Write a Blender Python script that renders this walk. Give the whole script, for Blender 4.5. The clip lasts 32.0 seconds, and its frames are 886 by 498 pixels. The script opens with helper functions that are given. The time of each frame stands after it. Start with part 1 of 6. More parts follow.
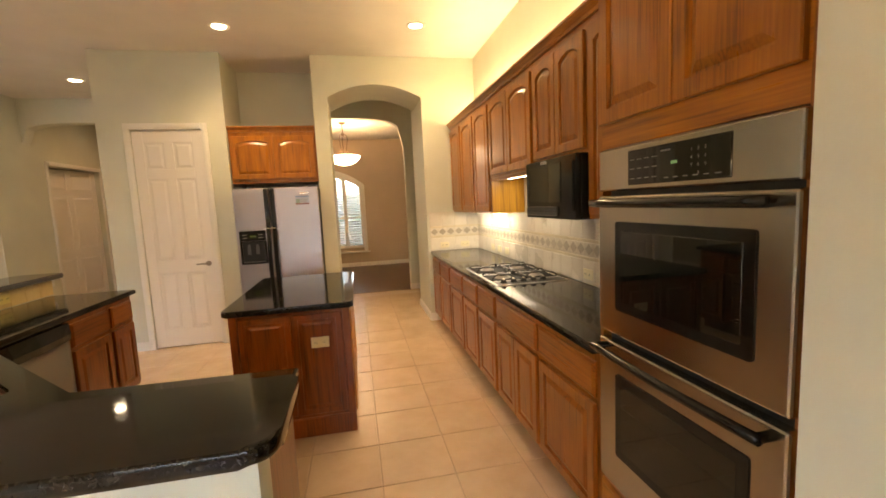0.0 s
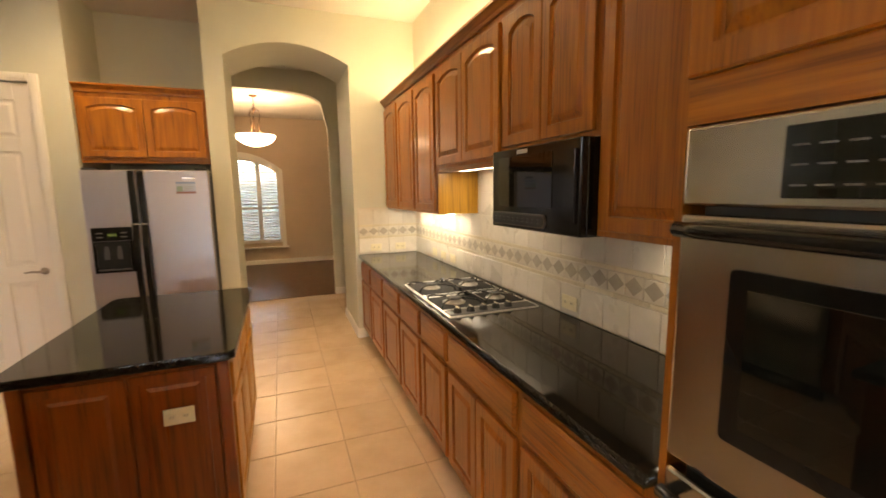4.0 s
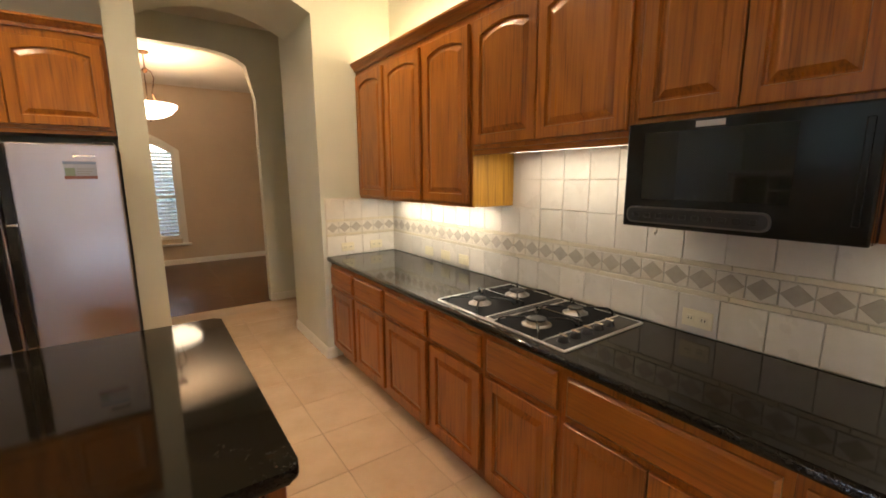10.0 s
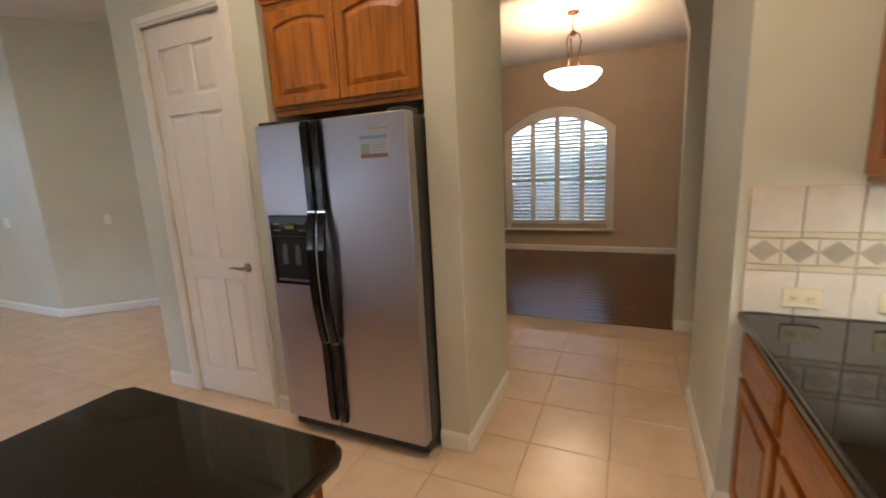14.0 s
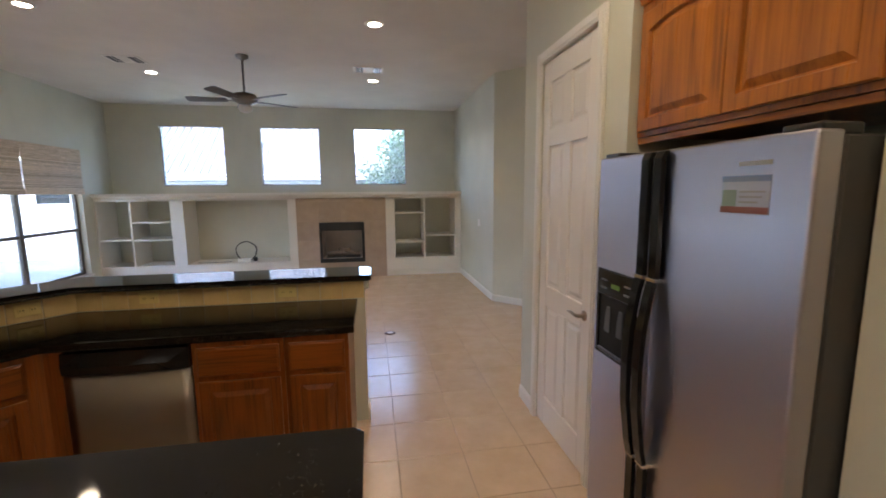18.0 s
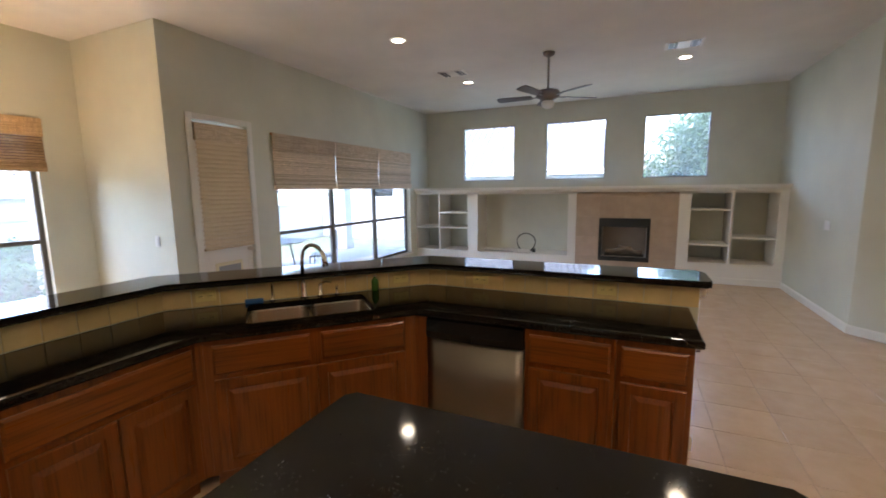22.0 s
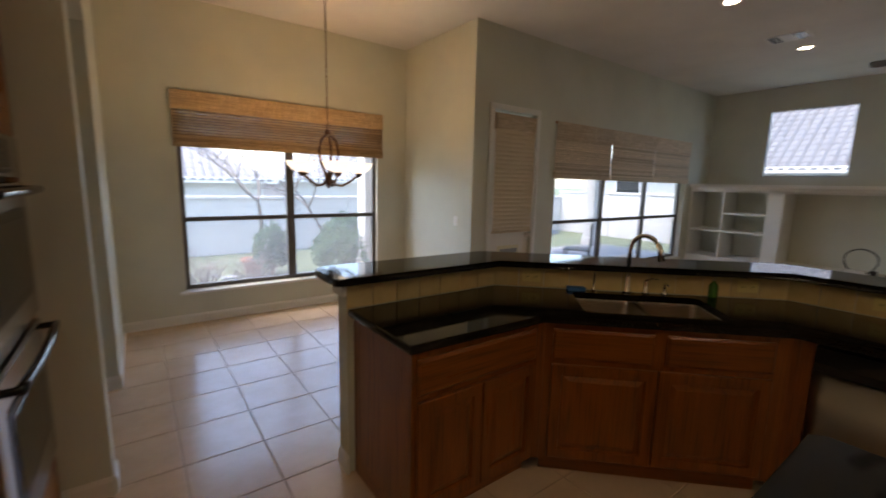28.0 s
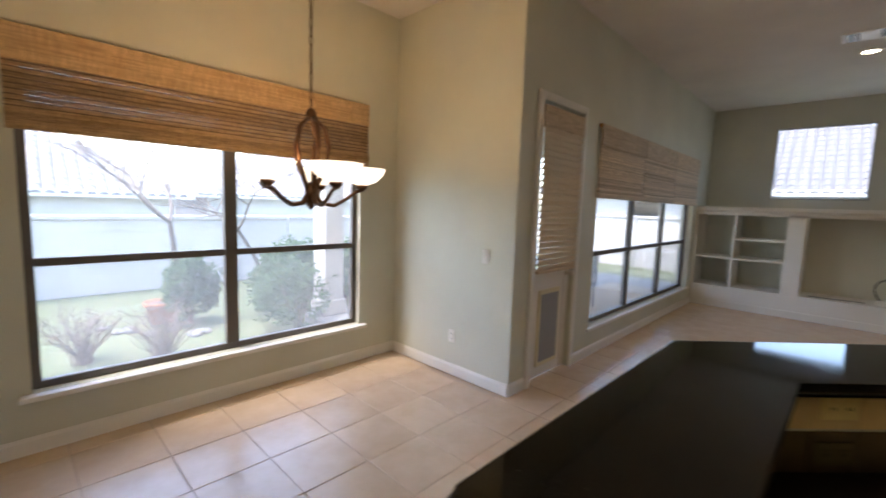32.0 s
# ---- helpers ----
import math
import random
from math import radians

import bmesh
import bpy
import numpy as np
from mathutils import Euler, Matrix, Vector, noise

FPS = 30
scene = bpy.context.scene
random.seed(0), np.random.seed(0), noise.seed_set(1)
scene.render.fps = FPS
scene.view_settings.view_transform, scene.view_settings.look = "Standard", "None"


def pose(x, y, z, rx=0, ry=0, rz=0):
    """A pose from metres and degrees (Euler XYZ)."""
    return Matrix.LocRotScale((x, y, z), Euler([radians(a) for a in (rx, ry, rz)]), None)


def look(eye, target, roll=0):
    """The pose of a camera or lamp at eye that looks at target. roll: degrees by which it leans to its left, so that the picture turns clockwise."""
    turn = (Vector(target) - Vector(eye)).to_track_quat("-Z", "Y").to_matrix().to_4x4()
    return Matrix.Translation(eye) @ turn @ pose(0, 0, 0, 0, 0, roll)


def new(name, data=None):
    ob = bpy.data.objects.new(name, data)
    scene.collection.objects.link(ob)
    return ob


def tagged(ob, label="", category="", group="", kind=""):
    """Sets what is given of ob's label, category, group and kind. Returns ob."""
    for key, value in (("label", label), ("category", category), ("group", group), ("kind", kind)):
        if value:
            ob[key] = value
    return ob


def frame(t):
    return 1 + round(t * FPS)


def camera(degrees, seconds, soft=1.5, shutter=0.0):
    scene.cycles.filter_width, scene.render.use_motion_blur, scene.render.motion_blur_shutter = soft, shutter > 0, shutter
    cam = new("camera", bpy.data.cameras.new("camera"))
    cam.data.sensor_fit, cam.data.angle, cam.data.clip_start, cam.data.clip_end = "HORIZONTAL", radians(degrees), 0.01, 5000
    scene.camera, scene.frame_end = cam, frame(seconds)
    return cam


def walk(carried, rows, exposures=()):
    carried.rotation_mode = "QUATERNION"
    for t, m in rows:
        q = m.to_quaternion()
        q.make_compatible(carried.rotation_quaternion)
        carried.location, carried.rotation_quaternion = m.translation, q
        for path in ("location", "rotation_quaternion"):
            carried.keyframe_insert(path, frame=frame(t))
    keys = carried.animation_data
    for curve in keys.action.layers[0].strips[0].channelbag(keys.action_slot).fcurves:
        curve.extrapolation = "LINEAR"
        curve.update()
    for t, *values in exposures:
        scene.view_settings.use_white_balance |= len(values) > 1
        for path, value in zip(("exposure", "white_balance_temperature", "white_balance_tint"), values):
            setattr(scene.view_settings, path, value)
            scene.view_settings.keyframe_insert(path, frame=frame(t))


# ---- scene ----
cam = camera(93.1, 32.0, 1.7, 0.4)
PATH = [
    (0, (0.796, 0.521, 1.529), (1.193, 2.469, 1.309), -2.7),
    (0.5, (0.808, 0.486, 1.537), (1.154, 2.441, 1.294), -3.0),
    (1, (0.795, 0.465, 1.539), (1.054, 2.434, 1.302), -3.2),
    (1.5, (0.797, 0.465, 1.538), (1.014, 2.438, 1.289), -3.4),
    (2, (0.811, 0.515, 1.53), (1.041, 2.486, 1.283), -3.1),
    (2.5, (0.809, 0.657, 1.535), (1.182, 2.608, 1.301), -2.8),
    (3, (0.838, 0.882, 1.536), (1.308, 2.811, 1.3), -2.7),
    (3.5, (0.917, 1.104, 1.561), (1.462, 3.016, 1.346), -2.9),
    (4, (0.963, 1.373, 1.578), (1.675, 3.222, 1.302), -0.8),
    (4.5, (0.951, 1.637, 1.62), (1.814, 3.42, 1.343), -0.9),
    (6.5, (0.756, 2.365, 1.602), (2.089, 3.839, 1.379), -0.9),
    (7, (0.657, 2.392, 1.59), (2.017, 3.837, 1.344), -0.8),
    (7.5, (0.572, 2.399, 1.598), (1.893, 3.877, 1.335), -0.2),
    (8, (0.499, 2.394, 1.592), (1.724, 3.952, 1.325), 0.2),
    (8.5, (0.453, 2.375, 1.584), (1.557, 4.021, 1.313), -0.2),
    (9, (0.434, 2.367, 1.575), (1.506, 4.029, 1.274), 0.1),
    (9.5, (0.45, 2.367, 1.575), (1.535, 4.019, 1.271), -0.3),
    (10, (0.508, 2.368, 1.585), (1.638, 3.983, 1.243), -0.4),
    (10.5, (0.668, 2.404, 1.611), (1.704, 4.07, 1.218), -1.7),
    (11, (0.893, 2.506, 1.589), (1.722, 4.287, 1.215), -3.0),
    (11.5, (1.042, 2.674, 1.543), (1.751, 4.517, 1.223), -0.8),
    (12, (1.156, 2.91, 1.518), (1.69, 4.799, 1.136), -3.0),
    (12.5, (1.243, 3.147, 1.487), (1.397, 5.1, 1.088), -3.6),
    (13, (1.275, 3.37, 1.478), (0.983, 5.311, 1.094), -2.4),
    (13.5, (1.285, 3.645, 1.485), (0.734, 5.521, 1.067), -3.1),
    (14, (1.313, 3.926, 1.511), (0.504, 5.717, 1.14), -2.8),
    (14.5, (1.284, 4.185, 1.544), (0.219, 5.848, 1.228), -1.6),
    (16.5, (1.286, 4.79, 1.6), (-0.527, 5.576, 1.288), -2.2),
    (17, (1.267, 4.743, 1.626), (-0.625, 5.33, 1.353), -2.1),
    (17.5, (1.233, 4.707, 1.64), (-0.7, 5.141, 1.363), -2.3),
    (18, (1.2, 4.647, 1.649), (-0.753, 4.98, 1.378), -0.5),
    (18.5, (1.18, 4.57, 1.657), (-0.794, 4.758, 1.399), -0.2),
    (19, (1.158, 4.496, 1.654), (-0.826, 4.473, 1.408), -0.6),
    (19.5, (1.146, 4.442, 1.652), (-0.83, 4.25, 1.408), -0.6),
    (20, (1.125, 4.383, 1.653), (-0.833, 4.064, 1.397), -0.7),
    (20.5, (1.108, 4.339, 1.651), (-0.822, 3.885, 1.392), -0.9),
    (21, (1.103, 4.292, 1.646), (-0.798, 3.729, 1.384), -1.2),
    (21.5, (1.102, 4.239, 1.64), (-0.761, 3.565, 1.364), -0.7),
    (22, (1.099, 4.191, 1.631), (-0.707, 3.38, 1.35), -0.7),
    (22.5, (1.107, 4.144, 1.624), (-0.634, 3.204, 1.332), -0.8),
    (23, (1.1, 4.12, 1.617), (-0.569, 3.065, 1.299), -0.6),
    (23.5, (1.106, 4.065, 1.601), (-0.483, 2.897, 1.268), 0.2),
    (24, (1.127, 4.004, 1.586), (-0.362, 2.714, 1.244), 1.2),
    (24.5, (1.171, 3.971, 1.578), (-0.168, 2.528, 1.227), 1.7),
    (25, (1.213, 3.927, 1.557), (0.076, 2.316, 1.22), 0.8),
    (25.5, (1.272, 3.903, 1.547), (0.327, 2.173, 1.211), 1.7),
    (27.5, (1.429, 3.744, 1.529), (0.543, 1.977, 1.225), 1.2),
    (28, (1.373, 3.54, 1.554), (0.2, 1.95, 1.247), 1.3),
    (28.5, (1.322, 3.354, 1.57), (-0.092, 1.955, 1.363), 0.0),
    (29, (1.283, 3.117, 1.638), (-0.331, 1.953, 1.434), -0.7),
    (29.5, (1.208, 2.901, 1.687), (-0.55, 1.971, 1.476), 0.3),
    (30, (1.163, 2.674, 1.615), (-0.659, 1.853, 1.529), -1.1),
    (30.5, (1.107, 2.483, 1.594), (-0.725, 1.687, 1.482), 0.9),
    (31, (1.039, 2.19, 1.611), (-0.755, 1.338, 1.373), 1.0),
    (31.5, (1.004, 1.959, 1.616), (-0.655, 0.868, 1.382), 1.4),
    (32, (1.029, 1.735, 1.54), (-0.406, 0.358, 1.328), 1.95),
]
walk(cam, [(t, look(eye, target, roll)) for t, eye, target, roll in PATH], [(0.0, 4.72, 8200, 14), (6.0, 4.55, 7600, 14), (12.0, 4.3, 6250, 14), (18.0, 4.05, 5850, 14), (24.0, 3.9, 6050, 14), (28.0, 2.95, 6500, 14), (30.0, 2.95, 6500, 14), (32.0, 3.3, 6500, 14)])

# ---- world and sun ----
world = bpy.data.worlds.new("sky")
scene.world = world
world.use_nodes = True
wn = world.node_tree.nodes
sky = wn.new("ShaderNodeTexSky")
sky.sky_type = 'NISHITA'
sky.sun_disc = False
sky.sun_elevation, sky.sun_rotation = radians(64.6), radians(108.4)
sky.air_density, sky.dust_density, sky.ozone_density = 1.0, 1.8, 1.4
wn["Background"].inputs["Strength"].default_value = 0.15
world.node_tree.links.new(sky.outputs[0], wn["Background"].inputs["Color"])
sun = new("sun", bpy.data.lights.new("sun", "SUN"))
sun.data.energy, sun.data.angle, sun.data.color = 0.6, radians(20), (1.0, 0.97, 0.93)
sun.matrix_world = look((0, 0, 20), (-9, 3, 0))

SOFTW = (1.0, 0.76, 0.47)
CEIL = 3.31
DIM = 0.042


def lamp(name, kind, m, watts, colour, size=0.1, spot=None, size_y=None):
    data = bpy.data.lights.new(name, kind)
    data.energy, data.color = watts * DIM, colour
    if kind == 'AREA':
        data.size = size
        if size_y:
            data.shape, data.size_y = 'RECTANGLE', size_y
    else:
        data.shadow_soft_size = size
    if spot:
        data.spot_size, data.spot_blend = radians(spot), 1.0
    ob = new(name, data)
    ob.matrix_world = m
    return ob


# recessed downlights: x, y, watts, colour, cone
DOWN = [(-0.36, 5.09, 98, SOFTW, 145), (1.515, 4.905, 142, SOFTW, 160),
        (-3.30, 1.69, 34, SOFTW, 160), (-5.43, 1.73, 34, SOFTW, 160), (-3.30, 4.74, 34, SOFTW, 160), (-5.485, 4.74, 60, SOFTW, 160), (-2.60, 6.945, 26, SOFTW, 130), (-2.85, 9.0, 45, (1.0, 0.56, 0.24), 170)]
for x, y, watts, colour, cone in DOWN:
    lamp("downlight_lamp", 'SPOT', pose(x, y, CEIL - 0.02), watts, colour, 0.085, cone)

# ---- materials ----
def mat(name, colour=(0.8, 0.8, 0.8), rough=0.5, metal=0.0, coat=0.0):
    m = bpy.data.materials.new(name)
    m.use_nodes = True
    b = m.node_tree.nodes["Principled BSDF"]
    b.inputs["Base Color"].default_value = (*colour, 1)
    b.inputs["Roughness"].default_value = rough
    b.inputs["Metallic"].default_value = metal
    b.inputs["Coat Weight"].default_value = coat
    b.inputs["Coat Roughness"].default_value = 0.12
    return m


def nodes_of(m):
    return m.node_tree.nodes, m.node_tree.links, m.node_tree.nodes["Principled BSDF"]


def coords(m, scale=(1, 1, 1), shuffle=True):
    """Object coordinates, scaled, shifted at random for each object."""
    n, l, b = nodes_of(m)
    tc = n.new("ShaderNodeTexCoord")
    mp = n.new("ShaderNodeMapping")
    mp.inputs["Scale"].default_value = scale
    l.new(tc.outputs["Object"], mp.inputs["Vector"])
    if shuffle:
        oi = n.new("ShaderNodeObjectInfo")
        mul = n.new("ShaderNodeVectorMath")
        mul.operation = 'SCALE'
        mul.inputs[0].default_value = (37.0, 53.0, 71.0)
        l.new(oi.outputs["Random"], mul.inputs["Scale"])
        l.new(mul.outputs[0], mp.inputs["Location"])
    return mp.outputs[0]


def ramp(m, fac, stops):
    n, l, b = nodes_of(m)
    r = n.new("ShaderNodeValToRGB")
    e = r.color_ramp.elements
    while len(e) < len(stops):
        e.new(0.5)
    for el, (p, c) in zip(e, stops):
        el.position, el.color = p, (*c, 1)
    l.new(fac, r.inputs[0])
    return r.outputs[0]


def noise_tex(m, vec, scale, detail=4.0, rough=0.55, out="Fac"):
    n, l, b = nodes_of(m)
    t = n.new("ShaderNodeTexNoise")
    t.inputs["Scale"].default_value, t.inputs["Detail"].default_value, t.inputs["Roughness"].default_value = scale, detail, rough
    l.new(vec, t.inputs["Vector"])
    return t.outputs[out]


def bump(m, fac, strength, dist=0.002):
    n, l, b = nodes_of(m)
    u = n.new("ShaderNodeBump")
    u.inputs["Strength"].default_value, u.inputs["Distance"].default_value = strength, dist
    l.new(fac, u.inputs["Height"])
    l.new(u.outputs[0], b.inputs["Normal"])


def mix(m, fac, a, b2, kind='MIX'):
    n, l, b = nodes_of(m)
    x = n.new("ShaderNodeMix")
    x.data_type, x.blend_type = 'RGBA', kind
    for k, v in ((0, fac), (6, a), (7, b2)):
        if isinstance(v, (int, float)):
            x.inputs[k].default_value = v
        elif isinstance(v, tuple):
            x.inputs[k].default_value = (*v, 1)
        else:
            l.new(v, x.inputs[k])
    return x.outputs[2]


def paint(name, colour, rough=0.6, texture=0.25, mottle=0.06):
    """Rolled wall paint with an orange-peel relief and faint blotches."""
    m = mat(name, colour, rough)
    n, l, b = nodes_of(m)
    v = coords(m, shuffle=False)
    big = noise_tex(m, v, 1.3, 3)
    lo = tuple(c * (1 - mottle) for c in colour)
    hi = tuple(min(1, c * (1 + mottle)) for c in colour)
    l.new(ramp(m, big, [(0.3, lo), (0.7, hi)]), b.inputs["Base Color"])
    bump(m, noise_tex(m, v, 90, 3), texture, 0.002)
    return m


def oak(name, axis, dark=1.0, red=1.0):
    """Honey-stained oak with the grain along one axis: growth rings cut lengthwise, fine pores, boards of different tone."""
    m = mat(name, (0.3, 0.12, 0.03), 0.34, coat=0.10)
    n, l, b = nodes_of(m)
    s = [1.0, 1.0, 1.0]
    s[axis] = 0.16
    v = coords(m, tuple(s))
    field = noise_tex(m, v, 3.0, 1.5, 0.40)
    k = n.new("ShaderNodeMath")
    k.operation = 'MULTIPLY'
    k.inputs[1].default_value = 62.0
    l.new(field, k.inputs[0])
    sn = n.new("ShaderNodeMath")
    sn.operation = 'SINE'
    l.new(k.outputs[0], sn.inputs[0])
    s2 = [1.0, 1.0, 1.0]
    s2[axis] = 0.03
    fine = noise_tex(m, coords(m, tuple(s2)), 110.0, 4)
    ad = n.new("ShaderNodeMath")
    ad.operation = 'MULTIPLY_ADD'
    ad.inputs[1].default_value = 0.085
    l.new(sn.outputs[0], ad.inputs[0])
    l.new(fine, ad.inputs[2])
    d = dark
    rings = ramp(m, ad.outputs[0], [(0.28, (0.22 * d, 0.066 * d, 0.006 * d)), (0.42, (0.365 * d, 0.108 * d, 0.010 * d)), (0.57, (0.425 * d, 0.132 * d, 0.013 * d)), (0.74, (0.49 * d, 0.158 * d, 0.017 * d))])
    oi = n.new("ShaderNodeObjectInfo")
    tone = ramp(m, oi.outputs["Random"], [(0.0, (0.84, 0.90 * red, 0.88 * red)), (1.0, (1.01, 1.12 * red, 1.12 * red))])
    blot = ramp(m, noise_tex(m, v, 2.0, 2), [(0.3, (0.86, 0.84, 0.82)), (0.7, (1.05, 1.05, 1.05))])
    l.new(mix(m, 1.0, mix(m, 1.0, rings, tone, 'MULTIPLY'), blot, 'MULTIPLY'), b.inputs["Base Color"])
    l.new(ramp(m, fine, [(0.3, (0.34, 0.34, 0.34)), (0.7, (0.27, 0.27, 0.27))]), b.inputs["Roughness"])
    bump(m, fine, 0.05, 0.001)
    return m


def granite():
    """Polished near-black granite: bronze and grey flecks of two sizes, thinned out in clouds."""
    m = mat("dark_granite", (0.01, 0.01, 0.01), 0.03)
    n, l, b = nodes_of(m)
    v = coords(m, shuffle=False)

    def flecks(scale, stops):
        vo = n.new("ShaderNodeTexVoronoi")
        vo.inputs["Scale"].default_value = scale
        l.new(v, vo.inputs["Vector"])
        return ramp(m, vo.outputs["Color"], stops)
    fine = flecks(260.0, [(0.0, (0.003, 0.003, 0.003)), (0.55, (0.006, 0.005, 0.004)), (0.70, (0.014, 0.011, 0.008)), (0.82, (0.021, 0.017, 0.012)), (0.94, (0.030, 0.026, 0.020))])
    coarse = flecks(130.0, [(0.0, (0.003, 0.003, 0.003)), (0.62, (0.006, 0.005, 0.004)), (0.80, (0.012, 0.010, 0.007)), (0.95, (0.020, 0.016, 0.012))])
    cloud = noise_tex(m, v, 7.0, 6)
    both = mix(m, 1.0, fine, coarse, 'LIGHTEN')
    l.new(mix(m, ramp(m, cloud, [(0.36, (0.12, 0.12, 0.12)), (0.62, (1, 1, 1))]), (0.010, 0.0082, 0.006), both), b.inputs["Base Color"])
    l.new(ramp(m, cloud, [(0.3, (0.045, 0.045, 0.045)), (0.8, (0.085, 0.085, 0.085))]), b.inputs["Roughness"])
    b.inputs["IOR"].default_value = 1.5
    b.inputs["Specular IOR Level"].default_value = 0.31
    return m


def stone_tile(name, a, c, rough, scale=6.0, spread=0.10, relief=0.08):
    """Mottled ceramic; each piece a little lighter or darker."""
    m = mat(name, a, rough)
    n, l, b = nodes_of(m)
    v = coords(m)
    cloud = noise_tex(m, v, scale, 6, 0.6)
    oi = n.new("ShaderNodeObjectInfo")
    tone = ramp(m, oi.outputs["Random"], [(0.0, (1 - spread,) * 3), (1.0, (1 + spread * 0.5,) * 3)])
    l.new(mix(m, 1.0, ramp(m, cloud, [(0.3, a), (0.7, c)]), tone, 'MULTIPLY'), b.inputs["Base Color"])
    l.new(ramp(m, noise_tex(m, v, 3.0, 4), [(0.3, (rough * 0.94,) * 3), (0.7, (rough * 1.06,) * 3)]), b.inputs["Roughness"])
    bump(m, noise_tex(m, v, 45, 4), relief, 0.001)
    return m


def steel(name, axis, colour=(0.43, 0.395, 0.345), rough=0.22):
    """Brushed steel: highlights drawn out across the brushing."""
    m = mat(name, colour, rough, 1.0)
    n, l, b = nodes_of(m)
    tg = n.new("ShaderNodeTangent")
    tg.direction_type, tg.axis = 'RADIAL', 'Z'
    l.new(tg.outputs[0], b.inputs["Tangent"])
    b.inputs["Anisotropic"].default_value = 0.5
    b.inputs["Anisotropic Rotation"].default_value = 0.25
    smear = noise_tex(m, coords(m), 5.0, 3)
    l.new(ramp(m, smear, [(0.3, (rough * 0.94,) * 3), (0.7, (rough * 1.06,) * 3)]), b.inputs["Roughness"])
    return m


def glass(name, tint=(1, 1, 1), haze=0.04):
    """Clear glass with a translucent share that puts glare haze over the view."""
    m = bpy.data.materials.new(name)
    m.use_nodes = True
    n, l = m.node_tree.nodes, m.node_tree.links
    n.remove(n["Principled BSDF"])
    tr, gl, mx = n.new("ShaderNodeBsdfTransparent"), n.new("ShaderNodeBsdfGlossy"), n.new("ShaderNodeMixShader")
    lw, pw, ad = n.new("ShaderNodeLayerWeight"), n.new("ShaderNodeMath"), n.new("ShaderNodeMath")
    lw.inputs["Blend"].default_value = 0.5
    pw.operation, ad.operation = 'POWER', 'MULTIPLY_ADD'
    pw.inputs[1].default_value = 5.0
    ad.inputs[1].default_value, ad.inputs[2].default_value = 0.9, 0.03
    l.new(lw.outputs["Facing"], pw.inputs[0])
    l.new(pw.outputs[0], ad.inputs[0])
    tr.inputs["Color"].default_value = (*tint, 1)
    gl.inputs["Roughness"].default_value = 0.01
    df, dm = n.new("ShaderNodeBsdfTranslucent"), n.new("ShaderNodeMixShader")
    df.inputs["Color"].default_value = (0.8, 0.8, 0.8, 1)
    dm.inputs[0].default_value = haze
    l.new(tr.outputs[0], dm.inputs[1])
    l.new(df.outputs[0], dm.inputs[2])
    l.new(ad.outputs[0], mx.inputs[0])
    l.new(dm.outputs[0], mx.inputs[1])
    l.new(gl.outputs[0], mx.inputs[2])
    l.new(mx.outputs[0], n["Material Output"].inputs[0])
    return m


def emitter(name, colour, strength):
    m = mat(name, colour, 0.5)
    b = m.node_tree.nodes["Principled BSDF"]
    b.inputs["Emission Color"].default_value = (*colour, 1)
    b.inputs["Emission Strength"].default_value = strength
    return m


SAGE = paint("sage_green_paint", (0.615, 0.605, 0.49), 0.55)
TAN = paint("tan_paint", (0.52, 0.41, 0.29), 0.62)
CEILP = paint("ceiling_paint", (0.73, 0.69, 0.62), 0.8, 0.5)
WHITE = paint("white_trim_paint", (0.80, 0.77, 0.70), 0.35, 0.06, 0.03)
DOORP = paint("cream_door_paint", (0.80, 0.75, 0.68), 0.38, 0.08, 0.03)
OAK, OAKX, OAKY = oak("oak_upright", 2), oak("oak_level", 0), oak("oak_side", 1)
# kitchen oak for the peninsula, its shade put into a darker colour
OAKIN, OAKINX = oak("shaded_oak", 2, 0.58, 0.84), oak("shaded_oak_level", 0, 0.58, 0.84)
# island body and end: same oak, darkened so the colour holds the shade
OAKISL = oak("shaded_island_oak", 2, 0.66, 0.72)
# OAKL: same oak lightened, the strip lights' glow put into its colour
OAKL, PALEOAK = oak("lit_oak_upright", 2, 1.28, 1.22), oak("pale_yellow_veneer", 2, 1.25, 1.45)
OAKM, OAKMX = oak("brown_oak_upright", 2, 0.84, 0.88), oak("brown_oak_level", 0, 0.84, 0.88)
GRANITE = granite()
FLOORT = stone_tile("beige_floor_tile", (0.60, 0.435, 0.285), (0.69, 0.515, 0.355), 0.25, 5.0, 0.05, 0.02)
FLOORT.node_tree.nodes["Principled BSDF"].inputs["IOR"].default_value = 1.8
GROUT = paint("grey_grout", (0.46, 0.345, 0.235), 0.9, 0.5, 0.15)
SPLASH = stone_tile("cream_wall_tile", (0.64, 0.58, 0.48), (0.72, 0.66, 0.56), 0.28, 9.0)
BORDER = stone_tile("pale_border_tile", (0.61, 0.55, 0.44), (0.68, 0.62, 0.51), 0.35, 14.0)
DIAMOND = stone_tile("grey_diamond_tile", (0.36, 0.31, 0.235), (0.45, 0.39, 0.30), 0.35, 20.0)
LINER = stone_tile("yellow_beige_liner", (0.60, 0.52, 0.36), (0.68, 0.60, 0.43), 0.35, 14.0)
SPLASHG = paint("wall_grout", (0.66, 0.60, 0.49), 0.9, 0.4, 0.1)
# sink wall tile: warm light on the low wall is put into its yellow
SINKTILE = stone_tile("warm_lit_beige_tile", (0.70, 0.53, 0.235), (0.80, 0.62, 0.30), 0.30, 9.0)
SURROUND = stone_tile("tan_fireplace_tile", (0.42, 0.315, 0.225), (0.49, 0.375, 0.275), 0.4)
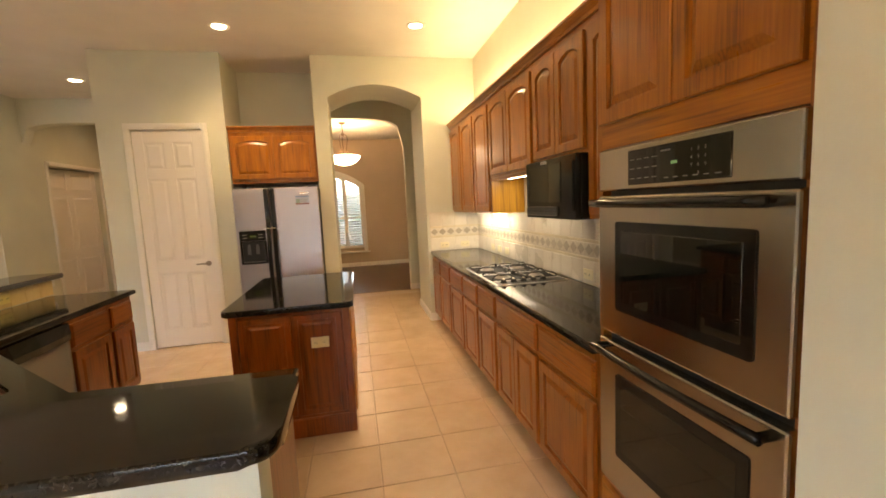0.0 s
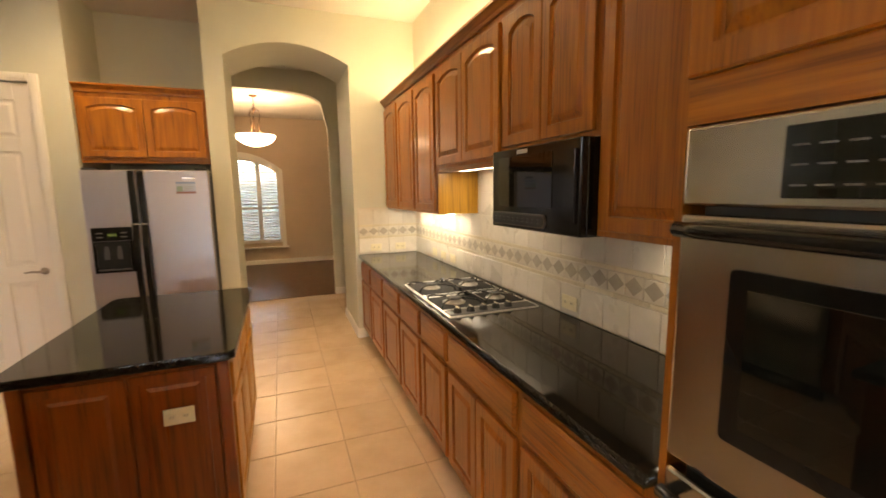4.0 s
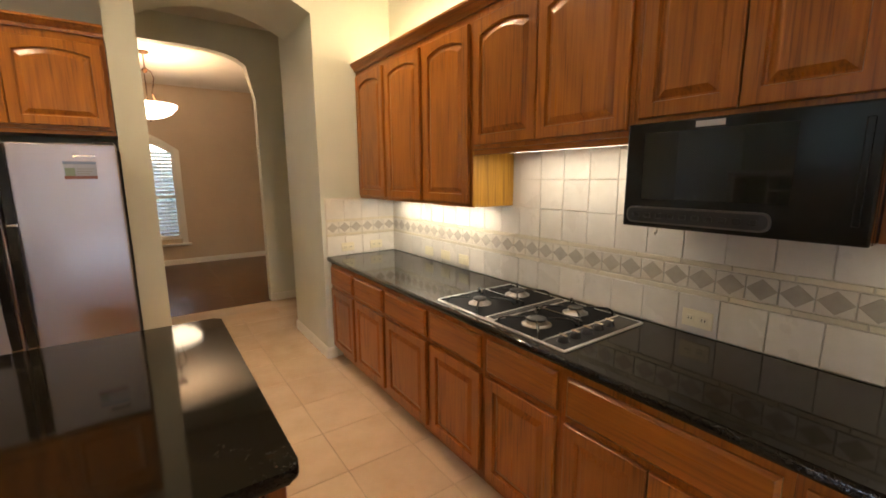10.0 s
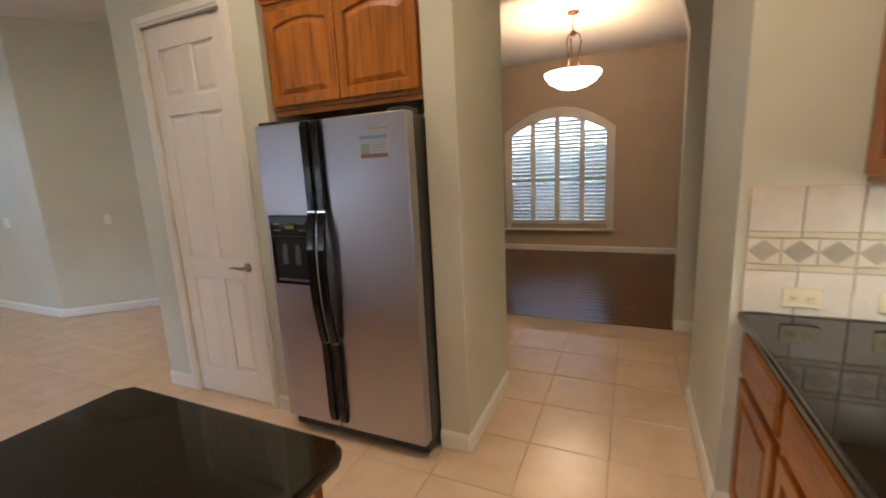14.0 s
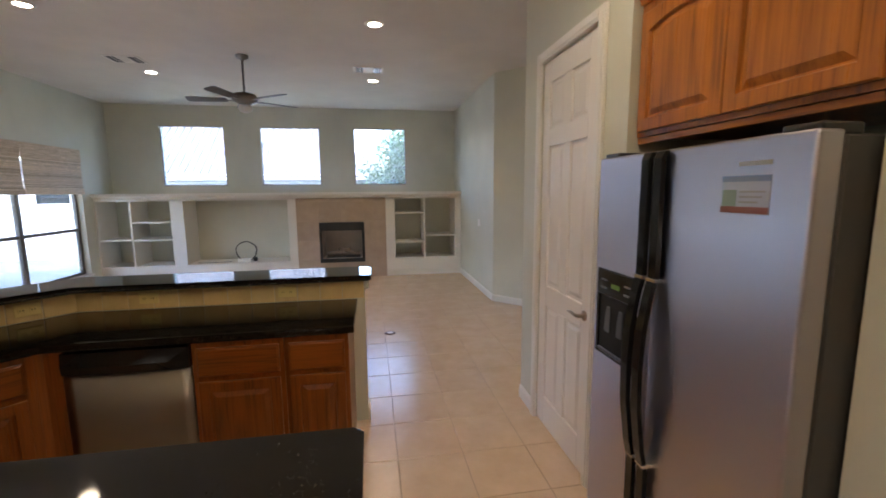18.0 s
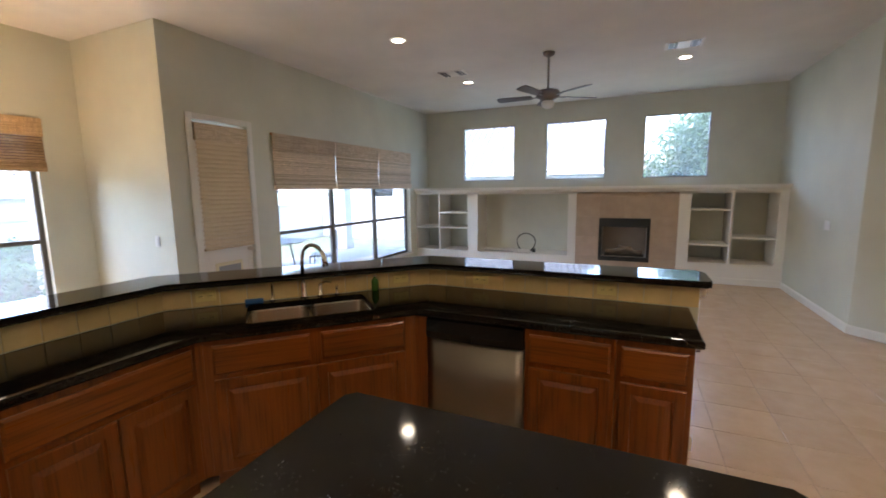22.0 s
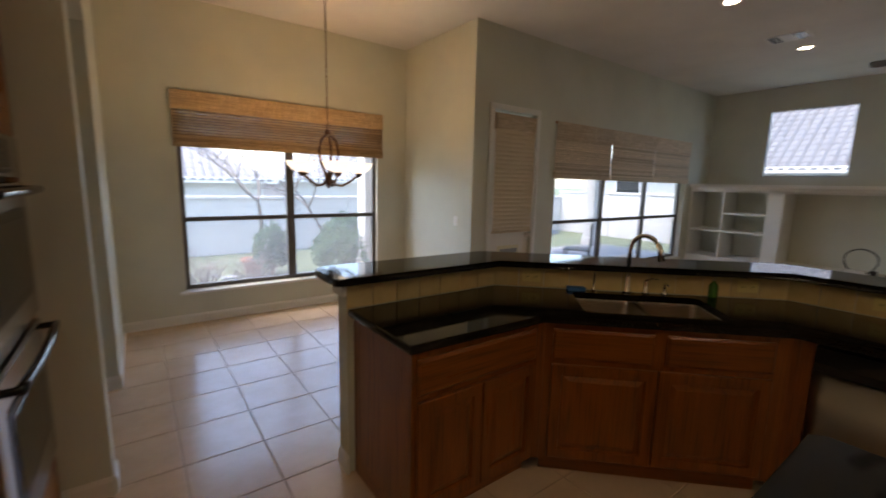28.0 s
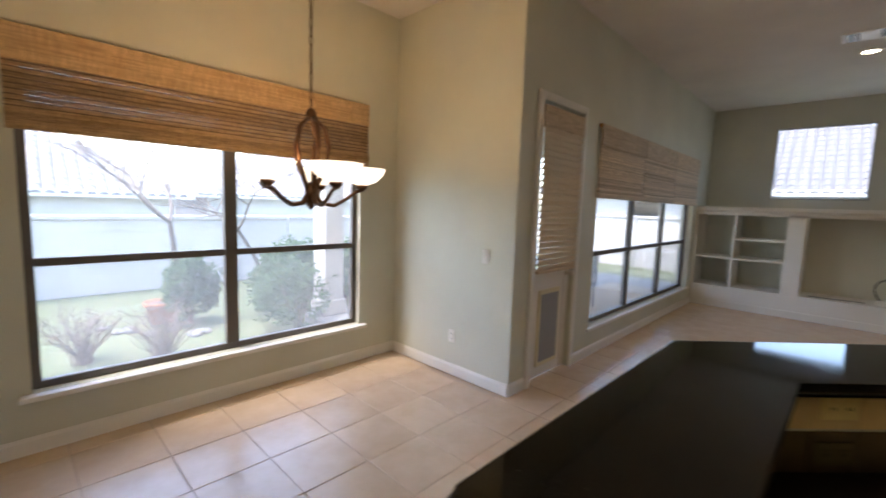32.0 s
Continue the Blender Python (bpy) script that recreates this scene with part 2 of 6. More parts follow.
STEELX, STEELZ = steel("brushed_steel_level", 0), steel("brushed_steel_upright", 2, (0.27, 0.245, 0.215), 0.40)
CHROME = mat("chrome", (0.75, 0.73, 0.70), 0.12, 1.0)
NICKEL = mat("brushed_nickel", (0.68, 0.60, 0.48), 0.30, 1.0)
BLACK = mat("gloss_black_enamel", (0.010, 0.010, 0.010), 0.12)
BLACK.node_tree.nodes["Principled BSDF"].inputs["Specular IOR Level"].default_value = 0.32
BLACKM = mat("black_plastic", (0.016, 0.016, 0.016), 0.35)
DARKGLASS = mat("dark_oven_glass", (0.006, 0.007, 0.006), 0.03)
GRATE = mat("dark_iron_grate", (0.05, 0.049, 0.048), 0.24, 0.6)
PANBLACK = mat("gloss_black_pan", (0.005, 0.005, 0.005), 0.55)
PANBLACK.node_tree.nodes["Principled BSDF"].inputs["Specular IOR Level"].default_value = 0.06
RIM = mat("bright_rim_steel", (0.80, 0.78, 0.74), 0.34, 1.0)
SASH = paint("grey_window_sash", (0.34, 0.33, 0.31), 0.4, 0.1)
PADDLE = mat("dark_grey_plastic", (0.07, 0.07, 0.075), 0.35)
RECESS = mat("alcove_shade_black", (0.004, 0.004, 0.004), 0.75)
IRON = mat("cast_iron", (0.018, 0.017, 0.016), 0.55)
BRONZE = mat("dark_bronze", (0.10, 0.05, 0.025), 0.34, 0.75)
LEVER = mat("dark_nickel", (0.34, 0.30, 0.25), 0.28, 1.0)
BURNER = mat("grey_burner_metal", (0.30, 0.28, 0.26), 0.28, 1.0)
FAUCET = mat("polished_nickel", (0.80, 0.77, 0.71), 0.20, 1.0)
# ivory plate for the low wall, yellower to hold the warm light there
YPLATE = mat("warm_lit_ivory_plate", (0.78, 0.66, 0.27), 0.4)
PLATE = mat("ivory_plate", (0.76, 0.68, 0.46), 0.4)
GREY = mat("grey_plastic", (0.30, 0.30, 0.30), 0.5)
ALU = paint("bronze_window_frame", (0.12, 0.105, 0.09), 0.4, 0.1)
PANE, SCREEN = glass("clear_pane", haze=0.06), glass("insect_screen", (0.93, 0.93, 0.94), 0.015)
DARKWOOD = oak("dark_wood_floor", 0, 0.22)
LAMPON = emitter("lit_bulb", (1.0, 0.86, 0.66), 4.0)
BOWL = emitter("lit_alabaster", (1.0, 0.80, 0.55), 0.46)
BOWLW = emitter("lit_white_glass", (1.0, 0.84, 0.60), 0.20)
TUBE = emitter("lit_tube", (1.0, 0.90, 0.70), 0.5)
DISPLAY = emitter("green_display", (0.42, 0.62, 0.06), 0.007)
CLOCK = emitter("dim_green_clock", (0.20, 0.55, 0.30), 0.002)
INK = mat("pale_print", (0.19, 0.19, 0.185), 0.5)
DISPLAY.node_tree.nodes["Principled BSDF"].inputs["Base Color"].default_value = (0.01, 0.01, 0.01, 1)


# ---- mesh helpers ----
def finish(bm, name, material, parent=None, smooth=False):
    me = bpy.data.meshes.new(name)
    bmesh.ops.recalc_face_normals(bm, faces=bm.faces)
    if smooth:
        for f in bm.faces:
            f.smooth = True
    bm.to_mesh(me)
    bm.free()
    me.materials.append(material)
    ob = new(name, me)
    if parent:
        ob.parent = parent
    return ob


def part(name, bm, material, parent, label="", smooth=False, m=None):
    ob = finish(bm, name, material, parent, smooth)
    if label:
        ob["label"] = label
    if m is not None:
        ob.matrix_basis = m
    return ob


def thing(name, m, label, category, group=""):
    ob = new(name)
    ob.empty_display_size = 0.1
    ob.matrix_basis = m
    return tagged(ob, label, category, group)


def box(x0, x1, y0, y1, z0, z1, bevel=0.0, seg=1, bm=None):
    own = bmesh.new()
    r = bmesh.ops.create_cube(own, size=1.0)
    bmesh.ops.transform(own, matrix=Matrix.Translation(((x0 + x1) / 2, (y0 + y1) / 2, (z0 + z1) / 2)) @ Matrix.Diagonal((abs(x1 - x0), abs(y1 - y0), abs(z1 - z0), 1)), verts=own.verts)
    if bevel:
        bmesh.ops.bevel(own, geom=own.edges[:], offset=bevel, segments=seg, affect='EDGES', profile=0.5)
    if bm is None:
        return own
    return join(bm, own)


def join(bm, other):
    me = bpy.data.meshes.new("tmp")
    other.to_mesh(me)
    other.free()
    bm.from_mesh(me)
    bpy.data.meshes.remove(me)
    return bm


def cyl(r, p0, p1, sides=16, r2=None, bm=None, cap=True):
    p0, p1 = Vector(p0), Vector(p1)
    own = bmesh.new()
    bmesh.ops.create_cone(own, cap_ends=cap, segments=sides, radius1=r, radius2=r if r2 is None else r2, depth=(p1 - p0).length)
    q = (p1 - p0).to_track_quat('Z', 'Y').to_matrix().to_4x4()
    bmesh.ops.transform(own, matrix=Matrix.Translation((p0 + p1) / 2) @ q, verts=own.verts)
    if bm is None:
        return own
    return join(bm, own)


def lathe(profile, sides=24):
    """A turned body from (radius, height) pairs."""
    bm = bmesh.new()
    rings = []
    for r, z in profile:
        if r < 1e-5:
            rings.append([bm.verts.new((0, 0, z))])
        else:
            rings.append([bm.verts.new((r * math.cos(2 * math.pi * i / sides), r * math.sin(2 * math.pi * i / sides), z)) for i in range(sides)])
    for a, b in zip(rings, rings[1:]):
        for i in range(sides):
            j = (i + 1) % sides
            vs = [a[i % len(a)], a[j % len(a)], b[j % len(b)], b[i % len(b)]]
            u = []
            for v in vs:
                if v not in u:
                    u.append(v)
            if len(u) > 2:
                bm.faces.new(u)
    return bm


def tube(points, r, sides=8, bm=None):
    """A round bar bent along points."""
    pts = [Vector(p) for p in points]
    own = bmesh.new()
    rings = []
    up = Vector((0, 0, 1))
    for i, p in enumerate(pts):
        d = (pts[min(i + 1, len(pts) - 1)] - pts[max(i - 1, 0)]).normalized()
        a = d.cross(up)
        if a.length < 0.05:
            a = d.cross(Vector((0, 1, 0)))
        a.normalize()
        b = a.cross(d)
        rr = r[i] if isinstance(r, (list, tuple)) else r
        rings.append([own.verts.new(p + rr * (math.cos(2 * math.pi * k / sides) * a + math.sin(2 * math.pi * k / sides) * b)) for k in range(sides)])
    for A, B in zip(rings, rings[1:]):
        for k in range(sides):
            own.faces.new((A[k], A[(k + 1) % sides], B[(k + 1) % sides], B[k]))
    own.faces.new(rings[0])
    own.faces.new(rings[-1])
    if bm is None:
        return own
    return join(bm, own)


def prism(outline, z0, z1, bevel=0.0, seg=2):
    """An outline in plan, drawn up from z0 to z1, with its top and bottom edges rounded."""
    bm = bmesh.new()
    lo = [bm.verts.new((x, y, z0)) for x, y in outline]
    hi = [bm.verts.new((x, y, z1)) for x, y in outline]
    n = len(outline)
    top, bot = bm.faces.new(hi), bm.faces.new(lo[::-1])
    for i in range(n):
        bm.faces.new((lo[i], lo[(i + 1) % n], hi[(i + 1) % n], hi[i]))
    if bevel:
        bmesh.ops.bevel(bm, geom=list(top.edges) + list(bot.edges), offset=bevel, segments=seg, affect='EDGES', profile=0.5)
    return bm


def prism_y(outline, y0, y1):
    """An outline in x and z, drawn through from y0 to y1."""
    return rings_mesh([[(x, y, z) for x, z in outline] for y in (y0, y1)])


def rounded(points, radii, steps=5):
    """A closed outline with its corners rounded."""
    out = []
    n = len(points)
    for i, (p, r) in enumerate(zip(points, radii)):
        p, a, b = Vector(p), Vector(points[i - 1]), Vector(points[(i + 1) % n])
        if r <= 0:
            out.append(tuple(p))
            continue
        da, db = (a - p).normalized(), (b - p).normalized()
        for k in range(steps + 1):
            s = k / steps
            q = (p + da * r) * (1 - s) ** 2 + p * 2 * s * (1 - s) + (p + db * r) * s ** 2
            out.append(tuple(q))
    return out


def rings_mesh(rings, cap_first=True, cap_last=True):
    bm = bmesh.new()
    rr = [[bm.verts.new(p) for p in ring] for ring in rings]
    n = len(rr[0])
    for A, B in zip(rr, rr[1:]):
        for i in range(n):
            bm.faces.new((A[i], A[(i + 1) % n], B[(i + 1) % n], B[i]))
    if cap_first:
        bm.faces.new(rr[0][::-1])
    if cap_last:
        bm.faces.new(rr[-1])
    return bm


def outline_ring(w, h, inset, y, drop, k=9):
    """Ring round a door face of that width and height; drop: how far the arch falls at its sides."""
    x0, x1, z0, z1 = inset, w - inset, inset, h - inset
    ring = [(x0, y, z0), (x1, y, z0)]
    for i in range(k):
        u = i / (k - 1)
        ring.append((x1 + (x0 - x1) * u, y, z1 - drop * (2 * u - 1) ** 2))
    return ring


def raised_door(w, h, arch=0.0, rail=0.052, t=0.02):
    """A cabinet door: frame, routed groove and raised field; its face is at y = -t."""
    g = [(0, 0, 0), (0, -t + 0.004, 0), (0.004, -t, 0), (rail, -t, arch), (rail + 0.004, -t + 0.012, arch), (rail + 0.011, -t + 0.013, arch), (rail + 0.036, -t + 0.002, arch), (rail + 0.038, -t + 0.0015, arch)]
    return rings_mesh([outline_ring(w, h, i, y, d) for i, y, d in g])


def slab_front(w, h, t=0.02):
    """A drawer front with an eased, moulded edge."""
    g = [(0, 0, 0), (0, -t + 0.009, 0), (0.006, -t + 0.005, 0), (0.012, -t, 0)]
    return rings_mesh([outline_ring(w, h, i, y, 0, 3) for i, y, d in g])


# ---- large structure ----
def wall(name, pieces, material=None, label="painted drywall"):
    """One wall of butted blocks (x0, x1, y0, y1, z0, z1)."""
    bm = bmesh.new()
    for p in pieces:
        box(*p, bm=bm)
    return tagged(finish(bm, name, material or SAGE), label, "wall", kind="structure")


def wall_along(axis, a0, a1, b0, b1, z0, z1, holes):
    """Blocks of a wall along x or y, from a0 to a1, b0 to b1 thick, with rectangular holes (a, a, z, z)."""
    out = []

    def add(p0, p1, q0, q1):
        if p1 - p0 > 1e-4 and q1 - q0 > 1e-4:
            out.append((p0, p1, b0, b1, q0, q1) if axis == 'x' else (b0, b1, p0, p1, q0, q1))
    at = a0
    for h0, h1, hz0, hz1 in sorted(holes):
        add(at, h0, z0, z1)
        add(h0, h1, z0, hz0)
        add(h0, h1, hz1, z1)
        at = h1
    add(at, a1, z0, z1)
    return out


def arch_block(bm, axis, a0, a1, b0, b1, spring, apex, top, flat=2.0, n=24):
    """The head of an arched opening, from its curve up to the top."""
    pts = []
    for i in range(n + 1):
        u = i / n
        pts.append((a0 + (a1 - a0) * u, spring + (apex - spring) * (1 - abs(2 * u - 1) ** flat) ** (1 / flat if flat > 2 else 1)))
    def P(a, b, z):
        return bm.verts.new((a, b, z) if axis == 'x' else (b, a, z))
    f = [[P(a, b0, z), P(a, b0, top), P(a, b1, top), P(a, b1, z)] for a, z in pts]
    for A, B in zip(f, f[1:]):
        for k in range(4):
            bm.faces.new((A[k], A[(k + 1) % 4], B[(k + 1) % 4], B[k]))
    bm.faces.new(f[0][::-1])
    bm.faces.new(f[-1])


# ceiling
tagged(finish(box(-7.9, 3.2, -1.8, 8.1, CEIL, CEIL + 0.15), "ceiling", CEILP), "off-white textured ceiling", "ceiling", kind="structure")
# dining room ceiling
tagged(finish(box(-1.80, 3.6, 8.12, 11.8, 3.19, 3.36), "ceiling_dining", CEILP), "off-white textured dining room ceiling", "ceiling", kind="structure")

# family room: far wall with three high windows
FW = [(0.765, 1.905), (2.55, 3.685), (4.345, 5.395)]
wall("wall_west", wall_along('y', -0.30, 6.60, -7.85, -7.70, 0, CEIL, [(a, b, 1.80, 2.93) for a, b in FW]), label="sage green wall with three square windows")
# family room: window wall
wall("wall_south", wall_along('x', -7.70, -1.72, -0.30, -0.125, 0, CEIL, [(-6.83, -3.15, 0.30, 2.36), (-2.72, -2.01, 0.0, 2.41)]), label="sage green wall with a wide window and a back door")
# breakfast nook
wall("wall_nook_side", [(-1.87, -1.72, -1.74, -0.30, 0, CEIL)])
wall("wall_nook", wall_along('x', -1.72, 1.55, -1.74, -1.59, 0, CEIL, [(-1.29, 0.98, 0.36, 2.38)]), label="sage green wall with a wide nook window")
bm = bmesh.new()
for p in wall_along('y', -1.74, 1.095, 1.55, 1.70, 0, CEIL, [(-0.22, 0.945, 0.0, CEIL)]):
    box(*p, bm=bm)
arch_block(bm, 'y', -0.22, 0.945, 1.55, 1.70, 2.55, 2.85, CEIL)
box(1.70, 2.52, 0.955, 1.095, 0, CEIL, bm=bm)
tagged(finish(bm, "wall_east_nook", SAGE), "sage green wall with an arched opening", "wall", kind="structure")
# passage behind the arched opening
wall("wall_passage", [(1.70, 3.1, -0.45, -0.30, 0, CEIL), (2.95, 3.1, -0.30, 0.955, 0, CEIL), (2.52, 3.1, 0.955, 1.095, 0, CEIL)])
# kitchen: cabinet wall
wall("wall_east", [(2.37, 2.52, 1.095, 5.97, 0, CEIL)])
# kitchen: arched wall towards the dining room
bm = bmesh.new()
box(0.395, 0.56, 5.82, 6.60, 0, CEIL, bm=bm)
box(1.685, 2.37, 5.82, 6.75, 0, CEIL, bm=bm)
arch_block(bm, 'x', 0.56, 1.685, 5.82, 6.60, 2.83, 2.985, CEIL)
tagged(finish(bm, "wall_arch", SAGE), "pale green wall with a deep arched opening", "wall", kind="structure")
# fridge alcove and pantry
wall("wall_alcove", [(-0.58, 0.395, 6.52, 6.60, 0, CEIL), (-0.66, -0.58, 5.88, 6.60, 0, CEIL)])
wall("wall_pantry", wall_along('x', -1.87, -0.58, 5.80, 5.88, 0, CEIL, [(-1.545, -0.835, 0, 2.475)]) + [(-1.87, -1.77, 5.88, 11.0, 0, CEIL)])
wall("wall_pantry_back", [(-1.77, -0.66, 6.52, 6.60, 0, CEIL)])
# hall beside the family room
ang = bmesh.new()
box(-7.70, -4.80, 6.43, 6.60, 0, CEIL, bm=ang)
tagged(finish(ang, "wall_north", SAGE), "sage green family room wall", "wall", kind="structure")
tagged(finish(prism([(-4.80, 6.43), (-3.91, 7.28), (-3.91, 7.50), (-4.80, 6.65)], 0, CEIL), "wall_north_angled", SAGE), "sage green angled wall", "wall", kind="structure")
wall("wall_hall_west", wall_along('y', 7.28, 11.0, -4.05, -3.90, 0, CEIL, [(8.36, 9.72, 0, 2.40)]), label="sage green hall wall with a doorway")
wall("wall_hall_end", [(-5.6, -1.87, 11.0, 11.15, 0, CEIL)], TAN)
wall("wall_side_room", [(-5.6, -5.45, 7.6, 11.0, 0, CEIL), (-5.45, -4.05, 7.52, 7.6, 0, CEIL)], TAN)
bm = bmesh.new()
arch_block(bm, 'x', -3.90, -1.87, 7.90, 8.08, 2.66, 2.96, CEIL, 4.0)
tagged(finish(bm, "wall_hall_header", SAGE), "sage green arched header", "wall", kind="structure")
tagged(finish(box(-5.6, -1.6, 8.1, 11.15, CEIL, CEIL + 0.15), "ceiling_hall", CEILP), "off-white hall ceiling", "ceiling", kind="structure")
# cross hall and second arch
bm = bmesh.new()
box(-1.77, -0.35, 7.98, 8.12, 0, 3.65, bm=bm)
box(1.70, 3.60, 7.98, 8.12, 0, 3.65, bm=bm)
arch_block(bm, 'x', -0.35, 1.70, 7.98, 8.12, 2.50, 3.02, 3.65, 4.0)
tagged(finish(bm, "wall_arch_dining", SAGE), "painted wall with an arched opening to the dining room", "wall", kind="structure")
wall("wall_cross_hall", [(2.52, 2.67, 5.97, 7.98, 0, CEIL)])
# dining room
DW = (-0.68, 0.97)
bm = bmesh.new()
for p in wall_along('x', -1.77, 3.60, 11.45, 11.62, 0, 3.65, [(DW[0], DW[1], 0.48, 3.65)]):
    box(*p, bm=bm)
arch_block(bm, 'x', DW[0], DW[1], 11.45, 11.62, 2.07, 2.36, 3.65)
tagged(finish(bm, "wall_dining_north", TAN), "tan wall with an arch-topped window", "wall", kind="structure")
wall("wall_dining_sides", [(-1.77, -1.70, 8.12, 11.45, 0, 3.65), (3.45, 3.6, 8.12, 11.45, 0, 3.65)], TAN)


# ---- windows and doors ----
def bar_frame(w, h, bars_x, bars_z, t=0.045, d=0.05, parent=None, material=None):
    """Frame and bars of a window w wide and h high, each bar a part; local x along, y through, z up."""
    m = material or ALU
    part("frame_side", box(0, t, 0, d, 0, h, 0.004), m, parent)
    part("frame_side", box(w - t, w, 0, d, 0, h, 0.004), m, parent)
    part("frame_rail", box(t, w - t, 0, d, 0, t, 0.004), m, parent)
    part("frame_rail", box(t, w - t, 0, d, h - t, h, 0.004), m, parent)
    for x, bw in bars_x:
        part("mullion", box(x - bw / 2, x + bw / 2, -0.004, d + 0.004, t, h - t, 0.004), m, parent)
    for x0, x1, z, bw in bars_z:
        part("meeting_rail", box(x0, x1, 0.006, d - 0.006, z - bw / 2, z + bw / 2, 0.004), m, parent)


def pane(w, h, parent, x=0.0, y=0.02, z=0.0):
    p = part("pane", box(x, x + w, y, y + 0.006, z, z + h), PANE, parent)
    p.visible_shadow = False
    return p


# nook window
wn1 = tagged(new("window_1"), "wide two-light window with dark frames and white sill", "window", kind="structure")
wn1.matrix_basis = pose(-1.29, -1.70, 0.36)
bar_frame(2.27, 2.02, [(1.135, 0.09)], [(0.045, 1.09, 0.76, 0.05), (1.18, 2.225, 0.76, 0.05)], parent=wn1)
for x in (0.045, 1.18):
    pane(1.045, 0.70, wn1, x, 0.02, 0.045)
    pane(1.045, 1.18, wn1, x, 0.03, 0.79)
    part("insect_screen", box(x, x + 1.045, 0.004, 0.006, 0.045, 0.735), SCREEN, wn1, "fine grey insect screen").visible_shadow = False
part("window_sill", box(-0.06, 2.33, 0.055, 0.17, -0.035, -0.002, 0.006, 2), WHITE, wn1, "white wooden sill")

# family room window
wn2 = tagged(new("window_2"), "wide three-light window with dark frames", "window", kind="structure")
wn2.matrix_basis = pose(-6.83, -0.26, 0.30)
bar_frame(3.68, 2.06, [(1.227, 0.07), (2.453, 0.07)], [(0.045, 1.192, 0.76, 0.05), (1.262, 2.418, 0.76, 0.05), (2.488, 3.635, 0.76, 0.05)], parent=wn2)
for x in (0.045, 1.266, 2.488):
    pane(1.147, 0.70, wn2, x, 0.02, 0.045)
    pane(1.147, 1.22, wn2, x, 0.03, 0.79)
    part("insect_screen", box(x, x + 1.147, 0.004, 0.006, 0.045, 0.735), SCREEN, wn2, "fine grey insect screen").visible_shadow = False
part("window_sill", box(-0.05, 3.73, 0.055, 0.16, -0.035, -0.002, 0.006, 2), WHITE, wn2, "white wooden sill")

# high square windows
for i, (a, b) in enumerate(FW):
    w3 = tagged(new("window_%d" % (i + 3)), "square fixed window high above the mantel", "window", kind="structure")
    w3.matrix_basis = pose(-7.72, a, 1.80, 0, 0, 90)
    bar_frame(b - a, 1.13, [], [], 0.022, 0.05, w3, SASH)
    pane(b - a - 0.06, 1.07, w3, 0.03, 0.02, 0.03)

# dining window with plantation shutters
w6 = tagged(new("window_6"), "arch-topped window with white plantation shutters", "window", kind="structure")
w6.matrix_basis = pose(0, 11.45, 0)


